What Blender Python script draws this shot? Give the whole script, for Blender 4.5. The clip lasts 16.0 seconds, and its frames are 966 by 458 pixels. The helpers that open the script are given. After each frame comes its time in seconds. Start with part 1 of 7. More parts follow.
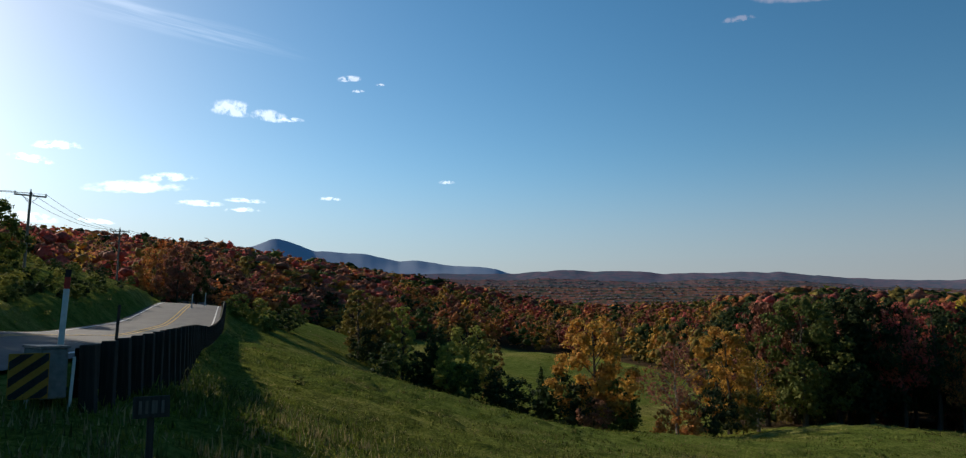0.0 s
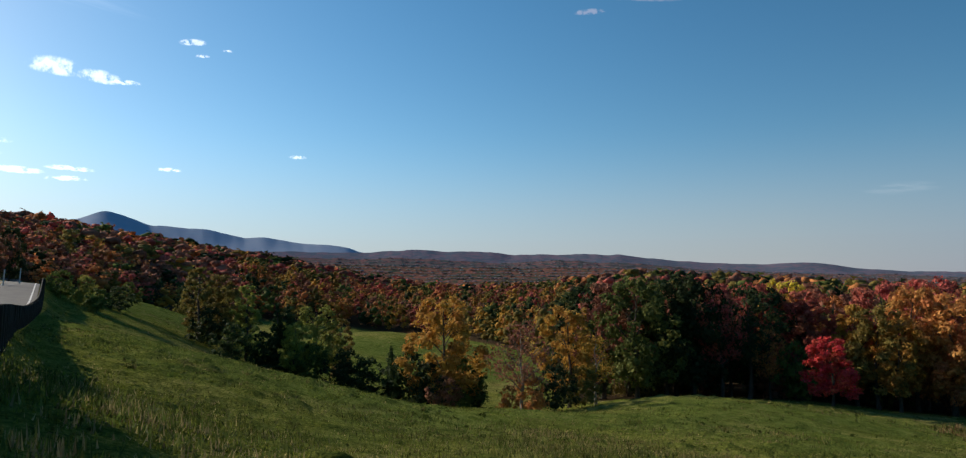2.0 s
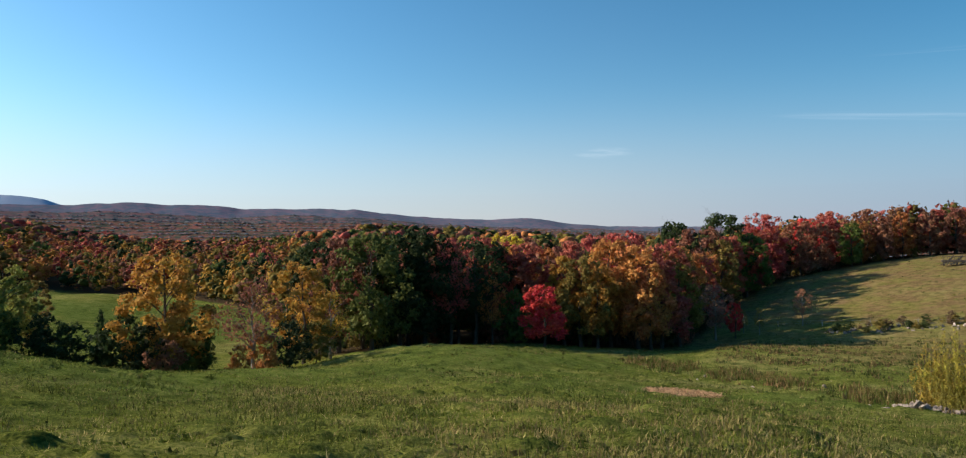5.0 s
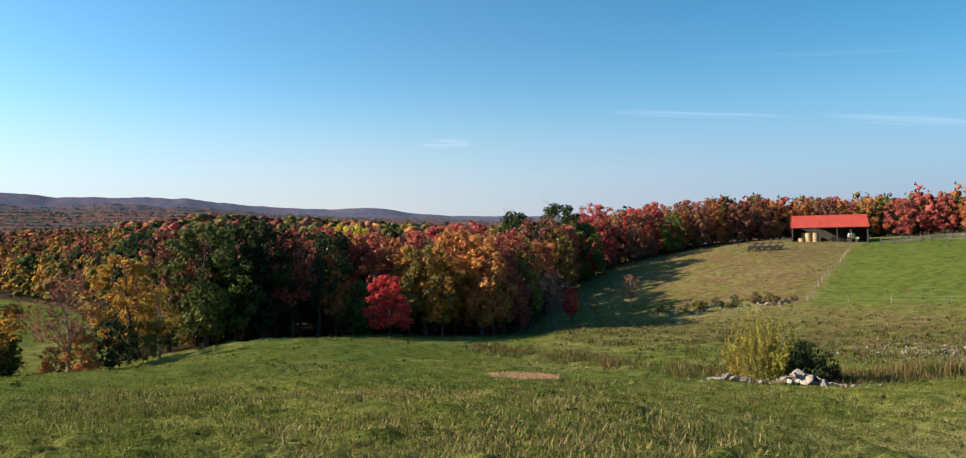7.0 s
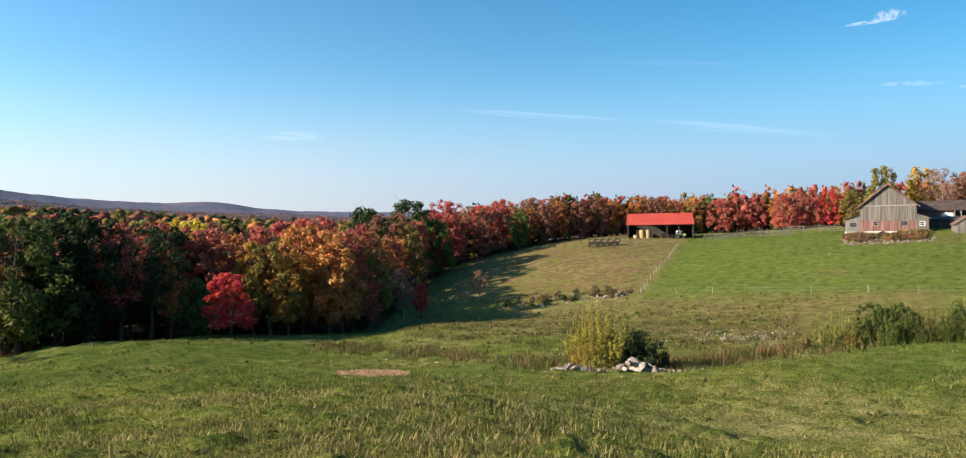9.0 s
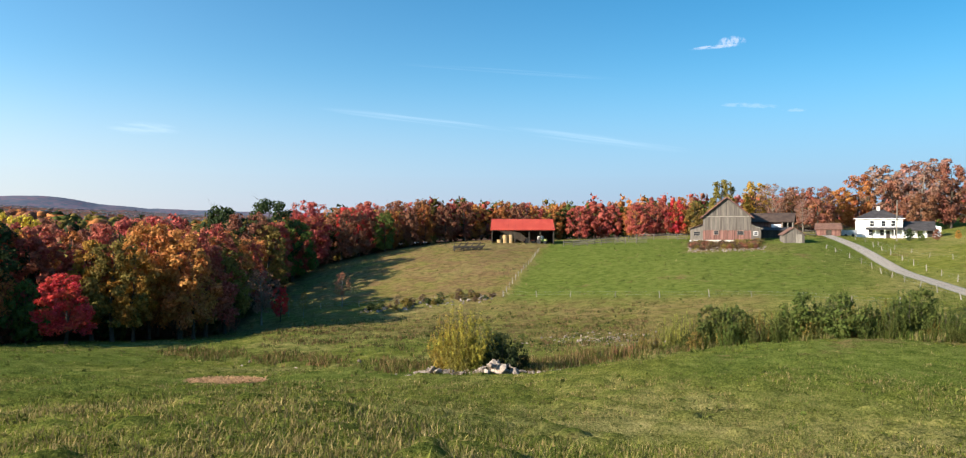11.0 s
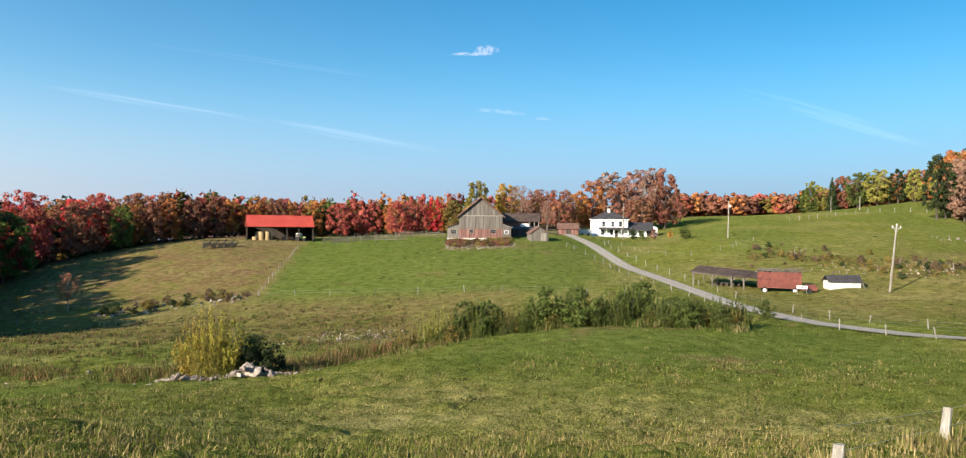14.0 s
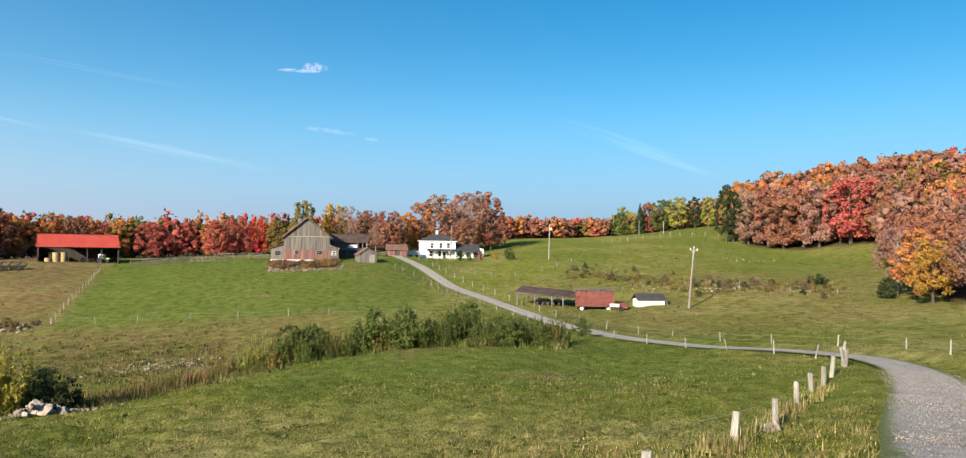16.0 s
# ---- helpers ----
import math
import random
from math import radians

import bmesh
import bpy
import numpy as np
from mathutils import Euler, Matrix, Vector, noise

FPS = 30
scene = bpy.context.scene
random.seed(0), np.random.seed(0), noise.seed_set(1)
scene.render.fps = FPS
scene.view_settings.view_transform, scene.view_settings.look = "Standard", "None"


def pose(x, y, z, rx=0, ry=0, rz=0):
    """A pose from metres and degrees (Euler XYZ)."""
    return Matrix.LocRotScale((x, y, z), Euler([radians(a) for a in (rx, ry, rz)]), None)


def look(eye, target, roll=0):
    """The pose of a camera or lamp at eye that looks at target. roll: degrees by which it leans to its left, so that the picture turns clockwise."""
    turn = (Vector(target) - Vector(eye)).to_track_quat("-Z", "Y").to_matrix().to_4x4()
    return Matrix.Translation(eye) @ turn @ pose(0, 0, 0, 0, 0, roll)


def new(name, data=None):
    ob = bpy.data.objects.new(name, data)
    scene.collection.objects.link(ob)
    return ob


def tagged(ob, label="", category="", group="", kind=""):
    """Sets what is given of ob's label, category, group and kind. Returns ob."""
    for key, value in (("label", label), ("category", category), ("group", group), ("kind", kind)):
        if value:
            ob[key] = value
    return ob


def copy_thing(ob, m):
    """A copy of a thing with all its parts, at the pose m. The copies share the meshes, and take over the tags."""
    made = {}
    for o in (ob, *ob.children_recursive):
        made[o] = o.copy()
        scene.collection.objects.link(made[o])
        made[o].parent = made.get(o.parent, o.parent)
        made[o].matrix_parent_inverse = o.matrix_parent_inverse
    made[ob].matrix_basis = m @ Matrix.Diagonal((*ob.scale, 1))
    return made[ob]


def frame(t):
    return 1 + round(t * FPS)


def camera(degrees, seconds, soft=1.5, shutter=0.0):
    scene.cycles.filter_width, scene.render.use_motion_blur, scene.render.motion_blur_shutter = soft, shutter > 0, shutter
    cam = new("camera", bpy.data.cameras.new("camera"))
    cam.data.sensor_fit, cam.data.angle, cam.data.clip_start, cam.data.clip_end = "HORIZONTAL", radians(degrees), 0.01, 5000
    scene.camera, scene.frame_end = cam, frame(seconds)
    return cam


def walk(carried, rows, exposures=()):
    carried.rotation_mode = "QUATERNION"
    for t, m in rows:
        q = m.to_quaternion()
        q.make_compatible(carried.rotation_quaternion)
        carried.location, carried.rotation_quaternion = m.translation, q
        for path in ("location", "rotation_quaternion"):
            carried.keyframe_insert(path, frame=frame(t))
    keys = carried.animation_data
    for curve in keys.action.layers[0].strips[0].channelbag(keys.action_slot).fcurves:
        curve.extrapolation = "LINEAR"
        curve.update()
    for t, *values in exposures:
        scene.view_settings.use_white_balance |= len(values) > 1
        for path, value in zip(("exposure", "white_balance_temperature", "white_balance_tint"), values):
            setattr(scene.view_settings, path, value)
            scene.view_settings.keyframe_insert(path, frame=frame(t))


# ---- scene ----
cam = camera(67.54, 16.0, soft=1.2)
EYE = 1.6
# seconds, yaw, pitch, lean to the right: the camera turns on the spot
ROWS = [
    (0.0, -0.0, 6.84, 0.57),
    (0.5, -3.53, 6.29, 0.51),
    (1.0, -5.75, 6.13, 0.0),
    (1.5, -8.22, 5.68, 0.09),
    (2.0, -11.64, 5.13, 0.38),
    (2.5, -14.61, 4.56, 0.5),
    (3.0, -18.26, 3.93, 1.06),
    (3.5, -22.64, 3.26, 1.77),
    (4.0, -26.25, 2.53, 1.51),
    (6.5, -41.3, 0.34, 1.14),
    (7.0, -44.59, 0.25, 1.33),
    (7.5, -47.59, -0.14, 1.52),
    (8.0, -50.51, -0.39, 1.4),
    (8.5, -51.74, -0.31, 1.43),
    (9.0, -56.41, -0.31, 1.09),
    (9.5, -60.0, -0.52, 0.53),
    (12.0, -70.73, -0.43, 0.1),
    (12.5, -73.22, -0.95, 0.1),
    (13.0, -78.01, -0.77, 0.07),
    (13.5, -81.87, -0.3, -0.16),
    (14.0, -85.87, -0.23, -0.64),
    (14.5, -89.16, 0.34, -0.65),
    (15.0, -92.83, 0.57, -1.2),
    (15.5, -96.27, 1.46, -1.04),
    (16.0, -99.37, 1.64, -0.82),
]
EXPOSURES = [(0.0, 0.0), (1.5, 0.13), (3.5, 0.5), (7.0, 1.0), (9.5, 1.2), (12.5, 1.2), (16.0, 1.12)]
walk(cam, [(t, pose(0, 0, EYE, 0, 0, yaw) @ pose(0, 0, 0, 90 + pitch) @ pose(0, 0, 0, 0, 0, -lean)) for t, yaw, pitch, lean in ROWS], EXPOSURES)

# ---- world and sun ----
SUN_AZ, SUN_EL = -47.0, 23.0
world = bpy.data.worlds.new("world")
scene.world = world
world.use_nodes = True
wn = world.node_tree.nodes
sky = wn.new("ShaderNodeTexSky")
sky.sky_type, sky.sun_disc = "NISHITA", False
sky.sun_elevation, sky.sun_rotation = radians(SUN_EL), radians(SUN_AZ)
sky.altitude, sky.air_density, sky.dust_density, sky.ozone_density = 300, 1.0, 0.5, 2.4
deep = wn.new("ShaderNodeHueSaturation")
deep.inputs["Saturation"].default_value, deep.inputs["Hue"].default_value = 1.3, 0.491
world.node_tree.links.new(sky.outputs[0], deep.inputs["Color"])
clear = wn.new("ShaderNodeMapRange")
# pale autumn haze low over the horizon
way, height, low, hazy = wn.new("ShaderNodeTexCoord"), wn.new("ShaderNodeSeparateXYZ"), wn.new("ShaderNodeMapRange"), wn.new("ShaderNodeMix")
world.node_tree.links.new(way.outputs["Generated"], height.inputs[0])
world.node_tree.links.new(height.outputs["Z"], low.inputs[0])
low.interpolation_type = "SMOOTHERSTEP"
low.inputs[1].default_value, low.inputs[2].default_value, low.inputs[3].default_value, low.inputs[4].default_value = -0.02, 0.24, 0.75, 0.0
hazy.data_type = "RGBA"
# the haze is whiter towards the sun
sunward, toward = wn.new("ShaderNodeVectorMath"), wn.new("ShaderNodeMapRange")
sunward.operation = "DOT_PRODUCT"
world.node_tree.links.new(way.outputs["Generated"], sunward.inputs[0])
sunward.inputs[1].default_value = (math.sin(radians(SUN_AZ)), math.cos(radians(SUN_AZ)), 0)
world.node_tree.links.new(sunward.outputs["Value"], toward.inputs[0])
toward.inputs[1].default_value, toward.inputs[2].default_value, toward.inputs[3].default_value, toward.inputs[4].default_value = -0.9, 0.15, 0.0, 1.0
world.node_tree.links.new(low.outputs[0], hazy.inputs[0])
air = wn.new("ShaderNodeMix")
air.data_type = "RGBA"
world.node_tree.links.new(toward.outputs[0], air.inputs[0])
air.inputs[6].default_value, air.inputs[7].default_value = (0.85, 2.0, 4.7, 1), (3.2, 3.4, 4.2, 1)
world.node_tree.links.new(air.outputs[2], hazy.inputs[7])
world.node_tree.links.new(deep.outputs[0], hazy.inputs[6])
world.node_tree.links.new(hazy.outputs[2], wn["Background"].inputs[0])
# bluer air opposite the sun
world.node_tree.links.new(sunward.outputs["Value"], clear.inputs[0])
clear.inputs[1].default_value, clear.inputs[2].default_value, clear.inputs[3].default_value, clear.inputs[4].default_value = -0.9, 0.0, 1.44, 1.28
world.node_tree.links.new(clear.outputs[0], deep.inputs["Saturation"])
# the air scatters more light forwards: brighter round the sun, deeper opposite
forward = wn.new("ShaderNodeMapRange")
world.node_tree.links.new(sunward.outputs["Value"], forward.inputs[0])
forward.inputs[1].default_value, forward.inputs[2].default_value, forward.inputs[3].default_value, forward.inputs[4].default_value = -1.0, 1.0, 0.063, 0.116
world.node_tree.links.new(forward.outputs[0], wn["Background"].inputs[1])
sun_data = bpy.data.lights.new("sun", "SUN")
sun_data.energy, sun_data.angle, sun_data.color = 5.0, radians(0.6), (1.0, 0.88, 0.72)
sun = new("sun", sun_data)
sun_dir = Vector((math.sin(radians(SUN_AZ)) * math.cos(radians(SUN_EL)), math.cos(radians(SUN_AZ)) * math.cos(radians(SUN_EL)), math.sin(radians(SUN_EL))))
sun.matrix_world = look(sun_dir * 100, (0, 0, 0))


# ---- materials ----
def material(name, rough=0.85, metal=0.0):
    m = bpy.data.materials.new(name)
    m.use_nodes = True
    b = m.node_tree.nodes["Principled BSDF"]
    b.inputs["Roughness"].default_value, b.inputs["Metallic"].default_value = rough, metal
    b.inputs["Specular IOR Level"].default_value = 0.25
    return m


def node(m, kind, **settings):
    n = m.node_tree.nodes.new("ShaderNode" + kind)
    for key, value in settings.items():
        if key == "scale":
            n.inputs["Scale"].default_value = value
        elif key == "detail":
            n.inputs["Detail"].default_value = value
        elif key == "data_type":
            n.data_type = value
        elif key == "blend":
            n.blend_type = value
        elif key == "operation":
            n.operation = value
        elif key == "attribute":
            n.attribute_name = value
    return n


def join(m, a, b):
    m.node_tree.links.new(a, b)


def coords(m, stretch=(1, 1, 1), where="Object"):
    c, s = node(m, "TexCoord"), node(m, "Mapping")
    s.inputs["Scale"].default_value = stretch
    join(m, c.outputs[where], s.inputs[0])
    return s.outputs[0]


def noise_at(m, scale, detail=4, stretch=(1, 1, 1), where="Object", rough=0.6):
    n = node(m, "TexNoise", scale=scale, detail=detail)
    n.inputs["Roughness"].default_value = rough
    join(m, coords(m, stretch, where), n.inputs["Vector"])
    return n.outputs["Fac"]


def ramp(m, fac, stops):
    r = node(m, "ValToRGB")
    e = r.color_ramp.elements
    while len(e) < len(stops):
        e.new(0.5)
    for k, (at, col) in zip(e, stops):
        k.position, k.color = at, (*col, 1) if len(col) == 3 else col
    join(m, fac, r.inputs[0])
    return r.outputs[0]


def mix(m, fac, a, b, blend="MIX"):
    n = node(m, "Mix", data_type="RGBA", blend=blend)
    for socket, value in ((n.inputs[0], fac), (n.inputs[6], a), (n.inputs[7], b)):
        if isinstance(value, (int, float)):
            socket.default_value = value
        elif isinstance(value, tuple):
            socket.default_value = (*value, 1)
        else:
            join(m, value, socket)
    return n.outputs[2]


def calc(m, op, a, b=0.0):
    n = node(m, "Math", operation=op)
    n.use_clamp = op in ("ADD", "MULTIPLY")
    for socket, value in ((n.inputs[0], a), (n.inputs[1], b)):
        if isinstance(value, (int, float)):
            socket.default_value = value
        else:
            join(m, value, socket)
    return n.outputs[0]


def bump(m, height, strength=0.4, distance=0.02):
    n = node(m, "Bump")
    n.inputs["Strength"].default_value, n.inputs["Distance"].default_value = strength, distance
    join(m, height, n.inputs["Height"])
    join(m, n.outputs[0], m.node_tree.nodes["Principled BSDF"].inputs["Normal"])


def colour(m, out):
    join(m, out, m.node_tree.nodes["Principled BSDF"].inputs["Base Color"])


def mottled(name, dark, light, scale=3.0, rough=0.85, metal=0.0, stretch=(1, 1, 1), relief=0.3, distance=0.02, fine=9.0, each=0.0):
    """A surface of two tones, mottled at two scales."""
    m = material(name, rough, metal)
    big, small = noise_at(m, scale, 4, stretch), noise_at(m, scale * fine, 3, stretch)
    tone = calc(m, "ADD", calc(m, "MULTIPLY", big, 0.6), calc(m, "MULTIPLY", small, 0.4))
    out = ramp(m, tone, [(0.36, dark), (0.64, light)])
    if each:
        # every piece has a tone of its own
        info, spread, hsv = node(m, "ObjectInfo"), node(m, "MapRange"), node(m, "HueSaturation")
        join(m, info.outputs["Random"], spread.inputs[0])
        spread.inputs[3].default_value, spread.inputs[4].default_value = 1 - each, 1 + each
        join(m, spread.outputs[0], hsv.inputs["Value"])
        join(m, out, hsv.inputs["Color"])
        out = hsv.outputs[0]
    colour(m, out)
    bump(m, small, relief, distance)
    return m


def leaf_material(name):
    """Leaves tinted by the object's own colour, each clump a little different."""
    m = material(name, 0.75)
    nodes = m.node_tree.nodes
    nodes["Principled BSDF"].inputs["Specular IOR Level"].default_value = 0.08
    info, geo = node(m, "ObjectInfo"), node(m, "NewGeometry")
    hsv = node(m, "HueSaturation")
    spread = node(m, "MapRange")
    join(m, geo.outputs["Random Per Island"], spread.inputs[0])
    spread.inputs[3].default_value, spread.inputs[4].default_value = 0.74, 1.2
    join(m, spread.outputs[0], hsv.inputs["Value"])
    hue = node(m, "MapRange")
    join(m, noise_at(m, 0.5, 2), hue.inputs[0])
    hue.inputs[1].default_value, hue.inputs[2].default_value = 0.25, 0.75
    hue.inputs[3].default_value, hue.inputs[4].default_value = 0.482, 0.525
    join(m, hue.outputs[0], hsv.inputs["Hue"])
    join(m, info.outputs["Color"], hsv.inputs["Color"])
    fine = noise_at(m, 3.2, 5, rough=0.7)
    grain = ramp(m, fine, [(0.34, (0.72, 0.72, 0.72)), (0.52, (1.06, 1.06, 1.06)), (0.7, (1.3, 1.3, 1.3))])
    shine(m, mix(m, 1.0, hsv.outputs[0], grain, "MULTIPLY"), 0.3)
    bump(m, fine, 0.8, 0.16)
    return m


def shine(m, col, through_leaf=0.12):
    """Adds light that passes through thin leaves."""
    colour(m, col)
    nodes = m.node_tree.nodes
    tr, add = node(m, "BsdfTranslucent"), node(m, "MixShader")
    join(m, col, tr.inputs[0])
    add.inputs[0].default_value = through_leaf
    join(m, nodes["Principled BSDF"].outputs[0], add.inputs[1])
    join(m, tr.outputs[0], add.inputs[2])
    join(m, add.outputs[0], nodes["Material Output"].inputs[0])


def tinted_material(name):
    """Distant woods: the colour is the clump's own."""
    m = material(name, 0.8)
    m.node_tree.nodes["Principled BSDF"].inputs["Specular IOR Level"].default_value = 0.05
    a = node(m, "Attribute", attribute="tint")
    geo, hsv, spread = node(m, "NewGeometry"), node(m, "HueSaturation"), node(m, "MapRange")
    join(m, geo.outputs["Random Per Island"], spread.inputs[0])
    spread.inputs[3].default_value, spread.inputs[4].default_value = 0.7, 1.25
    join(m, spread.outputs[0], hsv.inputs["Value"])
    join(m, a.outputs["Color"], hsv.inputs["Color"])
    fine = noise_at(m, 1.6, 4, rough=0.7)
    grain = ramp(m, fine, [(0.34, (0.65, 0.65, 0.65)), (0.52, (1.1, 1.1, 1.1)), (0.7, (1.35, 1.35, 1.35))])
    shine(m, mix(m, 1.0, hsv.outputs[0], grain, "MULTIPLY"), 0.3)
    bump(m, fine, 0.8, 0.3)
    return m


def ground_material():
    m = material("pasture", 0.95)
    m.node_tree.nodes["Principled BSDF"].inputs["Specular IOR Level"].default_value = 0.0
    a = node(m, "Attribute", attribute="cover")
    split = node(m, "SeparateColor")
    join(m, a.outputs["Color"], split.inputs[0])
    big, mid, small = noise_at(m, 0.05, 5), noise_at(m, 0.8, 4), noise_at(m, 9.0, 5, rough=0.7)
    tone = calc(m, "ADD", calc(m, "MULTIPLY", mid, 0.32), calc(m, "MULTIPLY", small, 0.68))
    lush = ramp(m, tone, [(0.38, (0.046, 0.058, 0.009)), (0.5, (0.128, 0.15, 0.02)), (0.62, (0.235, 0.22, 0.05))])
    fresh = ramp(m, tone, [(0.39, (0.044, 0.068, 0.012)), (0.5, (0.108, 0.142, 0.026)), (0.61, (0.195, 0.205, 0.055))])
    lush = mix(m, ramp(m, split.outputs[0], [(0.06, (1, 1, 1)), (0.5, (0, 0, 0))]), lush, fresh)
    straw = ramp(m, tone, [(0.40, (0.105, 0.092, 0.032)), (0.60, (0.50, 0.40, 0.18))])
    brown = ramp(m, tone, [(0.40, (0.08, 0.052, 0.025)), (0.5, (0.19, 0.12, 0.058)), (0.62, (0.29, 0.195, 0.10))])
    soil = ramp(m, tone, [(0.3, (0.03, 0.024, 0.015)), (0.7, (0.09, 0.06, 0.035))])
    patch = ramp(m, big, [(0.45, (0, 0, 0)), (0.62, (1, 1, 1))])
    dry = calc(m, "MULTIPLY", split.outputs[0], calc(m, "ADD", patch, 0.35))
    c = mix(m, calc(m, "MULTIPLY", dry, 0.62), lush, straw)
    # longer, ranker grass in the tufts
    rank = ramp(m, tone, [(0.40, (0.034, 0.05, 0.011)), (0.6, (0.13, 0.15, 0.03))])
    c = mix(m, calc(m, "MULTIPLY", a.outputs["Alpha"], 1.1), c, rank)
    grazed = ramp(m, noise_at(m, 0.22, 6, rough=0.7), [(0.40, (0.25, 0.25, 0.25)), (0.6, (1, 1, 1))])
    c = mix(m, calc(m, "MULTIPLY", split.outputs[1], calc(m, "ADD", grazed, 0.1)), c, brown)
    worn = ramp(m, noise_at(m, 0.11, 6, rough=0.75), [(0.60, (0, 0, 0)), (0.70, (0.75, 0.75, 0.75))])
    c = mix(m, worn, c, brown)
    c = mix(m, split.outputs[2], c, soil)
    colour(m, c)
    bump(m, small, 1.0, 0.13)
    return m


PASTURE = ground_material()
LEAF = leaf_material("leaves")
WOODS = tinted_material("woodland")
BARK = mottled("bark", (0.035, 0.028, 0.02), (0.11, 0.09, 0.07), 2.0, 0.95, stretch=(1, 1, 0.25), relief=0.6)
PALE_BARK = mottled("pale_bark", (0.14, 0.11, 0.09), (0.30, 0.26, 0.21), 2.0, 0.95, stretch=(1, 1, 0.25), relief=0.4)
ASPHALT = mottled("asphalt", (0.06, 0.06, 0.063), (0.115, 0.112, 0.108), 0.6, 0.9, fine=30)
def drive_material():
    """Gravel with packed wheel tracks, loose stone between them and grass creeping in from the edges."""
    m = material("gravel", 0.95)
    small, mid, big = noise_at(m, 16, 5, rough=0.7), noise_at(m, 1.6, 5, rough=0.65), noise_at(m, 0.3, 3)
    loose = ramp(m, small, [(0.34, (0.13, 0.11, 0.09)), (0.5, (0.30, 0.26, 0.215)), (0.66, (0.55, 0.50, 0.44))])
    packed = ramp(m, mid, [(0.35, (0.27, 0.235, 0.195)), (0.65, (0.40, 0.355, 0.30))])
    a = node(m, "Attribute", attribute="across")
    side = calc(m, "ABSOLUTE", a.outputs["Fac"])
    wander = calc(m, "ADD", side, calc(m, "MULTIPLY", calc(m, "SUBTRACT", big, 0.5), 0.25))
    track = ramp(m, wander, [(0.2, (0, 0, 0)), (0.34, (1, 1, 1)), (0.5, (1, 1, 1)), (0.64, (0, 0, 0))])
    c = mix(m, calc(m, "MULTIPLY", track, 0.8), loose, packed)
    edge = calc(m, "ADD", side, calc(m, "MULTIPLY", calc(m, "SUBTRACT", mid, 0.5), 0.7))
    grassy = ramp(m, edge, [(0.78, (0, 0, 0)), (0.95, (1, 1, 1))])
    turf = ramp(m, small, [(0.38, (0.05, 0.07, 0.014)), (0.62, (0.19, 0.20, 0.06))])
    colour(m, mix(m, grassy, c, turf))
    bump(m, small, 0.9, 0.05)
    return m


GRAVEL = drive_material()
OLD_WOOD = mottled("weathered_boards", (0.09, 0.078, 0.065), (0.21, 0.185, 0.16), 1.2, 0.95, stretch=(3, 3, 0.15), relief=0.5, each=0.32)
# darker copy of dark_timber: the guard rail's shade is put into its colour
SHADED_RAIL_WOOD = mottled("shaded_rail_timber", (0.012, 0.011, 0.01), (0.04, 0.034, 0.028), 1.2, 0.95, stretch=(3, 3, 0.2))
DARK_WOOD = mottled("dark_timber", (0.03, 0.026, 0.022), (0.09, 0.075, 0.06), 1.2, 0.95, stretch=(3, 3, 0.2))
GREY_WOOD = mottled("grey_post_wood", (0.15, 0.13, 0.11), (0.36, 0.33, 0.28), 2.0, 0.95, stretch=(3, 3, 0.3), relief=0.5, each=0.25)
RAIL_WOOD = mottled("old_rail_wood", (0.07, 0.06, 0.05), (0.19, 0.165, 0.135), 2.0, 0.95, stretch=(3, 3, 0.3), each=0.25)
RED_BOARD = mottled("faded_red_boards", (0.13, 0.06, 0.05), (0.30, 0.16, 0.13), 1.0, 0.95, stretch=(3, 3, 0.25), each=0.3)
RED_METAL = mottled("red_roof_sheet", (0.42, 0.055, 0.035), (0.50, 0.085, 0.05), 0.3, 0.45, stretch=(1, 1, 1), relief=0.05)
DARK_ROOF = mottled("dark_roofing", (0.025, 0.024, 0.026), (0.065, 0.06, 0.06), 1.0, 0.85)
OLD_SHEET = mottled("old_brown_sheet", (0.035, 0.024, 0.02), (0.095, 0.066, 0.052), 0.8, 0.9, relief=0.5)
GREY_BOX = mottled("weathered_grey_paint", (0.13, 0.13, 0.125), (0.26, 0.26, 0.25), 1.5, 0.8)
BROWN_ROOF = mottled("rusty_roofing", (0.10, 0.055, 0.04), (0.2, 0.11, 0.08), 1.0, 0.8)
WHITE_PAINT = mottled("white_clapboard", (0.70, 0.70, 0.68), (0.82, 0.82, 0.80), 1.5, 0.7, stretch=(0.2, 0.2, 6), relief=0.15)
STONE = mottled("field_stone", (0.085, 0.066, 0.055), (0.40, 0.325, 0.265), 1.6, 0.95, relief=0.6, distance=0.04, each=0.3)
CEMENT = mottled("whitewashed_stone", (0.42, 0.40, 0.36), (0.66, 0.63, 0.58), 1.5, 0.9)
STRAW = mottled("straw", (0.30, 0.20, 0.09), (0.50, 0.36, 0.18), 2.0, 0.95, relief=0.6)
GLASS = mottled("dark_window_glass", (0.02, 0.022, 0.026), (0.04, 0.042, 0.05), 1.0, 0.12, relief=0.0)
RED_PAINT = mottled("worn_red_paint", (0.09, 0.032, 0.026), (0.24, 0.075, 0.055), 1.5, 0.75)
PLASTIC_WHITE = mottled("white_plastic", (0.52, 0.51, 0.48), (0.74, 0.73, 0.69), 2.0, 0.5, relief=0.05)
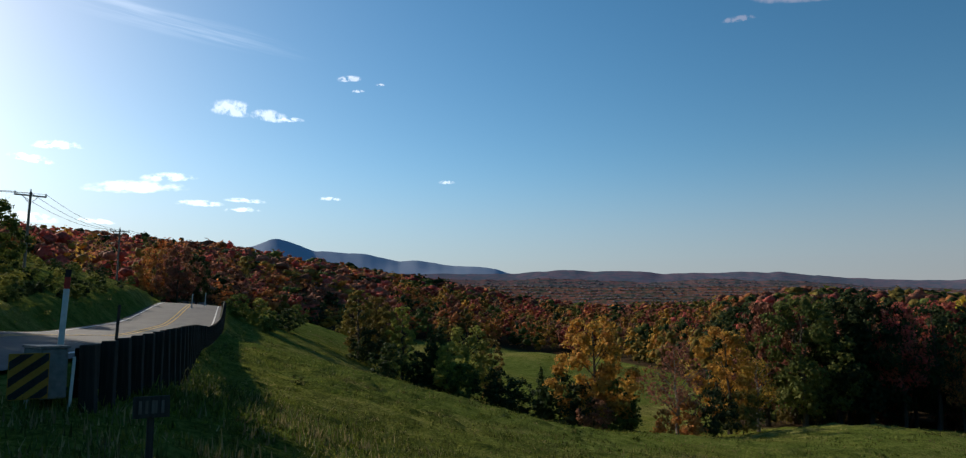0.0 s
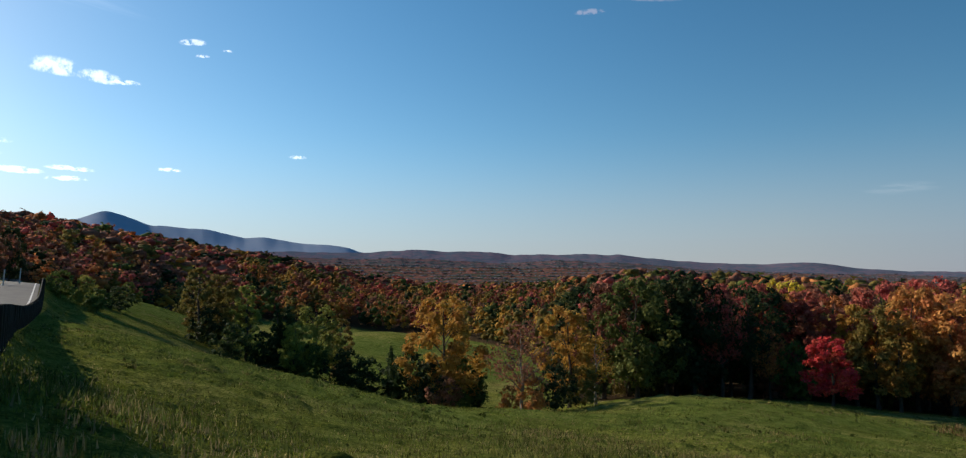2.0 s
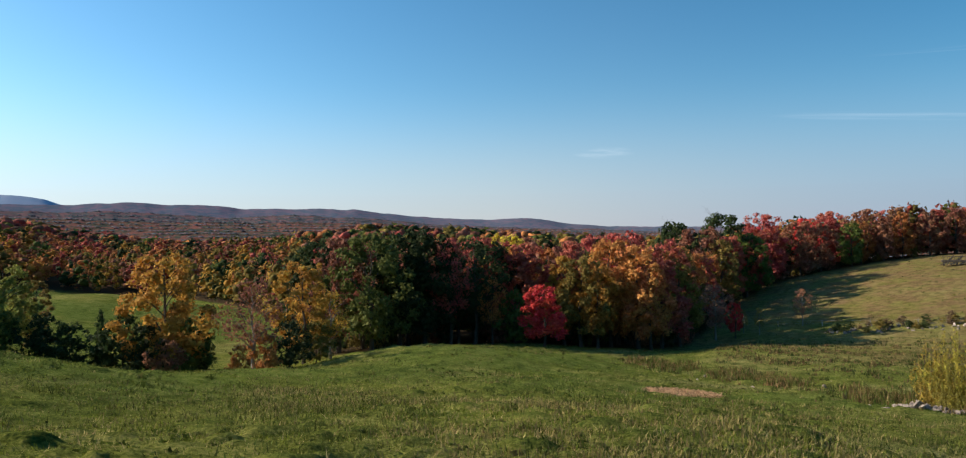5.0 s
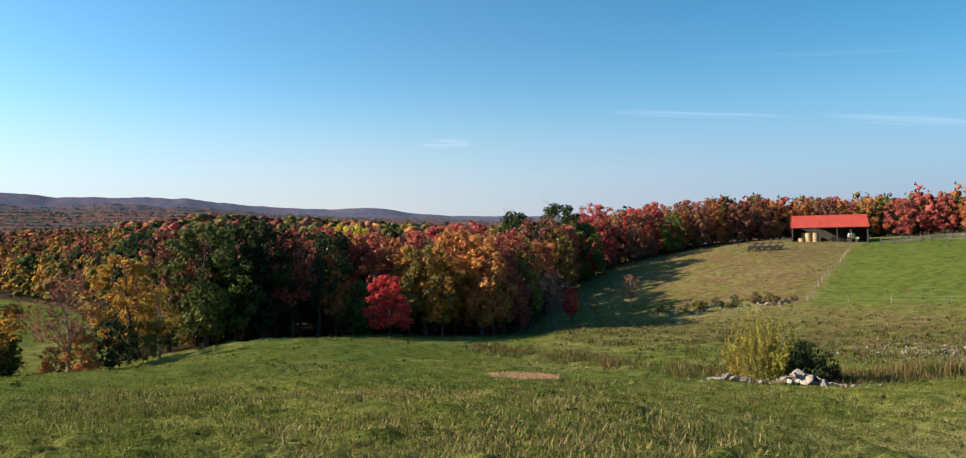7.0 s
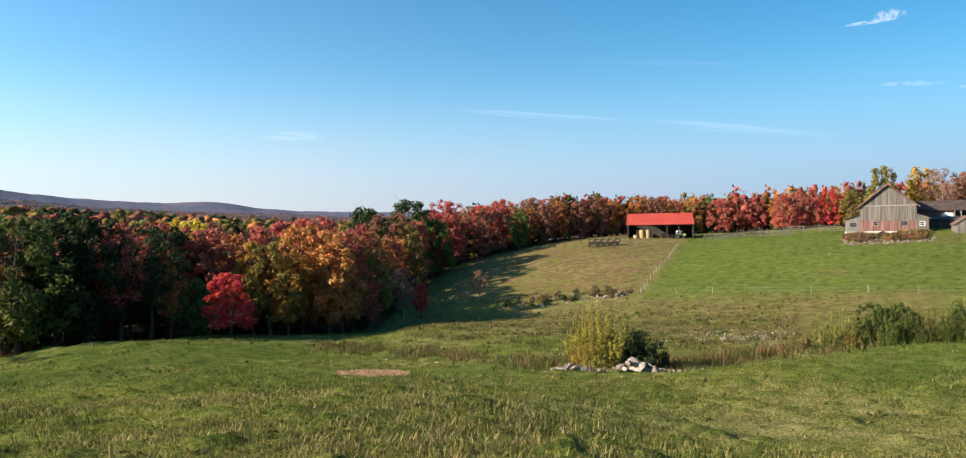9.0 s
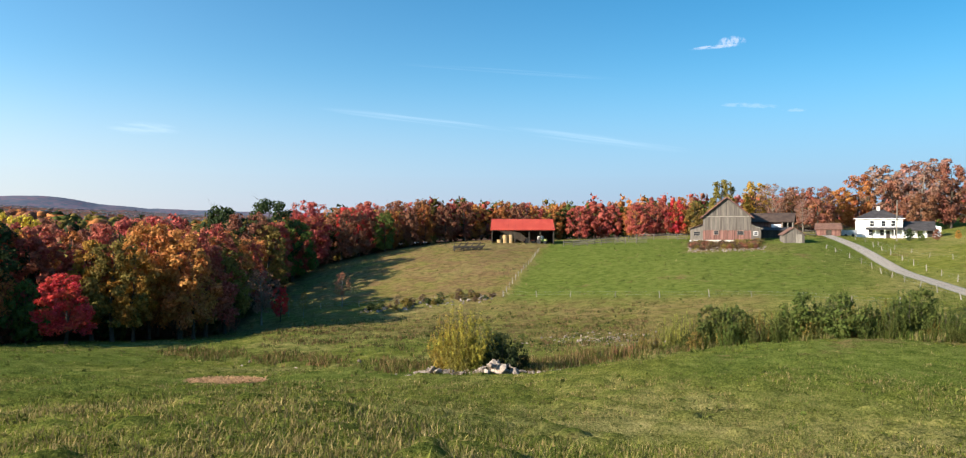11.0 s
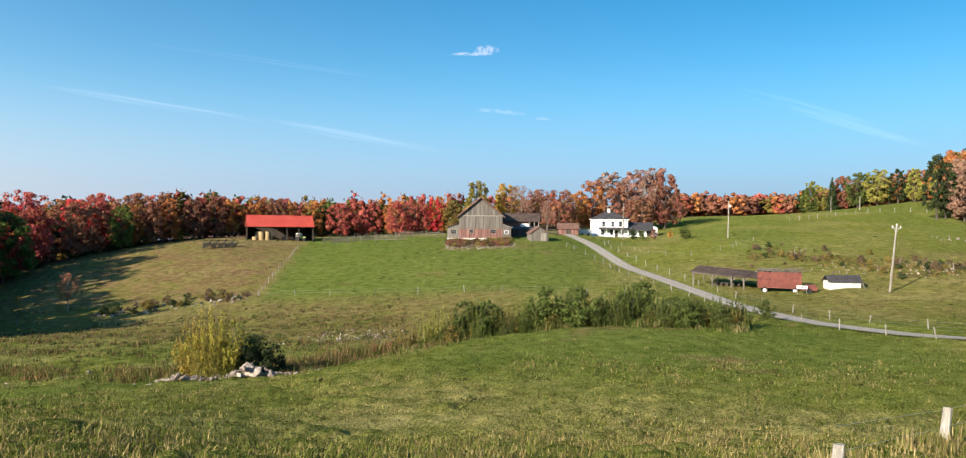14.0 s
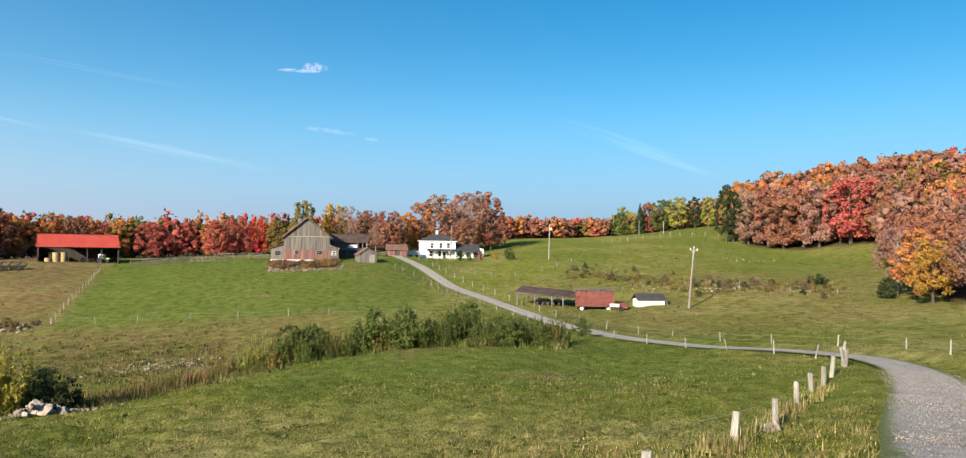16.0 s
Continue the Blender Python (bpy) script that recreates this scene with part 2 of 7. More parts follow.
STEEL = mottled("galvanised_steel", (0.28, 0.29, 0.30), (0.42, 0.43, 0.44), 2.0, 0.45, 0.7, relief=0.05)
BLACK = mottled("black_rubber", (0.012, 0.012, 0.012), (0.03, 0.03, 0.03), 3.0, 0.8)
YELLOW = mottled("yellow_reflective", (0.26, 0.13, 0.012), (0.36, 0.19, 0.02), 3.0, 0.5)
RED_BAND = mottled("red_reflective", (0.36, 0.03, 0.02), (0.46, 0.05, 0.03), 3.0, 0.5)
LINE_WHITE = mottled("white_road_paint", (0.5, 0.5, 0.48), (0.72, 0.72, 0.70), 1.0, 0.8)
LINE_YELLOW = mottled("yellow_road_paint", (0.45, 0.27, 0.04), (0.6, 0.38, 0.07), 1.0, 0.8)


# ---- the land ----
def smooth(a, b, v):
    k = np.clip((v - a) / (b - a), 0, 1)
    return k * k * (3 - 2 * k)


# spot heights of the landforms: east, north, height
ROADSIDE = [(0, 0, 0), (-3, 6, 0.2), (-5.3, 9.4, 0.4), (-5.5, 13, 0.1), (-9.5, 10, 0.65), (-13, 19, 1.2), (-11, 22, 0.35), (-19, 40, 0.4), (-20, 34, 1.3), (-28, 69, 1.2), (-29, 57, 2.0),
            (-39, 104, 3.4), (-46, 105, 4.3), (-58, 140, 3.2), (-8, 0, 0.6), (-3, -6, 0.2), (-1, -25, 0.0), (-16, 24, 1.4), (4, -50, -0.5)]
BANK = [(-31, 51, 3.3), (-51, 79, 8.0), (-52, 100, 7.2), (-65, 60, 8.5), (-40, 10, 6.0), (-30, -30, 4.0), (-100, 100, 9.0)]
KNOLL = [(-34, 93, 2.2), (-14, 52, -0.8), (-6, 44, -2.1), (0, 41, -3.5), (6, 39, -4.7), (11, 36, -5.2), (-1, 19, -2.2), (-3, 11, -0.5), (0, 11, -1.2),
         (-5, 62, -6.0), (6, 60, -8.0), (16, 60, -9.0), (-18, 78, -2.5), (-32, 125, 1.2), (-20, 108, -2.5), (12, 159, -6.4), (26, 147, -9.4), (0, 110, -9.0), (20, 100, -11.5)]
MEADOW = [(5, 12, -2.0), (30, 63, -8.0), (52, 73, -10.9), (32, 31, -7.3), (16, 11, -3.1), (49, 42, -9.8), (12, 48, -6.2), (6, 9, -2.1), (11, 5, -2.4), (40, 28, -8.0),
          (41, 16, -7.5), (46, 11, -7.3), (49, 14, -8.3), (19, 9, -4.5), (19, 0, -4.2), (60, 1, -7.4), (56, -11, -6.2), (65, 2, -8.4), (46, -16, -6.2)]
PASTURES = [(29, 74, -10.2), (46, 77, -10.8), (61, 72, -12.0), (74, 58, -11.3), (80, 67, -13.2), (135, 94, -7.8), (161, 78, -3.1), (167, 66, -2.6), (169, 42, -2.6), (156, 53, -4.2),
            (110, 43, -9.8), (107, 63, -11.4), (66, 35, -10.1), (108, 28, -9.2), (107, 15, -8.4), (121, -14, -6.4), (88, -18, -7.4), (171, 13, -1.8), (203, -20, -1.0), (201, -33, -0.7), (189, -9, -0.5), (165, -1, -1.6), (176, 27, -1.6)]
HILLSIDE = [(138, -17, -5.6), (107, -22, -7.2), (86, -25, -7.7), (117, -26, -6.7), (107, -32, -7.4), (106, -36, -7.4), (103, -43, -6.5), (101, -48, -6.7), (164, -42, -0.6), (143, -45, -2.9), (236, -107, 8.1), (211, -134, 5.6),
            (116, -59, -4.2), (108, -73, -4.4), (175, -97, 0.2), (260, -170, 19.0)]
DRIVESIDE = [(76, -30, -7.7), (69, -32, -7.3), (62, -32, -6.9), (53, -31, -6.1), (45, -31, -5.5), (90, -78, -4.6), (15, -11, -3.0), (27, -21, -4.5), (32, -25, -4.6), (27, -25, -4.2), (17, -16, -3.2), (18, -10, -3.7), (60, -75, -4.0), (30, -60, -2.5), (44, -38, -5.0)]
DISTANCE = [(-120, 220, 18.0), (-108, 332, 24.0), (-92, 470, 28.0), (-34, 649, 22.0), (-49, 276, -6.0), (-15, 280, -10.0), (23, 269, -14.0), (183, 411, 5.0), (60, 520, 2.0), (110, 260, -10.0), (60, 200, -14.0), (200, 170, -8.0), (260, 90, -4.0), (300, 20, 0.0),
            (300, -60, 6.0), (490, -95, 9.0), (390, -150, 9.0), (300, -260, 33.0), (0, -300, 5.0), (-250, -100, 25.0), (-300, 250, 40.0), (700, 700, -20.0), (200, 1000, -15.0), (900, 200, -10.0), (0, 2500, -60.0), (2500, 1500, -60.0), (1300, 1600, -50.0), (2500, -1500, 10.0), (-1500, 2000, 30.0), (-2000, -2000, 30.0)]
SPOTS = np.array(ROADSIDE + BANK + KNOLL + MEADOW + PASTURES + HILLSIDE + DRIVESIDE + DISTANCE, float)


def squeeze(x, y):
    """Draws the far land in, so that one smooth surface serves all distances."""
    r = np.maximum(np.hypot(x, y), 1e-6)
    k = 40 * np.arcsinh(r / 40) / r
    return np.stack([x * k, y * k], -1)


def bowl(d2):
    return d2 * np.log(d2 + 1e-9)


_at = squeeze(SPOTS[:, 0], SPOTS[:, 1])
_n = len(SPOTS)
_a = np.zeros((_n + 3, _n + 3))
_a[:_n, :_n] = bowl(((_at[:, None] - _at[None]) ** 2).sum(-1)) + np.eye(_n) * 1.5
_a[:_n, _n], _a[:_n, _n + 1:] = 1, _at
_a[_n, :_n], _a[_n + 1:, :_n] = 1, _at.T
_w = np.linalg.solve(_a, np.append(SPOTS[:, 2], [0, 0, 0]))


def land(x, y):
    x, y = np.asarray(x, float), np.asarray(y, float)
    p = squeeze(x.ravel(), y.ravel())
    z = np.empty(len(p))
    for i in range(0, len(p), 8000):
        q = p[i:i + 8000]
        z[i:i + 8000] = bowl(((q[:, None] - _at[None]) ** 2).sum(-1)) @ _w[:_n] + _w[_n] + q @ _w[_n + 1:]
    return z.reshape(x.shape)


def curve_through(points, step=1.0):
    """A smooth line through points, in steps of about so many metres."""
    p = np.array(points, float)
    p = np.vstack([2 * p[0] - p[1], p, 2 * p[-1] - p[-2]])
    out = []
    for i in range(1, len(p) - 2):
        n = max(2, int(np.linalg.norm(p[i + 1] - p[i]) / step))
        for t in np.arange(n) / n:
            a, b, c, d = p[i - 1:i + 3]
            out.append(0.5 * (2 * b + (c - a) * t + (2 * a - 5 * b + 4 * c - d) * t * t + (3 * b - a - 3 * c + d) * t ** 3))
    return np.array(out + [p[-2]])


RAIL_LINE = curve_through([(-8.2, 3), (-11.8, 17), (-17, 32), (-25.5, 58), (-42, 105), (-55, 140)], 1.5)
HIGHWAY = curve_through([(0, -60), (-4, -35), (-8, -15), (-10.9, 3), (-13.0, 17), (-17.3, 32), (-25.5, 58), (-42, 105), (-55, 140), (-75, 185)], 1.5)
DRIVE = curve_through([(-6, -9), (-1, -5.0), (4.9, -7.1), (13.6, -13.6), (26.2, -23.4), (32, -27.6), (38, -31), (45, -33.4), (54, -33), (66, -29.6), (86, -25.3), (107, -22.5), (138, -17), (165, -13), (189, -9), (212, -8)], 1.2)
DRIVE = DRIVE[np.hypot(DRIVE[:, 0], DRIVE[:, 1]) > 4.4]


def graded(path, rounds=40):
    """The heights along a road, evened out as a road is."""
    z = land(path[:, 0], path[:, 1])
    for _ in range(rounds):
        z = np.convolve(np.pad(z, 1, mode="reflect", reflect_type="odd"), [0.25, 0.5, 0.25], "valid")
    return z


RAIL_Z, HIGHWAY_Z, DRIVE_Z = graded(RAIL_LINE), graded(HIGHWAY), land(DRIVE[:, 0], DRIVE[:, 1])


BANKED = 0.3


def towards_path(x, y, path, height, bank=0.0):
    """The distance to a path, with a sign for its right side, and the path's height there."""
    shape, q = x.shape, np.stack([x.ravel(), y.ravel()], -1)
    if len(q) == 1:
        # one place: all stretches of the path at once
        a, d = path[:-1], np.diff(path, axis=0)
        t = np.clip(((q - a) * d).sum(1) / (d * d).sum(1), 0, 1)
        dist = np.hypot(q[0, 0] - a[:, 0] - t * d[:, 0], q[0, 1] - a[:, 1] - t * d[:, 1])
        i = int(dist.argmin())
        side = np.sign(d[i, 1] * (q[0, 0] - a[i, 0]) - d[i, 0] * (q[0, 1] - a[i, 1]))
        h = height[i] + t[i] * (height[i + 1] - height[i]) - bank * np.clip(dist[i] * side, -4.5, 4.5) / 3.9
        return np.full(shape, dist[i]), np.full(shape, h)
    best, z = np.full(len(q), 1e9), np.zeros(len(q))
    lo, hi = path.min(0) - 12, path.max(0) + 12
    inside = np.where((q > lo).all(1) & (q < hi).all(1))[0]
    p = q[inside]
    b, h, side = best[inside], z[inside], np.ones(len(inside))
    for i in range(len(path) - 1):
        a, d = path[i], path[i + 1] - path[i]
        t = np.clip(((p - a) @ d) / (d @ d), 0, 1)
        dist = np.hypot(p[:, 0] - a[0] - t * d[0], p[:, 1] - a[1] - t * d[1])
        near = dist < b
        side = np.where(near, np.sign(d[1] * (p[:, 0] - a[0]) - d[0] * (p[:, 1] - a[1])), side)
        b, h = np.where(near, dist, b), np.where(near, height[i] + t * (height[i + 1] - height[i]), h)
    best[inside], z[inside] = b, h - bank * np.clip(b * side, -4.5, 4.5) / 3.9
    return best.reshape(shape), z.reshape(shape)


def ground(x, y):
    """The height of the ground, with the roads cut into it."""
    x, y = np.atleast_1d(np.asarray(x, float)), np.atleast_1d(np.asarray(y, float))
    z = land(x, y)
    r = np.hypot(x, y)
    # beyond the woods the valley floor lies below the hills
    z = z - 130 * smooth(1200, 2100, r)
    z = z + 0.10 * np.sin(x * 0.31 + 1.3 * np.sin(y * 0.23)) * np.sin(y * 0.37 + x * 0.11) * smooth(6, 25, r)
    for path, height, half in ((HIGHWAY, HIGHWAY_Z, 4.0), (DRIVE, DRIVE_Z, 2.3)):
        d, h = towards_path(x, y, path, height, BANKED if path is HIGHWAY else 0.0)
        k = 1 - smooth(half, half + 2.0, d)
        z = z * (1 - k) + (h - 0.12) * k
    return z


def gz(x, y):
    return float(ground(x, y)[0])


def link_mesh(name, verts, faces, mat, parent=None, smooth_faces=False, label=""):
    me = bpy.data.meshes.new(name)
    me.from_pydata([tuple(v) for v in verts], [], [tuple(f) for f in faces])
    me.update()
    if mat:
        me.materials.append(mat)
    if smooth_faces:
        me.polygons.foreach_set("use_smooth", [True] * len(me.polygons))
    ob = new(name, me)
    if parent:
        ob.parent = parent
    if label:
        ob["label"] = label
    return ob


def bushy(x, y, seed):
    """Lumps of rough grass, in metres."""
    r = np.random.RandomState(seed)
    z = np.zeros(x.shape)
    for k in range(14):
        a, f = r.uniform(0, 6.28), 0.35 * 1.28 ** k
        z += np.sin((x * np.cos(a) + y * np.sin(a)) * f + r.uniform(0, 6.28)) / (k + 3)
    return z


def cover_of(x, y):
    """Which plants cover the ground: dry grass, grazed brown pasture, bare forest floor."""
    r, az = np.hypot(x, y), np.degrees(np.arctan2(x, y))
    lumps = bushy(x * 0.3, y * 0.3, 5)
    dry = 0.35 + 0.5 * smooth(-0.3, 0.4, lumps)
    band = np.exp(-((x - 24 - 0.12 * y) / 7.0) ** 2) * smooth(-25, -10, y) * (1 - smooth(14, 26, y))
    weeds = np.exp(-((y - (38 - (x - 36) * 0.62)) / 6.0) ** 2) * smooth(30, 36, x) * (1 - smooth(72, 84, x))
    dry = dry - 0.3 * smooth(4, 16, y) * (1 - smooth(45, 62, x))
    dry = np.maximum(dry, np.maximum(band, weeds))
    divide = 43 + (x - 110) * 0.21
    ragged = 6 * bushy(x * 0.12, y * 0.12, 21)
    green = smooth(99, 111, x + ragged) * (1 - smooth(176, 186, x)) * smooth(-19, -8, y + (x - 140) * 0.1 + ragged) * (1 - smooth(-1.2, 0.4, y - divide))
    near_green = smooth(33, 42, x) * (1 - smooth(60, 68, x)) * smooth(-28, -20, y) * (1 - smooth(4, 10, y))
    dry = dry * (1 - 0.9 * np.maximum(green, near_green))
    hill = smooth(120, 150, x) * (1 - smooth(-45, -32, y))
    dry = dry * (1 - 0.35 * hill)
    brown = smooth(100, 110, x) * (1 - smooth(195, 205, x)) * smooth(-1.2, 0.4, y - divide) * 0.9
    rough_slope = smooth(66, 74, x) * (1 - smooth(102, 110, x)) * smooth(0, 6, y) * 0.6
    slope = smooth(72, 84, x) * (1 - smooth(-30, -24, y)) * (1 - smooth(130, 150, x)) * 0.4
    worn = 0.75 * smooth(0.0, 0.5, bushy(x * 0.2, y * 0.2, 33)) * np.exp(-((x - 150) / 16) ** 2 - ((y - 10) / 13) ** 2)
    bank = 0.95 * smooth(82.4, 83.4, az) * (1 - smooth(87.8, 88.6, az)) * smooth(150, 156, r + ragged) * (1 - smooth(167, 169, r))
    brown = np.maximum.reduce([brown, rough_slope, slope, worn, bank])
    wood = wooded(x, y)
    return np.clip(np.stack([dry, brown, wood], -1), 0, 1)


# the edge of the woods: bearing and distance
EDGE_AZ = [-60, -40, -36, -30, -25, -21, -16, -8, 0, 8, 14, 19, 31, 40, 46, 48, 50, 52.5, 55, 64, 70, 80, 90, 104, 112, 118, 119.5, 128, 129.5, 132, 140, 180]
EDGE_R = [120, 125, 130, 130, 135, 200, 240, 290, 290, 275, 190, 86, 95, 100, 104, 110, 132, 158, 174, 196, 206, 216, 222, 330, 330, 300, 238, 215, 150, 118, 105, 110]


def edge_of_woods(az):
    return np.interp(az, EDGE_AZ, EDGE_R)


def wooded(x, y):
    r, az = np.hypot(x, y), np.degrees(np.arctan2(x, y))
    return smooth(-3, 4, r - edge_of_woods(az))


def tufts(x, y, cell, seed, share=0.6):
    """Rounded tufts of turf, one or none to a cell, from 0 to 1 high."""
    out = np.zeros(x.shape)
    i0, j0 = np.floor(x / cell), np.floor(y / cell)
    for di in (-1, 0, 1):
        for dj in (-1, 0, 1):
            i, j = i0 + di, j0 + dj
            h = [np.modf(np.abs(np.sin(i * (12.9898 + k) + j * (78.233 - k) + seed * 3.7 + k) * 43758.5453))[0] for k in range(4)]
            d2 = ((x - (i + h[0]) * cell) ** 2 + (y - (j + h[1]) * cell) ** 2) / (cell * (0.3 + 0.45 * h[2])) ** 2
            out = np.maximum(out, np.where(h[3] < share, np.clip(1 - d2, 0, 1) ** 0.7 * (0.35 + 0.65 * h[2]), 0))
    return out


def build_ground():
    az = np.radians(np.concatenate([np.arange(-42, 142, 0.55), np.arange(142, 318, 4.0)]))
    rad = np.concatenate([[0.0], np.geomspace(0.7, 5, 30), np.geomspace(5.06, 95, 320), np.geomspace(97, 4900, 110)])
    A, R = np.meshgrid(az, rad)
    x, y = R * np.sin(A), R * np.cos(A)
    z = ground(x.ravel(), y.ravel()).reshape(x.shape)
    rough = bushy(x, y, 3) * 0.05 * smooth(4, 12, R) * (1 - smooth(60, 105, R))
    uneven = 0.45 + 0.55 * smooth(-0.3, 0.4, bushy(x * 0.35, y * 0.35, 8))
    rank, small = tufts(x, y, 0.8, 2, 0.3), tufts(x, y, 0.42, 1, 0.5)
    turf = 0.11 * small + 0.22 * rank + 0.25 * tufts(x, y, 2.6, 3, 0.35) * smooth(35, 60, R)
    rough = rough + turf * uneven * smooth(5, 9, R) * (1 - smooth(85, 110, R))
    for path, half in ((HIGHWAY, 4.6), (DRIVE, 2.4)):
        d, _ = towards_path(x, y, path, np.zeros(len(path)))
        rough = rough * smooth(half, half + 1.5, d)
    z = z + rough
    n, rows = len(az), len(rad)
    idx = np.arange(n * rows).reshape(rows, n)
    nxt = np.roll(idx, -1, axis=1)
    faces = np.stack([idx[:-1], idx[1:], nxt[1:], nxt[:-1]], -1).reshape(-1, 4)[:, ::-1]
    ob = link_mesh("ground", np.stack([x, y, z], -1).reshape(-1, 3), faces, PASTURE, smooth_faces=True)
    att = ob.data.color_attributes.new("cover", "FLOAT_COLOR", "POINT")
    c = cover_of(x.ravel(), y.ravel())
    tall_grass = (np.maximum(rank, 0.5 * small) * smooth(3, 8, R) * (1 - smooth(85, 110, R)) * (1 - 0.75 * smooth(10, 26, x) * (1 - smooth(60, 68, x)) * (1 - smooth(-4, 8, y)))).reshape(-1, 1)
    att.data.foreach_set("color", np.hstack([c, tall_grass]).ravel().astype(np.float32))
    tagged(ob, "rolling green pasture with dry and grazed patches", "ground", kind="structure")


build_ground()


def strip(name, path, height, left, right, mat, lift, parent=None, crown=0.0, cells=6, bank=0.0, taper=None):
    """A ribbon along a path between two offsets (metres to its left, minus, and right)."""
    t = np.gradient(path, axis=0)
    t /= np.linalg.norm(t, axis=1)[:, None]
    side = np.stack([t[:, 1], -t[:, 0]], -1)
    verts, faces = [], []
    offs = np.linspace(left, right, cells + 1)
    wide = np.ones(len(path)) if taper is None else taper
    for p, s, h, k in zip(path, side, height, wide):
        for o in offs * k:
            verts.append((p[0] + s[0] * o, p[1] + s[1] * o, h + lift - bank * o / 3.9 - crown * (o / max(abs(left), abs(right))) ** 2))
    for i in range(len(path) - 1):
        for j in range(cells):
            a = i * (cells + 1) + j
            faces.append((a, a + 1, a + cells + 2, a + cells + 1))
    ob = link_mesh(name, verts, faces, mat, parent, True)
    att = ob.data.attributes.new("across", "FLOAT", "POINT")
    att.data.foreach_set("value", np.tile(offs / max(abs(left), abs(right)), len(path)).astype(np.float32))
    return ob


road = tagged(strip("road", HIGHWAY, HIGHWAY_Z, -3.9, 3.9, ASPHALT, 0.03, crown=0.06, cells=8, bank=BANKED), "worn grey asphalt country road climbing over a rise", "road", kind="structure")
for off, line in ((-3.45, HIGHWAY[:, 1] > -70), (3.45, HIGHWAY[:, 1] > 15)):
    strip("edge_line", HIGHWAY[line], HIGHWAY_Z[line], off - 0.07, off + 0.07, LINE_WHITE, -0.007, road, cells=1, bank=BANKED)
for off in (-0.18, 0.18):
    strip("centre_line", HIGHWAY, HIGHWAY_Z, off - 0.06, off + 0.06, LINE_YELLOW, 0.042, road, cells=1, bank=BANKED)
tagged(strip("drive", DRIVE, DRIVE_Z, -2.3, 2.3, GRAVEL, 0.03, crown=0.08, cells=16, taper=0.66 + 0.34 * (1 - smooth(22, 50, np.hypot(DRIVE[:, 0], DRIVE[:, 1])))), "tan-grey gravel farm drive winding up to the house", "road", kind="structure")


# ---- trees ----
RED, CRIMSON, ORANGE, YELLOW_LEAF = (0.41, 0.105, 0.08), (0.62, 0.06, 0.065), (0.47, 0.19, 0.065), (0.56, 0.40, 0.055)
RUST, OLIVE, GREEN, DEEP_GREEN, PALE = (0.28, 0.12, 0.075), (0.21, 0.158, 0.042), (0.1, 0.122, 0.03), (0.042, 0.06, 0.022), (0.31, 0.17, 0.125)
GOLD, LIME, SCRUB = (0.42, 0.235, 0.048), (0.28, 0.265, 0.06), (0.15, 0.10, 0.06)

WILLOW = (0.34, 0.27, 0.05)


def leaves(centres, radii, n, size, rng, shell=0.55, loose=1.3):
    """n small leaf clumps on the skins of ellipsoids, three corners each."""
    area = radii.prod(1) ** 0.67
    which = rng.choice(len(centres), n, p=area / area.sum())
    d = rng.normal(size=(n, 3)) + [0, 0, 0.25]
    d /= np.linalg.norm(d, axis=1)[:, None]
    r = shell + (1 - shell) * rng.uniform(0, 1, n) ** 0.5
    r = r * rng.uniform(0.9, loose, n)
    p = centres[which] + d * r[:, None] * radii[which]
    nrm = d + rng.normal(size=(n, 3)) * 0.75 + [0, 0, 0.3]
    nrm /= np.linalg.norm(nrm, axis=1)[:, None]
    u = np.cross(nrm, rng.normal(size=(n, 3)))
    u /= np.linalg.norm(u, axis=1)[:, None]
    v = np.cross(nrm, u)
    s = (size * rng.uniform(0.6, 1.4, n))[:, None]
    side = v * s * rng.uniform(0.6, 0.95, n)[:, None]
    lift = nrm * s * rng.uniform(-0.3, 0.4, n)[:, None]
    return np.stack([p - u * s * 0.7 + side, p - u * s * 0.7 - side, p + u * s * 1.1 + lift], 1).reshape(-1, 3)


PHI = (1 + 5 ** 0.5) / 2
BALL = np.array([(-1, PHI, 0), (1, PHI, 0), (-1, -PHI, 0), (1, -PHI, 0), (0, -1, PHI), (0, 1, PHI), (0, -1, -PHI), (0, 1, -PHI), (PHI, 0, -1), (PHI, 0, 1), (-PHI, 0, -1), (-PHI, 0, 1)]) / (1 + PHI * PHI) ** 0.5
BALL_FACES = np.array([(0, 11, 5), (0, 5, 1), (0, 1, 7), (0, 7, 10), (0, 10, 11), (1, 5, 9), (5, 11, 4), (11, 10, 2), (10, 7, 6), (7, 1, 8), (3, 9, 4), (3, 4, 2), (3, 2, 6), (3, 6, 8), (3, 8, 9), (4, 9, 5), (2, 4, 11), (6, 2, 10), (8, 6, 7), (9, 8, 1)])


def hearts(centres, radii, rng, fill=0.5):
    """The dense inner mass of each clump: an uneven, randomly turned lump of leaves."""
    verts = []
    for c, r in zip(centres, radii):
        q, _ = np.linalg.qr(rng.normal(size=(3, 3)))
        verts.append((BALL * rng.uniform(0.6, 1.25, (12, 1))) @ q.T * r * fill + c)
    k = np.arange(len(verts))[:, None, None] * 12
    return np.concatenate(verts), (BALL_FACES[None] + k).reshape(-1, 3)


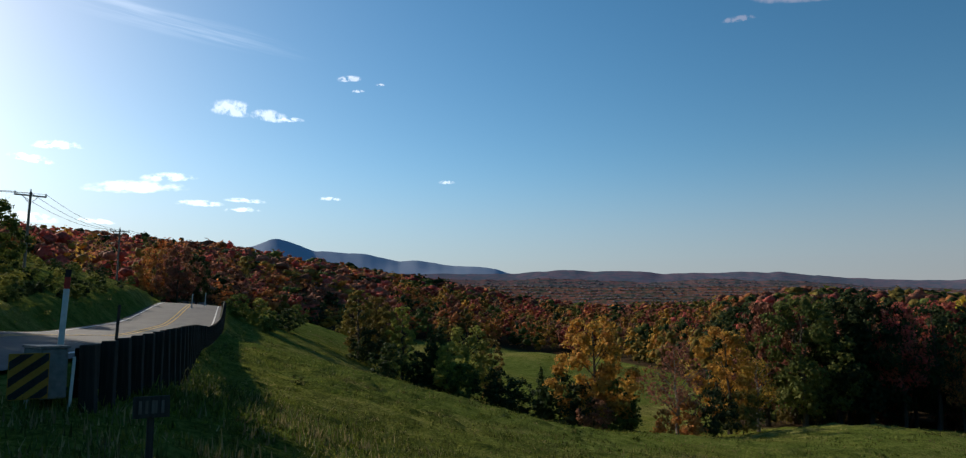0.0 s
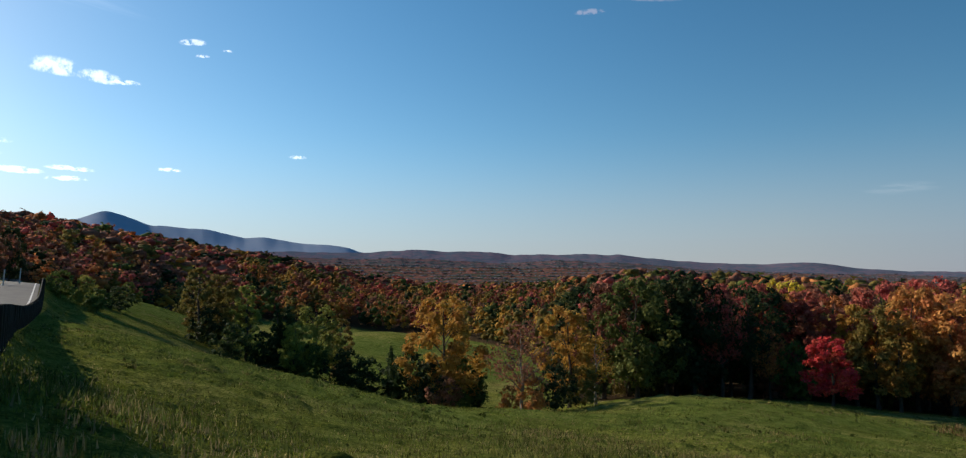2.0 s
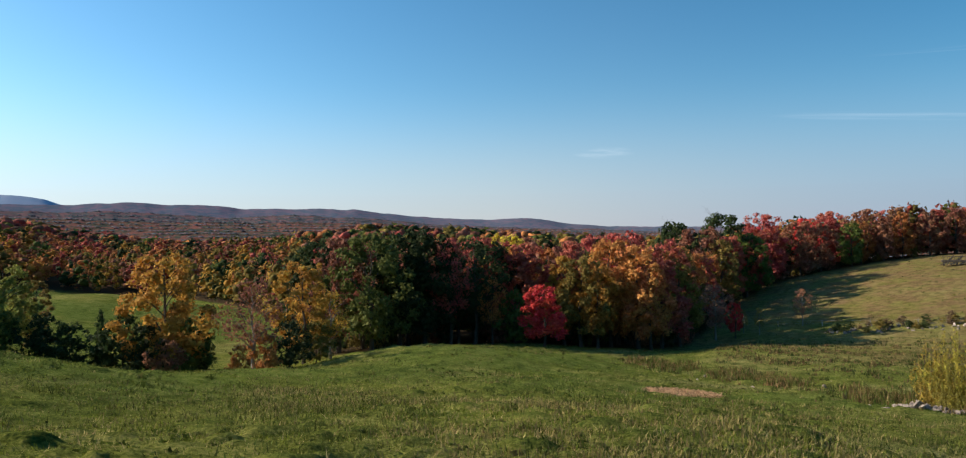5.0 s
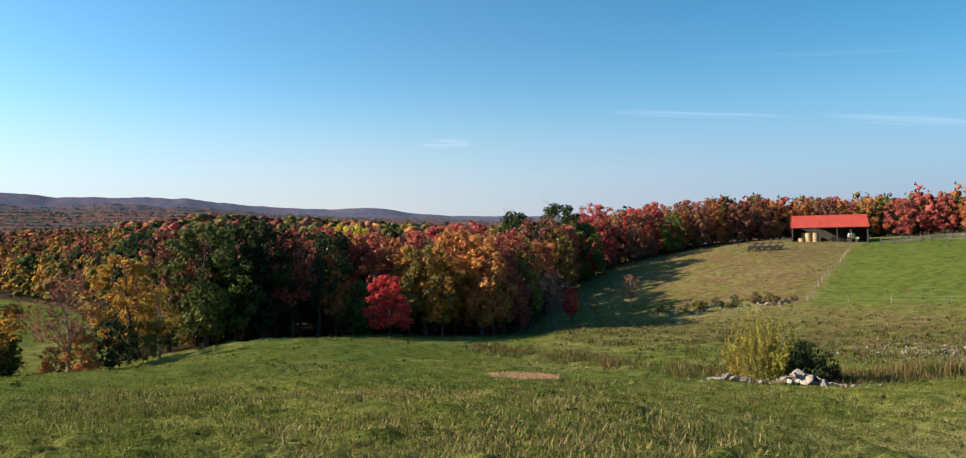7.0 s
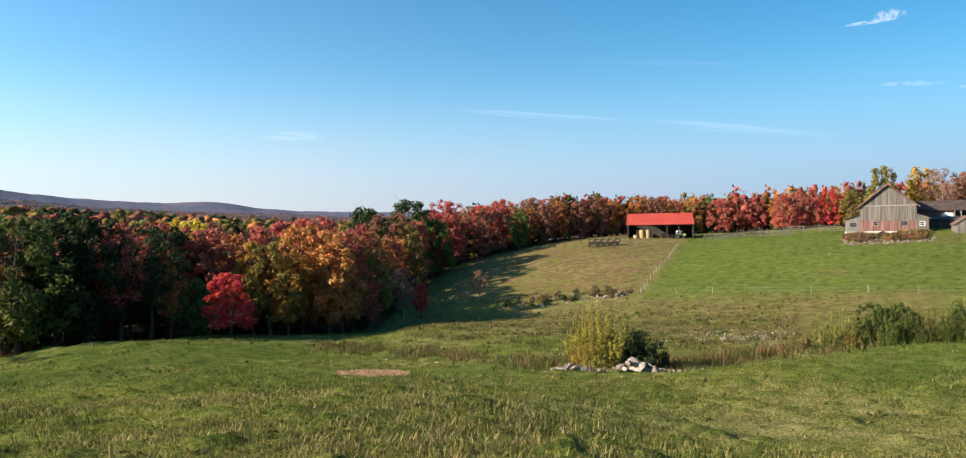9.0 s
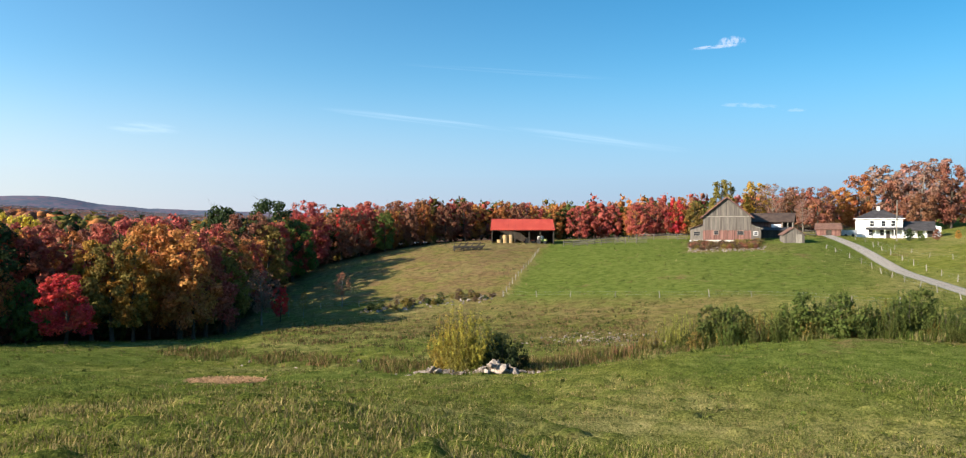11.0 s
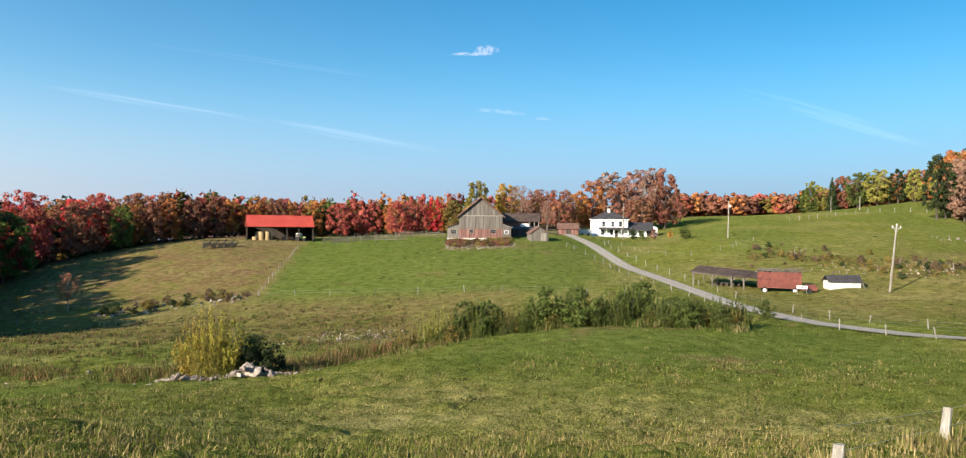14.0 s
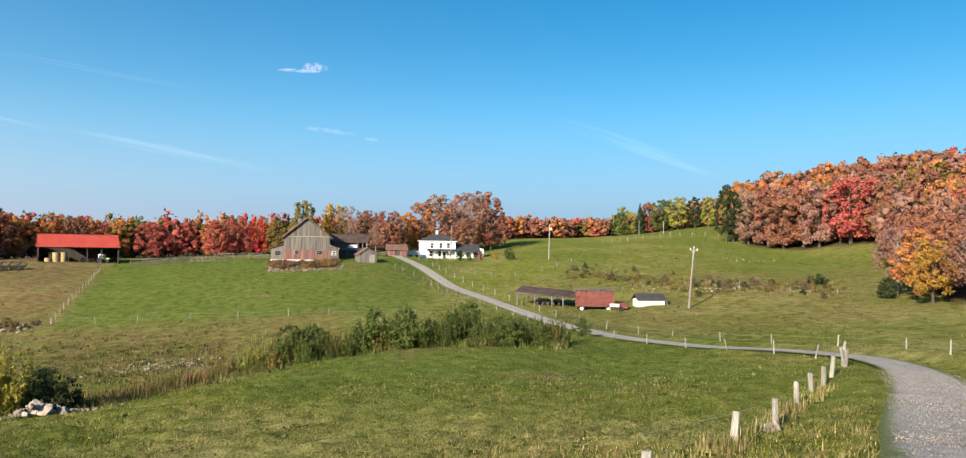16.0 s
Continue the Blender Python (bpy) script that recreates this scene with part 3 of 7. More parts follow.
def foliage(centres, radii, n, size, rng, shell, fill, loose=1.3):
    """Leaves over their dense hearts: corners and three-cornered faces."""
    v = leaves(centres, radii, n, size, rng, shell, loose)
    f = np.arange(len(v)).reshape(-1, 3)
    if fill:
        hv, hf = hearts(centres, radii, rng, fill)
        f = np.vstack([f, hf + len(v)])
        v = np.vstack([v, hv])
    return v, f


def tube(p0, p1, r0, r1, sides=6):
    p0, p1 = np.array(p0, float), np.array(p1, float)
    d = (p1 - p0) / np.linalg.norm(p1 - p0)
    u = np.cross(d, [0.3, 0.9, 0.1])
    u /= np.linalg.norm(u)
    v = np.cross(d, u)
    a = np.arange(sides) * 2 * np.pi / sides
    ring = np.cos(a)[:, None] * u + np.sin(a)[:, None] * v
    verts = np.vstack([p0 + ring * r0, p1 + ring * r1])
    faces = [(i, (i + 1) % sides, sides + (i + 1) % sides, sides + i) for i in range(sides)]
    return verts, faces + [tuple(range(2 * sides - 1, sides - 1, -1))]


def combine(pieces):
    verts, faces, k = [], [], 0
    for v, f in pieces:
        verts.extend(v)
        faces.extend([tuple(i + k for i in q) for q in f])
        k += len(v)
    return verts, faces


def trunk_pieces(rng, top, width, limbs, reach, base=0.0, start=0.3):
    """A tapered, slightly bent trunk with limbs."""
    n, pieces = 5, []
    line = [np.array([0, 0, base - 0.4])]
    for i in range(1, n + 1):
        line.append(np.array([rng.uniform(-0.18, 0.18), rng.uniform(-0.18, 0.18), base + top * i / n]))
    for i in range(n):
        pieces.append(tube(line[i], line[i + 1], width * (1 - 0.85 * i / n) * (1.35 if i == 0 else 1), width * (1 - 0.85 * (i + 1) / n)))
    for k in range(limbs):
        h = start + (0.92 - start) * (k + rng.uniform(0, 0.8)) / limbs
        a, f = rng.uniform(0, 6.28), h * n
        i = min(int(f), n - 1)
        p = line[i] + (line[i + 1] - line[i]) * (f - i)
        l = reach * (1.15 - 0.6 * h) * rng.uniform(0.7, 1.1)
        q = p + np.array([math.cos(a) * l, math.sin(a) * l, l * rng.uniform(0.5, 1.0)])
        m = (p + q) / 2 + np.array([0, 0, 0.12 * l])
        w = width * (1 - 0.85 * h) * 0.55
        pieces += [tube(p, m, w, w * 0.6, 5), tube(m, q, w * 0.6, w * 0.15, 5)]
        for _ in range(2):
            b = a + rng.uniform(-1.0, 1.0)
            e = m + np.array([math.cos(b) * l * 0.5, math.sin(b) * l * 0.5, l * rng.uniform(0.2, 0.6)])
            pieces.append(tube(m, e, w * 0.4, w * 0.1, 4))
    return pieces


def crown_lobes(rng, n, low, high, radius, shape):
    """Leafy masses spread over the skin of an uneven crown."""
    c, r = [], []
    if shape == "wands":
        # upright shoots from one root
        for i in range(n):
            a, d = i * 2.4 + rng.uniform(-0.4, 0.4), radius * ((i + 0.5) / n) ** 0.5
            top = high * (1 - 0.5 * (d / radius) ** 2) * rng.uniform(0.72, 1.05)
            w = radius * rng.uniform(0.1, 0.17)
            for q in (0.25, 0.55, 0.85):
                c.append((math.cos(a) * d * (0.6 + 0.7 * q) + rng.normal(0, 0.12), math.sin(a) * d * (0.6 + 0.7 * q) + rng.normal(0, 0.12), low + (top - low) * q))
                r.append((w * (1.25 - 0.75 * q), w * (1.25 - 0.75 * q), (top - low) * 0.22))
        return np.array(c), np.array(r)
    twist = rng.uniform(0, 6.28, 3)
    size0 = (1.55 if shape == "tall" else 1.5) * radius / n ** 0.5
    for i in range(n):
        h = (i + rng.uniform(0.2, 0.8)) / n
        a = i * 2.39996 + rng.uniform(-0.5, 0.5)
        if shape == "broad":
            w = math.sin(math.pi * (0.15 + 0.785 * h)) ** 0.5
        else:
            w = math.sin(math.pi * (0.24 + 0.71 * h)) ** 0.5
        w *= radius * (1 + 0.17 * math.sin(2 * a + twist[0] + 3 * h) + 0.12 * math.sin(3 * a + twist[1] - 6 * h))
        size = size0 * rng.uniform(0.65, 1.3) * (1.1 - 0.35 * h)
        d = max(0.0, w - size * 0.8) * rng.choice((1.0, 1.0, 0.9, 0.55))
        c.append((math.cos(a) * d, math.sin(a) * d, low + size * 0.5 + (high - low - size) * h))
        r.append((size, size, size * rng.uniform(0.6, 0.85)))
    return np.array(c), np.array(r)


TREES = {}


def tree_kind(name, seed, shape="broad", low=2.2, radius=3.3, n=2600, size=0.24, lobes=22, width=0.2, bark=BARK, limbs=7, shell=0.62, thing="tree", heart=0.42):
    """One tree ten metres high, of which the planted ones are copies; it is removed at the end."""
    rng = np.random.RandomState(seed)
    root = new(thing)
    c, r = crown_lobes(rng, lobes, low, 9.6, radius, shape)
    if shape == "cone":
        v, f = [], []
        cs, rs = [], []
        for i in range(15):
            h = low + (9.6 - low) * i / 15
            w = radius * (1 - i / 15.5)
            for k in range(max(3, int(9 - i * 0.4))):
                a = rng.uniform(0, 6.28)
                cs.append((math.cos(a) * w * 0.6, math.sin(a) * w * 0.6, h))
                rs.append((0.18 + w * 0.38, 0.18 + w * 0.38, 0.38))
        c, r = np.array(cs), np.array(rs)
    v, f = foliage(c, r, n, size, rng, shell, heart)
    link_mesh("trunk", *combine(trunk_pieces(rng, 9.0, width, limbs, radius * 0.95)), bark, root)
    link_mesh("crown", v, f, LEAF, root, True)
    TREES[name] = root
    return root


tree_kind("maple", 1, low=1.5, n=4100, size=0.155, lobes=54, heart=0.56)
tree_kind("maple2", 2, radius=2.9, low=1.8, n=3600, size=0.155, lobes=46, heart=0.56)
tree_kind("round", 3, radius=3.8, low=1.2, n=4600, size=0.155, lobes=62, heart=0.56)
tree_kind("tall", 4, "tall", radius=1.9, low=0.9, n=3400, size=0.14, lobes=48, heart=0.55)
tree_kind("tall2", 5, "tall", radius=2.4, low=1.4, n=3800, size=0.14, lobes=50, heart=0.55)
tree_kind("spruce", 6, "cone", radius=2.1, low=0.5, n=3400, size=0.14, limbs=0, heart=0.6)
tree_kind("thin", 7, radius=3.0, low=3.0, n=1900, size=0.12, lobes=30, bark=PALE_BARK, limbs=12, heart=0)
tree_kind("gaunt", 15, radius=3.0, low=3.0, n=2400, size=0.13, lobes=34, limbs=12, heart=0.35)
tree_kind("bare", 8, radius=3.2, low=2.2, n=3300, size=0.11, lobes=48, bark=PALE_BARK, limbs=18, heart=0.35)
tree_kind("far", 11, low=0.7, radius=3.1, n=3500, size=0.18, lobes=46, heart=0.5)
tree_kind("far2", 12, low=0.7, radius=2.6, n=3200, size=0.18, lobes=42, heart=0.5)
tree_kind("far3", 13, low=0.7, radius=3.6, n=3800, size=0.18, lobes=54, heart=0.5)
tree_kind("bush", 9, radius=4.6, low=0.6, n=1200, size=0.30, lobes=26, width=0.12, limbs=4, thing="shrub", heart=0.6)
tree_kind("wand", 10, "wands", radius=3.6, low=0.2, n=1400, size=0.2, lobes=13, width=0.08, limbs=5, thing="shrub", heart=0.4, shell=0.3)
tree_kind("tuft", 16, radius=4.6, low=0.4, n=280, size=0.46, lobes=8, width=0.1, limbs=2, thing="shrub", heart=0.6)
tree_kind("willow", 14, "wands", radius=4.0, low=0.3, n=4600, size=0.14, lobes=34, width=0.08, thing="shrub", heart=0.3, shell=0.3)
FAR_KINDS = ("far", "far2", "far3")
WORDS = {RED: "red autumn maple", CRIMSON: "crimson young maple", ORANGE: "orange autumn maple", YELLOW_LEAF: "yellow-leaved autumn tree", RUST: "rust-brown autumn tree", OLIVE: "olive-green tree turning yellow",
         GREEN: "green leafy tree", DEEP_GREEN: "dark green tree", PALE: "half-bare tree with pale pinkish twigs", GOLD: "golden-yellow autumn tree", LIME: "yellow-green tree", WILLOW: "yellowing willow bush"}


def plant(kind, x, y, height, col, wide=1.0, label="", category="tree", group="", turn=None, sink=0.1):
    root = TREES[kind]
    s = height / 10
    t = random.uniform(0, 360) if turn is None else turn
    m = pose(x, y, gz(x, y) - sink, 0, 0, t) @ Matrix.Diagonal((s * wide, s * wide, s, 1))
    ob = copy_thing(root, m)
    for part_ob in ob.children:
        k = random.uniform(0.85, 1.15)
        part_ob.color = (col[0] * k, col[1] * k * random.uniform(0.9, 1.1), col[2] * k, 1)
    return tagged(ob, label or WORDS[col] + " in the pasture", category, group)


def scrub(label, places):
    """Low bushes too many to count, in one mesh: x, y, height, colour, width."""
    source = next(c for c in TREES["tuft"].children if c.name.startswith("crown")).data
    base = np.array([v.co[:] for v in source.vertices])
    tri = np.array([p.vertices[:] for p in source.polygons])
    verts, faces, tints = [], [], []
    for i, (x, y, h, col, wide) in enumerate(places):
        a, k = random.uniform(0, 6.28), h / 10
        c, q = math.cos(a) * k * wide, math.sin(a) * k * wide
        verts.append(np.stack([x + base[:, 0] * c - base[:, 1] * q, y + base[:, 0] * q + base[:, 1] * c, gz(x, y) - 0.05 + base[:, 2] * k], -1))
        faces.append(tri + i * len(base))
        tints.append(np.tile(np.append(np.array(col) * random.uniform(0.8, 1.2), 1.0), (len(base), 1)))
    ob = link_mesh("scrub", np.vstack(verts), np.vstack(faces), WOODS, smooth_faces=True)
    att = ob.data.color_attributes.new("tint", "FLOAT_COLOR", "POINT")
    att.data.foreach_set("color", np.vstack(tints).ravel().astype(np.float32))
    return tagged(ob, label, "scrub", kind="stuff")


def bearing(az, r):
    return r * math.sin(radians(az)), r * math.cos(radians(az))


random.seed(11)


def pick(weights):
    return random.choices([w[0] for w in weights], [w[1] for w in weights])[0]


WARM = [(RED, 5), (CRIMSON, 1.6), (ORANGE, 3), (RUST, 1.4), (OLIVE, 1.4), (GOLD, 0.8), (DEEP_GREEN, 0.8), (YELLOW_LEAF, 0.3)]
GREENISH = [(GREEN, 2), (DEEP_GREEN, 4.5), (OLIVE, 1.2), (RUST, 0.8), (RED, 0.6)]
REDDISH = [(RED, 5), (ORANGE, 2), (RUST, 3), (OLIVE, 1), (GREEN, 1.0), (DEEP_GREEN, 0.6), (CRIMSON, 0.5)]
RUSTY = [(RUST, 4), (ORANGE, 2.5), (RED, 1.2), (PALE, 3.5), (OLIVE, 0.6)]


def wood_edge(az0, az1, depth, spacing, low, high, palette, group, start=0.0, tries=900, kinds=("maple", "maple2", "round", "tall2", "tall")):
    """A belt of single trees behind the edge of the woods."""
    placed = []
    for _ in range(tries):
        az = random.uniform(az0, az1)
        r = float(edge_of_woods(az)) + start + depth * random.random() ** 1.3
        x, y = bearing(az, r)
        if any((x - a) ** 2 + (y - b) ** 2 < spacing ** 2 for a, b in placed):
            continue
        placed.append((x, y))
        col = pick(palette)
        h = random.uniform(low, high)
        kind = random.choice(kinds)
        if col == DEEP_GREEN and random.random() < 0.45:
            kind = "spruce"
        if col == PALE and kind not in FAR_KINDS:
            kind = "bare"
        plant(kind, x, y, h, col, random.uniform(0.85, 1.1), WORDS[col] + " at the edge of the woods", "tree", group)
    return placed


# belts of trees round the fields
wood_edge(20, 34, 17, 5.4, 12.5, 16.5, GREENISH, "trees at the wood's edge", 4)
wood_edge(34, 52, 20, 5.4, 12, 17, WARM, "trees at the wood's edge", 5)
wood_edge(52, 58, 20, 5.2, 11, 14.5, REDDISH, "trees behind the pasture", 1, kinds=FAR_KINDS)
wood_edge(58, 66, 18, 4.8, 10.5, 13.5, REDDISH, "trees behind the pasture", 1, kinds=FAR_KINDS)
wood_edge(66, 84, 14, 4.8, 9.5, 12.5, REDDISH, "trees behind the pasture", 3, kinds=FAR_KINDS)
wood_edge(110, 118.4, 16, 6.0, 11, 15, [(LIME, 2), (GREEN, 2), (DEEP_GREEN, 1.5), (ORANGE, 1.5), (RUST, 2)], "trees on the hill", 1, kinds=FAR_KINDS)
wood_edge(119, 128.4, 16, 4.8, 16, 19.5, RUSTY, "trees on the hill", 1, kinds=FAR_KINDS)
wood_edge(128.6, 141, 26, 5.4, 9, 13.5, RUSTY, "trees on the hill", 1, kinds=("maple", "maple2", "tall2"))
grove_green = [(118.0, 240, 19.0), (118.5, 243, 17.0)]
for az, r, h in grove_green:
    plant("tall2", *bearing(az, r), h, DEEP_GREEN, 0.75, "dark green tree at the corner of the hill woods", "tree", "trees on the hill")


def grove(group, rows, where):
    """Single trees: kind, bearing, distance, height, colour, width."""
    for kind, az, r, h, col, wide in rows:
        plant(kind, *bearing(az, r), h, col, wide, (WORDS[col] + " " + where).replace("half-bare tree with pale pinkish twigs", "half-bare pinkish tree"), "shrub" if kind in ("bush", "wand", "willow") else "tree", group)


grove("trees in the hollow", [
    ("bush", -9.0, 92, 5.0, DEEP_GREEN, 1.0), ("bush", -5.2, 90, 4.6, DEEP_GREEN, 1.0), ("maple2", -7.6, 97, 8.4, OLIVE, 1.1), ("spruce", -3.4, 92, 9.0, DEEP_GREEN, 1.1), ("bush", -1.8, 86, 5.0, GREEN, 1.0), ("tall", -9.8, 95, 9.4, OLIVE, 1.2), ("tall2", -8.4, 100, 9.4, OLIVE, 1.2), ("tall", -6.4, 92, 9.6, LIME, 1.0), ("spruce", -4.2, 88, 8.6, DEEP_GREEN, 1.1), ("maple2", -2.9, 86, 7.0, LIME, 1.0),
    ("maple", -1.3, 90, 9.6, LIME, 1.0), ("tall", 0.6, 93, 8.8, OLIVE, 1.1), ("bush", -7.4, 84, 4.5, DEEP_GREEN, 1.0), ("bush", 0.9, 84, 5.4, DEEP_GREEN, 1.0)], "in the grassy hollow below the road")
grove("trees in the hollow", [
    ("spruce", 4.4, 80, 6.8, DEEP_GREEN, 1.0), ("bush", 2.5, 80, 5.0, DEEP_GREEN, 1.1), ("maple", 8.5, 75, 12.4, GOLD, 1.05), ("bush", 5.8, 76, 6.2, DEEP_GREEN, 1.0), ("bush", 8.6, 72, 4.0, RUST, 1.0), ("bush", 17.2, 72, 5.0, DEEP_GREEN, 0.9), ("bush", 19.2, 76, 4.6, OLIVE, 0.9), ("bush", 7.2, 74, 5.5, DEEP_GREEN, 0.9), ("bush", 9.8, 76, 6.0, GREEN, 0.9),
    ("spruce", 11.0, 78, 7.0, DEEP_GREEN, 1.0), ("thin", 14.6, 66, 9.2, RUST, 1.0), ("bush", 15.4, 66, 4.0, ORANGE, 0.8), ("bush", 13.6, 69, 3.4, ORANGE, 0.8)], "in the grassy hollow below the road")
grove("trees at the wood's edge", [
    ("maple2", 18.3, 78, 11.2, GOLD, 1.0), ("thin", 20.3, 80, 8.0, GOLD, 1.0), ("round", 23.4, 88, 15.0, GREEN, 0.95), ("maple", 25.6, 93, 14.0, DEEP_GREEN, 1.0), ("round", 27.6, 94, 15.6, DEEP_GREEN, 0.9), ("gaunt", 29.6, 93, 14.2, RED, 0.7), ("maple2", 27.5, 96, 14.5, DEEP_GREEN, 1.0), ("gaunt", 31.5, 95, 14.6, DEEP_GREEN, 0.9), ("maple", 34.2, 118, 17.5, YELLOW_LEAF, 0.7), ("maple", 35.2, 106, 15.2, RED, 1.0), ("round", 32.6, 104, 15.0, DEEP_GREEN, 1.0),
    ("gaunt", 33.0, 94, 9.0, ORANGE, 0.7), ("bush", 34.7, 94, 7.6, GREEN, 0.75), ("maple", 37.0, 87, 8.0, CRIMSON, 1.15)], "at the edge of the woods")
grove("trees at the wood's edge", [
    ("maple", 39.9, 99, 12.8, OLIVE, 1.0), ("tall2", 38.6, 101, 13.0, GOLD, 0.9), ("maple2", 41.2, 98, 11.5, GOLD, 0.9), ("maple", 45.2, 99, 11.5, ORANGE, 0.9), ("maple2", 47.4, 108, 12.5, OLIVE, 0.9), ("round", 42.2, 104, 16.0, ORANGE, 0.85), ("maple2", 44.2, 101, 14.8, ORANGE, 1.05), ("maple", 46.0, 104, 13.4, RED, 1.0), ("maple", 43.4, 125, 18.0, RED, 1.0),
    ("round", 47.2, 150, 18.5, DEEP_GREEN, 0.85), ("maple", 49.0, 146, 17.0, RUST, 1.0), ("round", 50.6, 158, 18.6, DEEP_GREEN, 0.9), ("maple", 53.6, 172, 16.5, RED, 1.0)], "at the edge of the woods")
grove("young trees on the pasture", [
    ("maple2", 51.4, 117, 6.0, CRIMSON, 0.8), ("thin", 56.0, 125, 6.2, RUST, 0.8), ("thin", 53.1, 118, 4.4, OLIVE, 0.7), ("bare", 50.0, 116, 9.0, PALE, 0.9), ("thin", 52.0, 121, 4.0, OLIVE, 0.7)], "on the pasture below the woods")
grove("trees behind the farm", [
    ("maple", 85.3, 215, 16.2, OLIVE, 0.85), ("maple2", 87.7, 225, 15.4, GOLD, 1.0), ("bare", 88.9, 222, 14.5, PALE, 1.0), ("maple", 90.2, 226, 13.6, RUST, 1.0), ("thin", 90.9, 205, 9.5, PALE, 0.9),
    ("maple", 91.9, 222, 13.4, RUST, 1.1), ("maple2", 93.2, 230, 13.0, ORANGE, 1.1)], "behind the barn and the house")
grove("trees behind the farm", [
    ("far3", 94.5, 235, 17.0, ORANGE, 0.9), ("far", 96.0, 240, 19.6, PALE, 1.05), ("far3", 96.6, 234, 15.0, RUST, 1.0), ("far2", 97.6, 240, 19.5, PALE, 1.2), ("far", 99.0, 238, 20.4, PALE, 1.15), ("far3", 100.0, 232, 18.0, RUST, 0.85), ("bare", 98.4, 233, 20.0, PALE, 1.1),
    ("far3", 80.5, 208, 11.5, RED, 0.95), ("far", 79.0, 206, 10.0, RED, 1.1), ("far3", 82.0, 209, 10.5, CRIMSON, 0.8), ("far", 83.4, 208, 10.0, OLIVE, 1.0), ("maple", 98.3, 228, 11.0, RUST, 1.2), ("maple2", 101.1, 260, 8.6, ORANGE, 1.1)], "behind the barn and the house")
grove("garden shrubs", [
    ("bush", 101.5, 180, 3.4, GREEN, 1.0), ("bush", 97.6, 192, 3.2, DEEP_GREEN, 0.7), ("bush", 99.2, 192, 2.8, RUST, 0.7), ("bush", 100.4, 190, 2.2, GOLD, 0.7), ("bush", 98.3, 192, 2.6, GREEN, 0.7), ("bush", 124.3, 140, 2.2, DEEP_GREEN, 1.0), ("bush", 107.3, 77, 2.2, GREEN, 0.9)], "beside the lawn")
grove("trees on the hill", [
    ("maple", 131.3, 114, 9.2, GOLD, 0.95), ("maple2", 130.3, 122, 10.5, ORANGE, 1.0), ("bare", 129.3, 128, 11.0, PALE, 1.0), ("thin", 133.2, 110, 11.5, RUST, 1.0), ("maple", 134.0, 118, 12.0, PALE, 1.0), ("bush", 128.6, 122, 3.4, DEEP_GREEN, 1.0)], "at the foot of the wooded hill")
grove("shrubs by the rocks", [
    ("willow", 65.6, 47.5, 4.9, WILLOW, 0.85), ("willow", 64.4, 48.3, 4.2, WILLOW, 0.85), ("willow", 66.5, 48.5, 4.3, LIME, 0.85), ("willow", 65.0, 47.0, 3.0, LIME, 0.8), ("bush", 68.6, 47.5, 2.9, DEEP_GREEN, 0.85), ("bush", 69.9, 49, 2.2, DEEP_GREEN, 0.8), ("bush", 68.0, 50, 3.0, GREEN, 0.8)], "behind the stone pile")
grove("roadside trees", [
    ("round", -22.9, 124, 10.0, RUST, 0.85), ("round", -21.6, 128, 9.0, DEEP_GREEN, 0.8), ("maple", -24.6, 130, 9.0, ORANGE, 0.9), ("bush", -18.6, 96, 3.6, GREEN, 1.0), ("bush", -17.2, 94, 3.8, LIME, 0.9), ("bush", -16.4, 90, 3.0, GREEN, 1.0),
    ("bush", -14.4, 152, 5.0, GREEN, 0.9), ("bush", -10.8, 160, 5.0, OLIVE, 0.8), ("bush", -15.0, 100, 3.4, DEEP_GREEN, 1.2)], "beside the country road")
# the tall trees on the bank, whose shadow lies over the road
for x, y, h in ((-46, 47, 17), (-41, 40, 19), (-37, 34, 19), (-34, 27, 19), (-31, 20, 19), (-29, 12, 18), (-43, 33, 19), (-38, 22, 19), (-42.4, 62.2, 6.5)):
    plant(random.choice(("round", "maple")), x, y, h, random.choice((DEEP_GREEN, GREEN)), 1.0, "dark green tree on the bank above the road", "tree", "trees above the road")
# undergrowth along the edge of the woods
for k in range(44):
    az = random.uniform(17, 53)
    if 36.0 < az < 38.4:
        continue
    r = float(edge_of_woods(az)) + random.uniform(1, 9)
    col = pick([(DEEP_GREEN, 4), (GREEN, 2), (OLIVE, 1), (RUST, 0.6)])
    plant(random.choice(("tuft", "wand")), *bearing(az, r), random.uniform(2.2, 5.5), col, random.uniform(0.7, 0.95), {DEEP_GREEN: "dark green", GREEN: "green", OLIVE: "olive", RUST: "rust-brown"}[col] + " undergrowth shrub at the edge of the woods", "shrub", "undergrowth")
spots = []
for k in range(60):
    az = 52 + 32 * (k + random.random()) / 60
    spots.append((*bearing(az, float(edge_of_woods(az)) + random.uniform(2, 9)), random.uniform(2.0, 4.2), random.choice((RUST, DEEP_GREEN, DEEP_GREEN, OLIVE)), random.uniform(0.9, 1.3)))
scrub("dark undergrowth below the maples behind the pasture", spots)
scrub("low scrub on the stony bank across the pasture", [(*bearing(random.uniform(57.5, 68), 119 + random.gauss(0, 1.5)), random.uniform(0.5, 1.5), random.choice((SCRUB, DEEP_GREEN, OLIVE)), 1.3) for k in range(40)])
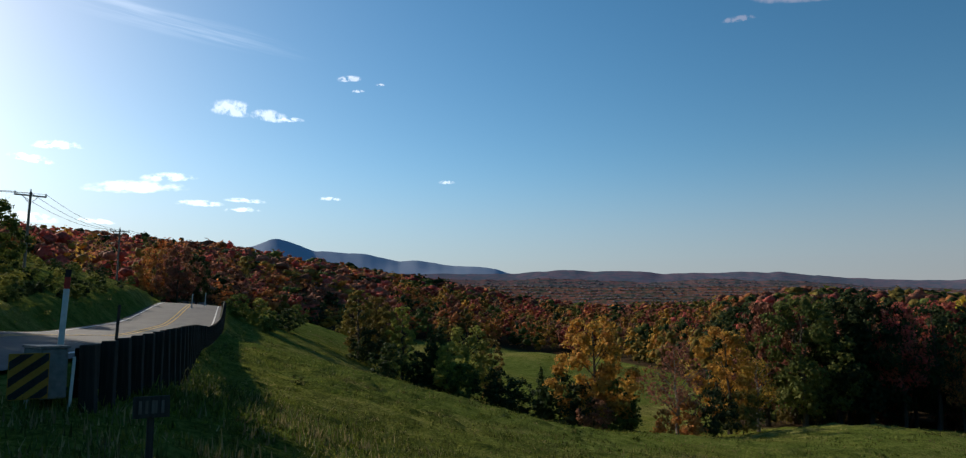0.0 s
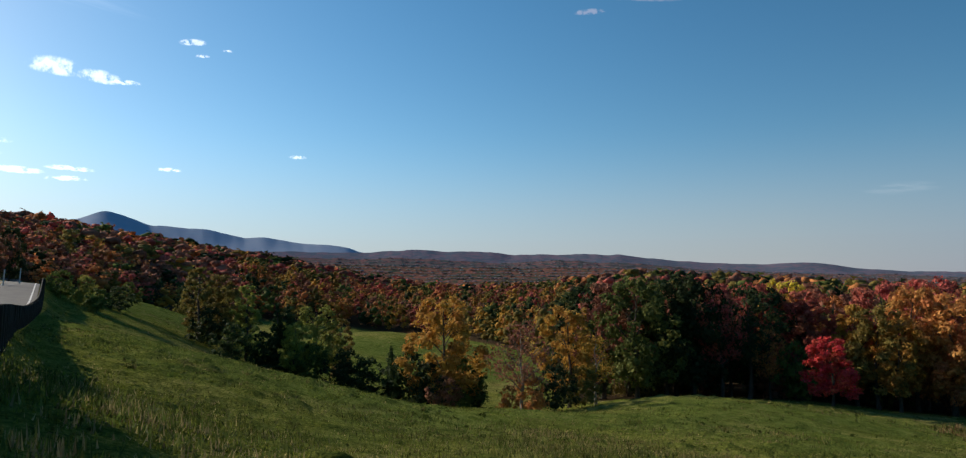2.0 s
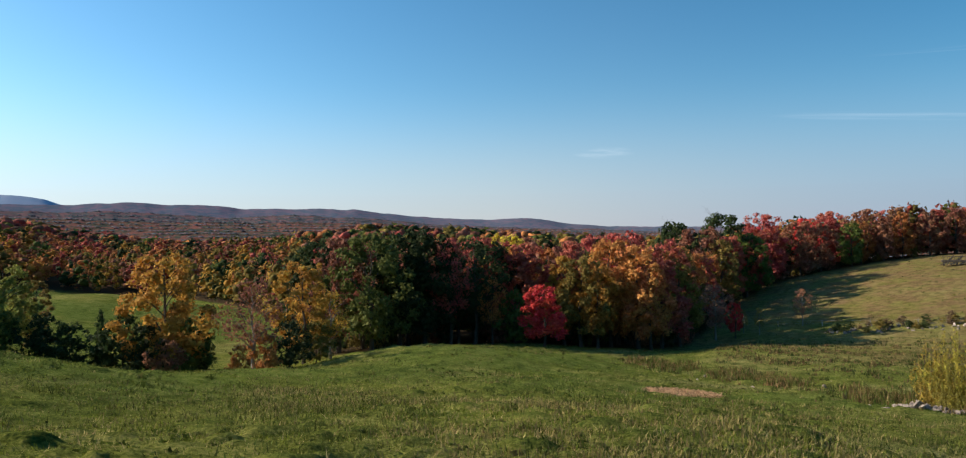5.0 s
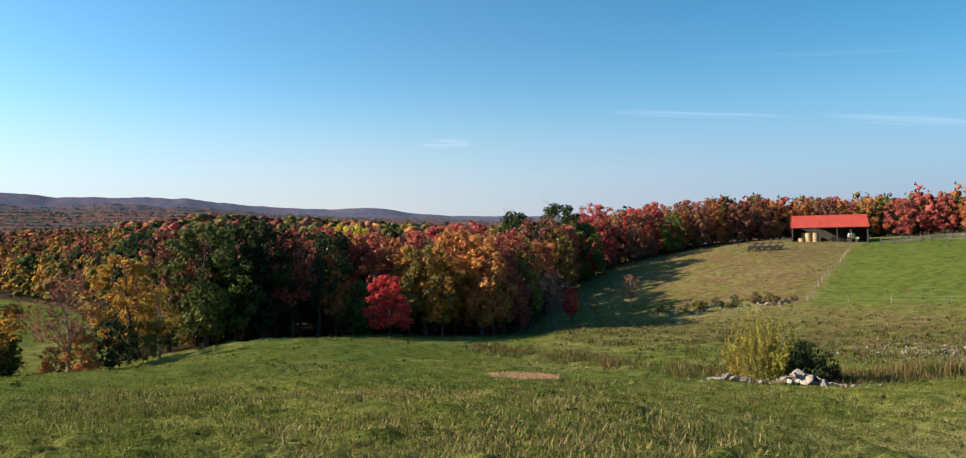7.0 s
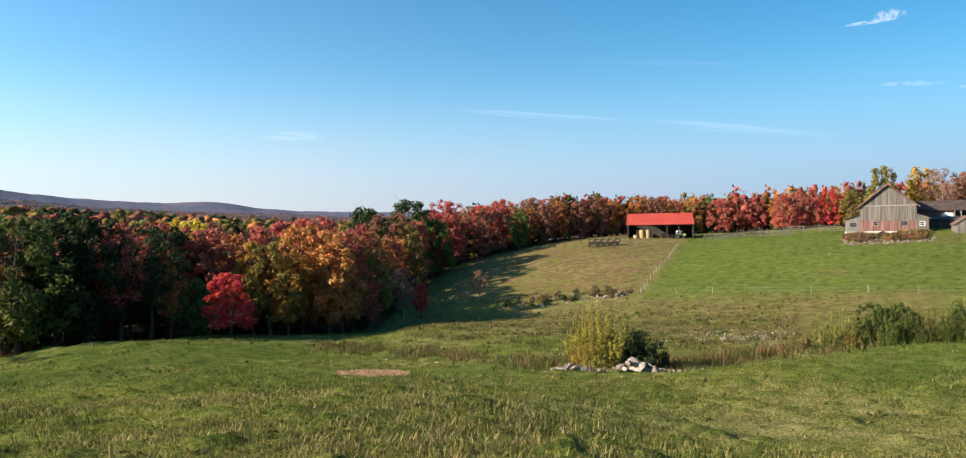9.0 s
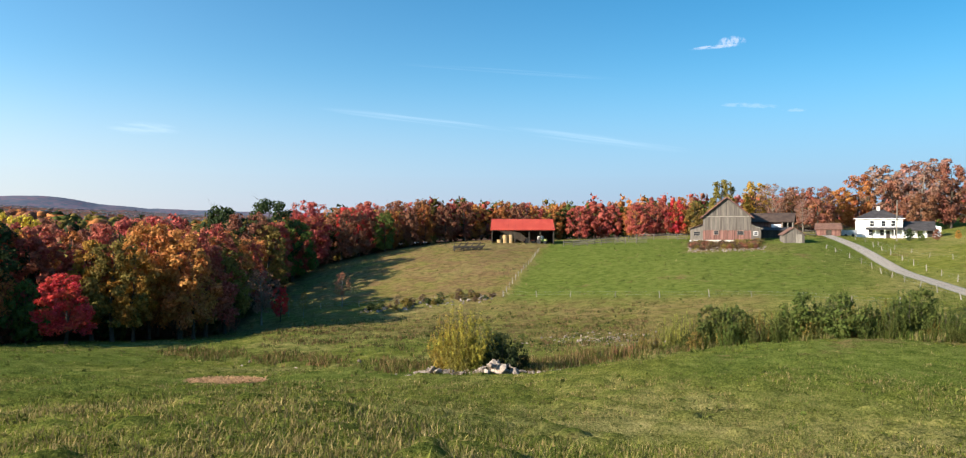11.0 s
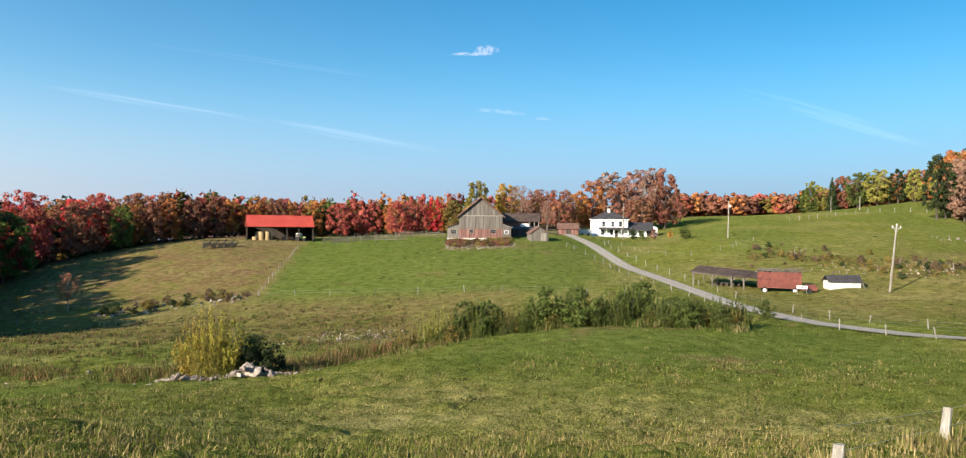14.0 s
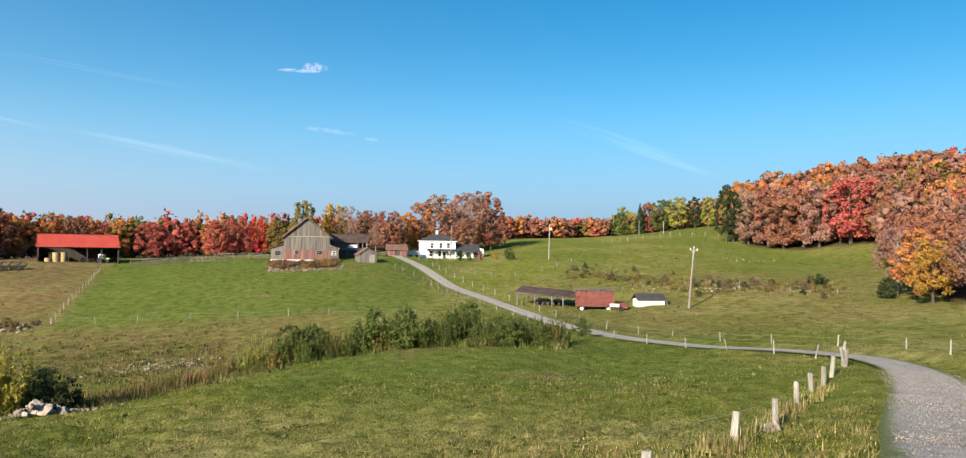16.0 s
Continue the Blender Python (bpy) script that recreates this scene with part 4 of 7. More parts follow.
# scrub on the stony hillside and below the barn
spots = []
for k in range(110):
    az = random.uniform(106, 125)
    spots.append((*bearing(az, float(np.interp(az, [108, 116, 125], [148, 130, 134])) + random.gauss(0, 5)), random.uniform(0.4, 1.4), random.choice((SCRUB, SCRUB, OLIVE, DEEP_GREEN)), 1.2))
scrub("low brown scrub among the hillside stones", spots)
scrub("dry brown scrub on the bank below the barn", [(*bearing(random.uniform(83.1, 88.1), random.uniform(155, 167.5)), random.uniform(0.5, 1.3), random.choice((SCRUB, SCRUB, RUST, OLIVE)), 1.4) for k in range(110)])
# shrubs on the bank
spots = []
for k in range(150):
    x, y = bearing(random.uniform(-34.5, -25.5), random.uniform(30, 105))
    if float(towards_path(np.array([x]), np.array([y]), HIGHWAY, HIGHWAY_Z)[0][0]) > 6.5:
        spots.append((x, y, random.uniform(0.6, 1.5), random.choice((GREEN, GREEN, DEEP_GREEN, LIME)), random.uniform(0.9, 1.4)))
scrub("low green shrubs covering the roadside bank", spots)
# the hedge along the far side of the meadow
for k in range(92):
    az = 82.6 + 23.2 * (k + random.uniform(-0.5, 0.5)) / 92
    r = 64.8 - 0.10 * (az - 83) + random.gauss(0, 1.3)
    tall = 3.9 * (0.9 + 0.12 * math.sin((az - 83) * 0.9)) * random.uniform(0.62, 1.15) * min(1, 0.55 + (az - 82.6) * 0.25) * (0.8 if az > 99 else 1)
    if 98.6 < az < 99.6:
        tall *= 0.55
    plant(random.choice(("wand", "wand", "wand", "wand", "bush")), *bearing(az, r), tall, random.choice((GREEN, GREEN, OLIVE, GREEN, GREEN)), random.uniform(0.7, 1.0), "green leafy shrub in the hedge beyond the meadow", "shrub", "hedge")
for az, r, h, col in ((80.5, 64, 2.4, OLIVE), (81.6, 66, 3.6, LIME), (82.5, 66, 3.8, LIME), (79.6, 63, 2.6, OLIVE), (78.6, 60, 1.6, RUST), (77.4, 57, 1.4, RUST), (76.3, 55, 1.4, GREEN)):
    plant("wand", *bearing(az, r), h, col, 0.7, WORDS[col] + " in the hedge beyond the meadow", "shrub", "hedge")


# ---- woods further off ----
def crown_template(seed, n, lobes, size):
    rng = np.random.RandomState(seed)
    c, r = crown_lobes(rng, lobes, 0.1, 0.98, 0.46, "broad")
    return foliage(c, r, n, size, rng, 0.7, 0.6 if n > 100 else 0.78, 1.15 if n > 100 else 1.05)


def woods(name, az0, az1, r0, r1, spacing, grow, palette, low, high, seed, n, lobes, label, beyond_edge=30.0, leaf=0.6, tone=1.0):
    rng = np.random.RandomState(seed)
    temps = [crown_template(seed * 10 + i, n, lobes, leaf / n ** 0.5) for i in range(6)]
    pts = []
    r = r0
    while r < r1:
        step = spacing + r * grow
        count = max(1, int(radians(az1 - az0) * r / step))
        a = np.radians(az0 + (az1 - az0) * (np.arange(count) + rng.uniform(0, 1, count)) / count)
        rr = r + rng.uniform(-0.5, 0.5, count) * step
        pts.append(np.stack([rr * np.sin(a), rr * np.cos(a), np.full(count, step)], -1))
        r += step * 0.9
    pts = np.vstack(pts)
    rr, aa = np.hypot(pts[:, 0], pts[:, 1]), np.degrees(np.arctan2(pts[:, 0], pts[:, 1]))
    pts = pts[rr > edge_of_woods(aa) + beyond_edge]
    z = ground(pts[:, 0], pts[:, 1])
    verts, faces, tints, total = [], [], [], 0
    cols = np.array([w[0] for w in palette])
    wts = np.array([w[1] for w in palette], float)
    cum = np.cumsum(wts) / wts.sum() * 1000
    patch = bushy(pts[:, 0] * 0.06, pts[:, 1] * 0.06, seed)
    for i, (x, y, step) in enumerate(pts):
        t, tf = temps[rng.randint(6)]
        faces.append(tf + total)
        total += len(t)
        h = rng.uniform(low, high)
        w = max(step * 1.35, h * 0.75) * rng.uniform(0.8, 1.15)
        a = rng.uniform(0, 6.28)
        ca, sa = math.cos(a), math.sin(a)
        v = np.stack([x + (t[:, 0] * ca - t[:, 1] * sa) * w, y + (t[:, 0] * sa + t[:, 1] * ca) * w, z[i] - 0.5 + t[:, 2] * h], -1)
        verts.append(v)
        k = int(np.clip(rng.normal(0.5 + 0.25 * patch[i], 0.3), 0, 0.999) * 1000)
        c = cols[int(np.searchsorted(cum, k, side="right"))] * rng.uniform(0.62, 1.1) * tone
        tints.append(np.tile(np.append(c, 1.0), (len(t), 1)))
    ob = link_mesh(name, np.vstack(verts), np.vstack(faces), WOODS, smooth_faces=True)
    att = ob.data.color_attributes.new("tint", "FLOAT_COLOR", "POINT")
    att.data.foreach_set("color", np.vstack(tints).ravel().astype(np.float32))
    return tagged(ob, label, "woods", kind="stuff")


FAR_MIX = [(DEEP_GREEN, 2.4), (GREEN, 1.6), (OLIVE, 1.6), (RUST, 3), (ORANGE, 1.4), (RED, 1.8)]
LEFT_MIX = [(DEEP_GREEN, 1.6), (GREEN, 0.8), (OLIVE, 2.0), (GOLD, 0.5), (RUST, 3.6), (ORANGE, 2.0), (RED, 1.5)]
VALLEY_MIX = [(DEEP_GREEN, 2.6), (GREEN, 1.8), (OLIVE, 2.0), (GOLD, 1.2), (RUST, 1.6), (ORANGE, 2.2), (RED, 0.8)]
woods("woodland", -42, -7, 120, 330, 5.4, 0.012, LEFT_MIX, 7, 11, 21, 110, 9, "autumn woods of red, orange and green covering the valley", beyond_edge=2, leaf=0.42, tone=1.35)
woods("woodland", -7, 19, 150, 420, 6.4, 0.009, VALLEY_MIX, 9, 14, 27, 140, 10, "green, gold and orange woods beyond the hollow", beyond_edge=2, leaf=0.42)
woods("woodland", -42, -7, 330, 700, 5.2, 0.013, LEFT_MIX, 7, 11, 31, 26, 5, "autumn woods of red and orange on the hillside", beyond_edge=2, leaf=0.36, tone=1.35)
woods("woodland", -42, -7, 700, 1100, 5.2, 0.018, LEFT_MIX, 7, 11, 34, 6, 3, "far autumn woods of red and orange covering the hill", beyond_edge=2, leaf=0.3, tone=1.35)
woods("woodland", -7, 19, 420, 1100, 5.2, 0.017, FAR_MIX, 8, 12, 33, 10, 4, "far autumn woods of red and green covering the valley", beyond_edge=2, leaf=0.32)
woods("woodland", 18, 56, 110, 300, 7.0, 0.013, FAR_MIX, 10, 14.5, 22, 80, 6, "mixed autumn woods stretching down the valley", leaf=0.42)
woods("woodland", 18, 56, 300, 1000, 5.8, 0.019, FAR_MIX, 10, 14.5, 32, 10, 4, "far mixed autumn woods stretching down the valley", leaf=0.32)
woods("woodland", 56, 100, 200, 280, 5.6, 0.008, [(RUST, 3), (RED, 3), (ORANGE, 1.5), (OLIVE, 1), (GREEN, 1)], 10.5, 14.5, 23, 110, 10, "red and orange maple woods behind the farm", beyond_edge=7, leaf=0.42)
woods("woodland", 100, 119, 330, 560, 4.6, 0.01, [(RUST, 4), (RED, 1), (ORANGE, 2), (OLIVE, 1.5), (DEEP_GREEN, 1)], 9, 13, 24, 60, 10, "rust-coloured woods on the far hill", beyond_edge=14, leaf=0.4)
HILL_MIX = [(RUST, 4), (ORANGE, 2.0), (RED, 1.2), (PALE, 5), (OLIVE, 0.8)]
woods("woodland", 119, 141, 150, 300, 6.4, 0.01, HILL_MIX, 11, 16, 25, 240, 20, "rust-coloured woods on the hill", beyond_edge=20, leaf=0.62)
woods("woodland", 119, 141, 300, 430, 6.4, 0.012, HILL_MIX, 14, 19, 26, 90, 12, "rust-coloured woods on top of the hill", beyond_edge=20, leaf=0.55)


# ---- the distance ----
def distant_crowns(p, n, veil, seed):
    """Single crowns on a far slope, haze blended into their tints."""
    rng = np.random.RandomState(seed)
    near = np.abs(np.degrees(np.arctan2(p[:, 0], p[:, 1])) - 12) < 34
    p = p[near & (p[:, 2] > -20)]
    at = p[rng.randint(len(p), size=n)] + np.column_stack([rng.normal(0, 14, (n, 2)), np.zeros(n)])
    size = rng.uniform(3.5, 7, n)
    tops = np.array([(1, 0, 0), (0, 1, 0), (-1, 0, 0), (0, -1, 0), (0, 0, 0.55)])
    verts = (at[:, None] + tops[None] * size[:, None, None] * rng.uniform(0.7, 1.2, (n, 5, 1))).reshape(-1, 3)
    k = np.arange(n)[:, None, None] * 5
    faces = (np.array([(0, 1, 4), (1, 2, 4), (2, 3, 4), (3, 0, 4)])[None] + k).reshape(-1, 3)
    ob = link_mesh("far_crowns", verts, faces, WOODS, smooth_faces=True)
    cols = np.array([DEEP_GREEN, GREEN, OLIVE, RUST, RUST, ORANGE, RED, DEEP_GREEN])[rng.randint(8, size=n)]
    # painted haze: every tint is drawn towards blue-grey by the veil share
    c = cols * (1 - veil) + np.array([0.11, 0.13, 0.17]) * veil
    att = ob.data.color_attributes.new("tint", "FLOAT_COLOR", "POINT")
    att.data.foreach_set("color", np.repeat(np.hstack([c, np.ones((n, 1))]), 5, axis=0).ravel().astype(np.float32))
    tagged(ob, "red and green treetops on the far slopes, blue-grey haze in their tint", "woods", kind="stuff")


def ridge(name, az, el, r, depth, mat, label, seed, rough, crowns=0, veil=0.0):
    """A far range of hills: a skyline by bearing, with slopes that come forward from it."""
    a = np.arange(az[0], az[-1], 0.2)
    e = np.interp(a, az, el)
    for _ in range(2):
        e = np.convolve(np.pad(e, 2, mode="edge"), [0.1, 0.2, 0.4, 0.2, 0.1], "valid")
    calm = EYE + r * np.tan(np.radians(e))
    for _ in range(60):
        calm = np.convolve(np.pad(calm, 2, mode="edge"), [0.1, 0.2, 0.4, 0.2, 0.1], "valid")
    rng = np.random.RandomState(seed)
    for k in range(11):
        f = 0.35 * 1.7 ** k
        e = e + rough * np.sin(a * f + rng.uniform(0, 6.28)) / (1.3 ** k)
    top = EYE + r * np.tan(np.radians(e))
    verts, n, steps = [], len(a), 12
    for j in range(steps + 1):
        q = j / steps
        rr = r - depth * q
        crest = top * (1 - min(1, q * 4)) + calm * min(1, q * 4)
        z = -25 + (crest + 25) * (1 - q) ** 1.1
        verts.append(np.stack([rr * np.sin(np.radians(a)), rr * np.cos(np.radians(a)), z], -1))
    idx = np.arange(n * (steps + 1)).reshape(steps + 1, n)
    faces = np.stack([idx[:-1, :-1], idx[:-1, 1:], idx[1:, 1:], idx[1:, :-1]], -1).reshape(-1, 4)[:, ::-1]
    p = np.vstack(verts)
    # spurs and hollows on the slopes
    lumps = bushy(p[:, 0] * 0.012, p[:, 1] * 0.012, seed) + 0.6 * bushy(p[:, 0] * 0.035, p[:, 1] * 0.035, seed + 1)
    p[:, 2] += lumps * r * 0.0011 * np.clip((p[:, 2] + 25) / 60, 0, 1)
    ob = link_mesh(name, p, faces, mat, smooth_faces=True)
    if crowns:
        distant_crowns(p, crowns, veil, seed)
    return tagged(ob, label, "hills", kind="structure")


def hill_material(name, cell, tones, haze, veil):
    """Woods seen from miles off: speckled crowns, the air's haze mixed into their colour."""
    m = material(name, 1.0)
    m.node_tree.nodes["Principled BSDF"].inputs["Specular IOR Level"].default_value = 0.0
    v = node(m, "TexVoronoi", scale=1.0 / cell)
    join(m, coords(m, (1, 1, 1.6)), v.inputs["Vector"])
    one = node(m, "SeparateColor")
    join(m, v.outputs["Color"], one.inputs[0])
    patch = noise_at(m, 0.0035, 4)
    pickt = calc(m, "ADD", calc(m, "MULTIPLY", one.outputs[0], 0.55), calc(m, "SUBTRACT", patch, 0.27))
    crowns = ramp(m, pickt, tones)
    # distance haze is painted: the veil colour is laid over the crowns
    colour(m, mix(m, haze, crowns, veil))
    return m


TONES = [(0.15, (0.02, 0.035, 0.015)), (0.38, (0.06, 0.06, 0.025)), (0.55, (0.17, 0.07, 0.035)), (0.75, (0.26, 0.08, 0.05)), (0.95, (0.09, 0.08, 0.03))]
# last two values: how much haze is painted on, and its colour
BLUE_HAZE_HILL = hill_material("far_hills_in_blue_haze", 40, TONES, 0.88, (0.36, 0.44, 0.56))
VIOLET_HAZE_HILL = hill_material("far_hills_in_violet_haze", 26, TONES, 0.66, (0.125, 0.155, 0.23))
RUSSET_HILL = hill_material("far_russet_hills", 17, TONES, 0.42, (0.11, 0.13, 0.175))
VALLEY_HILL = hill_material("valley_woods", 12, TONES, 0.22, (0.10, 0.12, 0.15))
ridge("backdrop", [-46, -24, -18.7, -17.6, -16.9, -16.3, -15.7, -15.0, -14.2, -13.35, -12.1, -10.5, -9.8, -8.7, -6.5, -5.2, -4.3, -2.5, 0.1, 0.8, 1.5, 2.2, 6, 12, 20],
      [4.6, 4.9, 5.25, 5.4, 5.8, 5.98, 5.95, 5.72, 5.45, 5.03, 5.07, 4.9, 4.96, 4.76, 4.25, 4.37, 4.24, 3.98, 3.81, 3.67, 3.39, 3.2, 2.7, 2.2, 1.5], 4850, 1500, BLUE_HAZE_HILL, "wooded mountain range on the horizon, painted in blue haze", 4, 0.008)
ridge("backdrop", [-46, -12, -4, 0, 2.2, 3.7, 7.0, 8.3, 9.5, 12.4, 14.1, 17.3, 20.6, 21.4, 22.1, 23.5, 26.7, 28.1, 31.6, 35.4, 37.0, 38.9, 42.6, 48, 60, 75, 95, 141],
      [2.6, 3.0, 3.3, 3.25, 3.24, 3.39, 3.49, 3.34, 3.38, 3.27, 3.01, 3.03, 3.03, 2.92, 3.03, 2.75, 2.4, 2.3, 2.03, 2.06, 1.9, 1.57, 1.33, 1.2, 1.0, 1.2, 1.4, 1.5], 4000, 1300, VIOLET_HAZE_HILL, "wooded hills on the horizon, painted in violet-grey haze", 5, 0.01)
ridge("backdrop", [-46, -12, -6, 0, 5, 9, 13, 17, 20, 24, 28, 33, 38, 44, 60, 141], [3.0, 3.2, 3.0, 2.75, 2.85, 2.7, 2.45, 2.55, 2.35, 2.2, 1.75, 1.55, 1.2, 0.95, 0.6, 0.4], 2900, 900, RUSSET_HILL, "russet wooded hills across the valley, haze in their colour", 9, 0.03, 7000, 0.85)
ridge("backdrop", [-46, -12, -4, 2, 6, 11, 15, 22, 30, 40, 50, 60, 141], [2.4, 2.5, 2.3, 2.25, 2.05, 2.15, 1.95, 1.9, 1.5, 0.9, 0.6, 0.4, 0.4], 2100, 800, VALLEY_HILL, "red and green woods on the far side of the valley, a little haze in their colour", 12, 0.04, 7000, 0.72)


# ---- building blocks ----
def bm_box(bm, x0, x1, y0, y1, z0, z1):
    vs = [bm.verts.new(p) for p in ((x0, y0, z0), (x1, y0, z0), (x1, y1, z0), (x0, y1, z0), (x0, y0, z1), (x1, y0, z1), (x1, y1, z1), (x0, y1, z1))]
    for f in ((3, 2, 1, 0), (4, 5, 6, 7), (0, 1, 5, 4), (1, 2, 6, 5), (2, 3, 7, 6), (3, 0, 4, 7)):
        bm.faces.new([vs[i] for i in f])
    return vs


def part(name, bm, mat, parent, label=""):
    me = bpy.data.meshes.new(name)
    bm.normal_update()
    bm.to_mesh(me)
    bm.free()
    me.materials.append(mat)
    ob = new(name, me)
    ob.parent = parent
    if label:
        ob["label"] = label
    return ob


def box(name, dims, mat, parent, label="", bevel=0.0):
    bm = bmesh.new()
    bm_box(bm, *dims)
    if bevel:
        bmesh.ops.bevel(bm, geom=bm.edges[:], offset=bevel, segments=1, affect="EDGES")
    return part(name, bm, mat, parent, label)


def prism(name, outline, y0, y1, mat, parent, label=""):
    """An outline in x and z drawn out along y."""
    bm = bmesh.new()
    a = [bm.verts.new((x, y0, z)) for x, z in outline]
    b = [bm.verts.new((x, y1, z)) for x, z in outline]
    n = len(outline)
    bm.faces.new(a)
    bm.faces.new(b[::-1])
    for i in range(n):
        bm.faces.new((a[i], b[i], b[(i + 1) % n], a[(i + 1) % n]))
    bmesh.ops.recalc_face_normals(bm, faces=bm.faces)
    return part(name, bm, mat, parent, label)


def beam(name, p0, p1, w, mat, parent, label="", sides=8, taper=1.0):
    v, f = tube(p0, p1, w, w * taper, sides)
    f = list(f) + [tuple(range(sides))]
    return link_mesh(name, v, f, mat, parent, label=label)


def slab(name, corners, thick, mat, parent, label=""):
    """A plate with four corners, of some thickness downwards."""
    bm = bmesh.new()
    top = [bm.verts.new(c) for c in corners]
    low = [bm.verts.new((c[0], c[1], c[2] - thick)) for c in corners]
    bm.faces.new(top)
    bm.faces.new(low[::-1])
    for i in range(4):
        bm.faces.new((top[i], low[i], low[(i + 1) % 4], top[(i + 1) % 4]))
    bmesh.ops.recalc_face_normals(bm, faces=bm.faces)
    return part(name, bm, mat, parent, label)


def disc(name, centre, axis, radius, width, mat, parent, label="", sides=20):
    a = np.array(axis, float) * width / 2
    c = np.array(centre, float)
    v, f = tube(c - a, c + a, radius, radius, sides)
    return link_mesh(name, v, list(f) + [tuple(range(sides))], mat, parent, label=label)


def stand(name, az, r, label, category, turn=0.0, group="", z=None):
    """An empty at a bearing and distance; its -y side faces the viewpoint, plus a turn."""
    x, y = bearing(az, r)
    ob = new(name)
    ob.matrix_basis = pose(x, y, gz(x, y) if z is None else z, 0, 0, -az + turn)
    return tagged(ob, label, category, group)


def window(parent, x, z, w, h, y, glass=GLASS, frame_mat=WHITE_PAINT, deep=0.06):
    """A sash window in a front wall: frame, sill, glass."""
    fr = bmesh.new()
    for d in ((x - w / 2 - 0.09, x - w / 2, z, z + h), (x + w / 2, x + w / 2 + 0.09, z, z + h), (x - w / 2 - 0.09, x + w / 2 + 0.09, z + h, z + h + 0.1), (x - w / 2, x + w / 2, z + h / 2 - 0.03, z + h / 2 + 0.03)):
        bm_box(fr, d[0], d[1], y - deep, y + 0.02, d[2], d[3])
    ob = part("window", fr, frame_mat, parent)
    box("pane", (x - w / 2, x + w / 2, y - deep * 0.4, y + 0.01, z, z + h), glass, ob)
    box("sill", (x - w / 2 - 0.14, x + w / 2 + 0.14, y - deep * 1.8, y + 0.01, z - 0.08, z), frame_mat, ob)
    return ob


# ---- grey barn ----
barn = stand("barn", 85.7, 172, "weathered grey wooden barn with faded red lower boards", "barn", -1, z=-2.0)
prism("wall", [(-5.15, 0.5), (5.15, 0.5), (5.15, 6.0), (0, 10.2), (-5.15, 6.0)], 0, 17, OLD_WOOD, barn)
box("foundation", (-5.3, 5.3, -0.12, 17.1, -0.8, 0.75), CEMENT, barn, "whitewashed stone foundation")
for k in range(-1, 2, 2):
    slab("roof", [(0, -0.5, 10.55), (k * 5.75, -0.5, 5.75), (k * 5.75, 17.5, 5.75), (0, 17.5, 10.55)], 0.16, BROWN_ROOF, barn)
    slab("trim", [(0, -0.6, 10.62), (k * 5.8, -0.6, 5.8), (k * 5.8, -0.45, 5.8), (0, -0.45, 10.62)], 0.28, RED_BOARD, barn)
rb = random.Random(3)
for k in range(40):
    x = -5.15 + 10.3 * (k + 0.5) / 40
    top = 10.2 - abs(x) * (4.2 / 5.15) - 0.12
    for z0, z1, mat, nm in ((0.75, 2.95 + rb.uniform(-0.1, 0.1), RED_BOARD, "plank"), (3.0, 6.05, OLD_WOOD, "plank"), (6.1, top, OLD_WOOD, "plank")):
        if z1 - z0 > 0.2:
            w = 0.118 + rb.uniform(-0.012, 0.006)
            box(nm, (x - w, x + w, -0.03 - rb.uniform(0.0, 0.035), 0.01, z0 + rb.uniform(0, 0.04), z1 - rb.uniform(0, 0.05)), mat, barn)
box("trim", (-5.2, 5.2, -0.1, 0.0, 5.98, 6.14), GREY_WOOD, barn)
for x, w in ((-2.3, 0.9), (2.9, 1.3)):
    window(barn, x, 2.0, w, 0.75, -0.09, GLASS, GREY_WOOD)
# the left lean-to
prism("annex", [(-8.0, -0.5), (-5.2, -0.5), (-5.2, 4.2), (-8.0, 3.3)], 0.3, 9, OLD_WOOD, barn, "small board lean-to")
slab("roof", [(-5.16, -0.1, 4.42), (-8.4, -0.1, 3.35), (-8.4, 9.3, 3.35), (-5.16, 9.3, 4.42)], 0.12, BROWN_ROOF, barn)
box("sill", (-8.1, -5.25, 0.18, 0.34, -0.6, 0.7), CEMENT, barn)
window(barn, -6.5, 1.7, 1.3, 0.9, 0.29, GLASS, GREY_WOOD)
# the right lean-to
prism("annex", [(5.2, -0.5), (7.2, -0.5), (7.2, 3.3), (5.2, 4.0)], -0.4, 8, OLD_WOOD, barn, "small board lean-to")
slab("roof", [(5.16, -0.7, 4.22), (7.55, -0.7, 3.35), (7.55, 8.3, 3.35), (5.16, 8.3, 4.22)], 0.12, GREY_WOOD, barn)
window(barn, 6.1, 1.9, 0.8, 0.7, -0.41, GLASS, WHITE_PAINT)

# ---- long wing behind the barn ----
wing = stand("barn_wing", 89.0, 190, "long low farm wing with brown sheet roof and red wall", "barn", -4, z=-1.2)
box("wall", (-5.5, 1.8, 0, 7, 0, 4.2), RED_BOARD, wing)
box("wall", (1.8, 4.2, 2.0, 7, 0, 4.2), DARK_WOOD, wing)
slab("roof", [(-6, -0.8, 4.2), (4.6, -0.8, 4.2), (4.6, 3.6, 6.4), (-6, 3.6, 6.4)], 0.15, OLD_SHEET, wing)
slab("roof", [(-6, 3.6, 6.4), (4.6, 3.6, 6.4), (4.6, 8, 4.2), (-6, 8, 4.2)], 0.15, DARK_ROOF, wing)
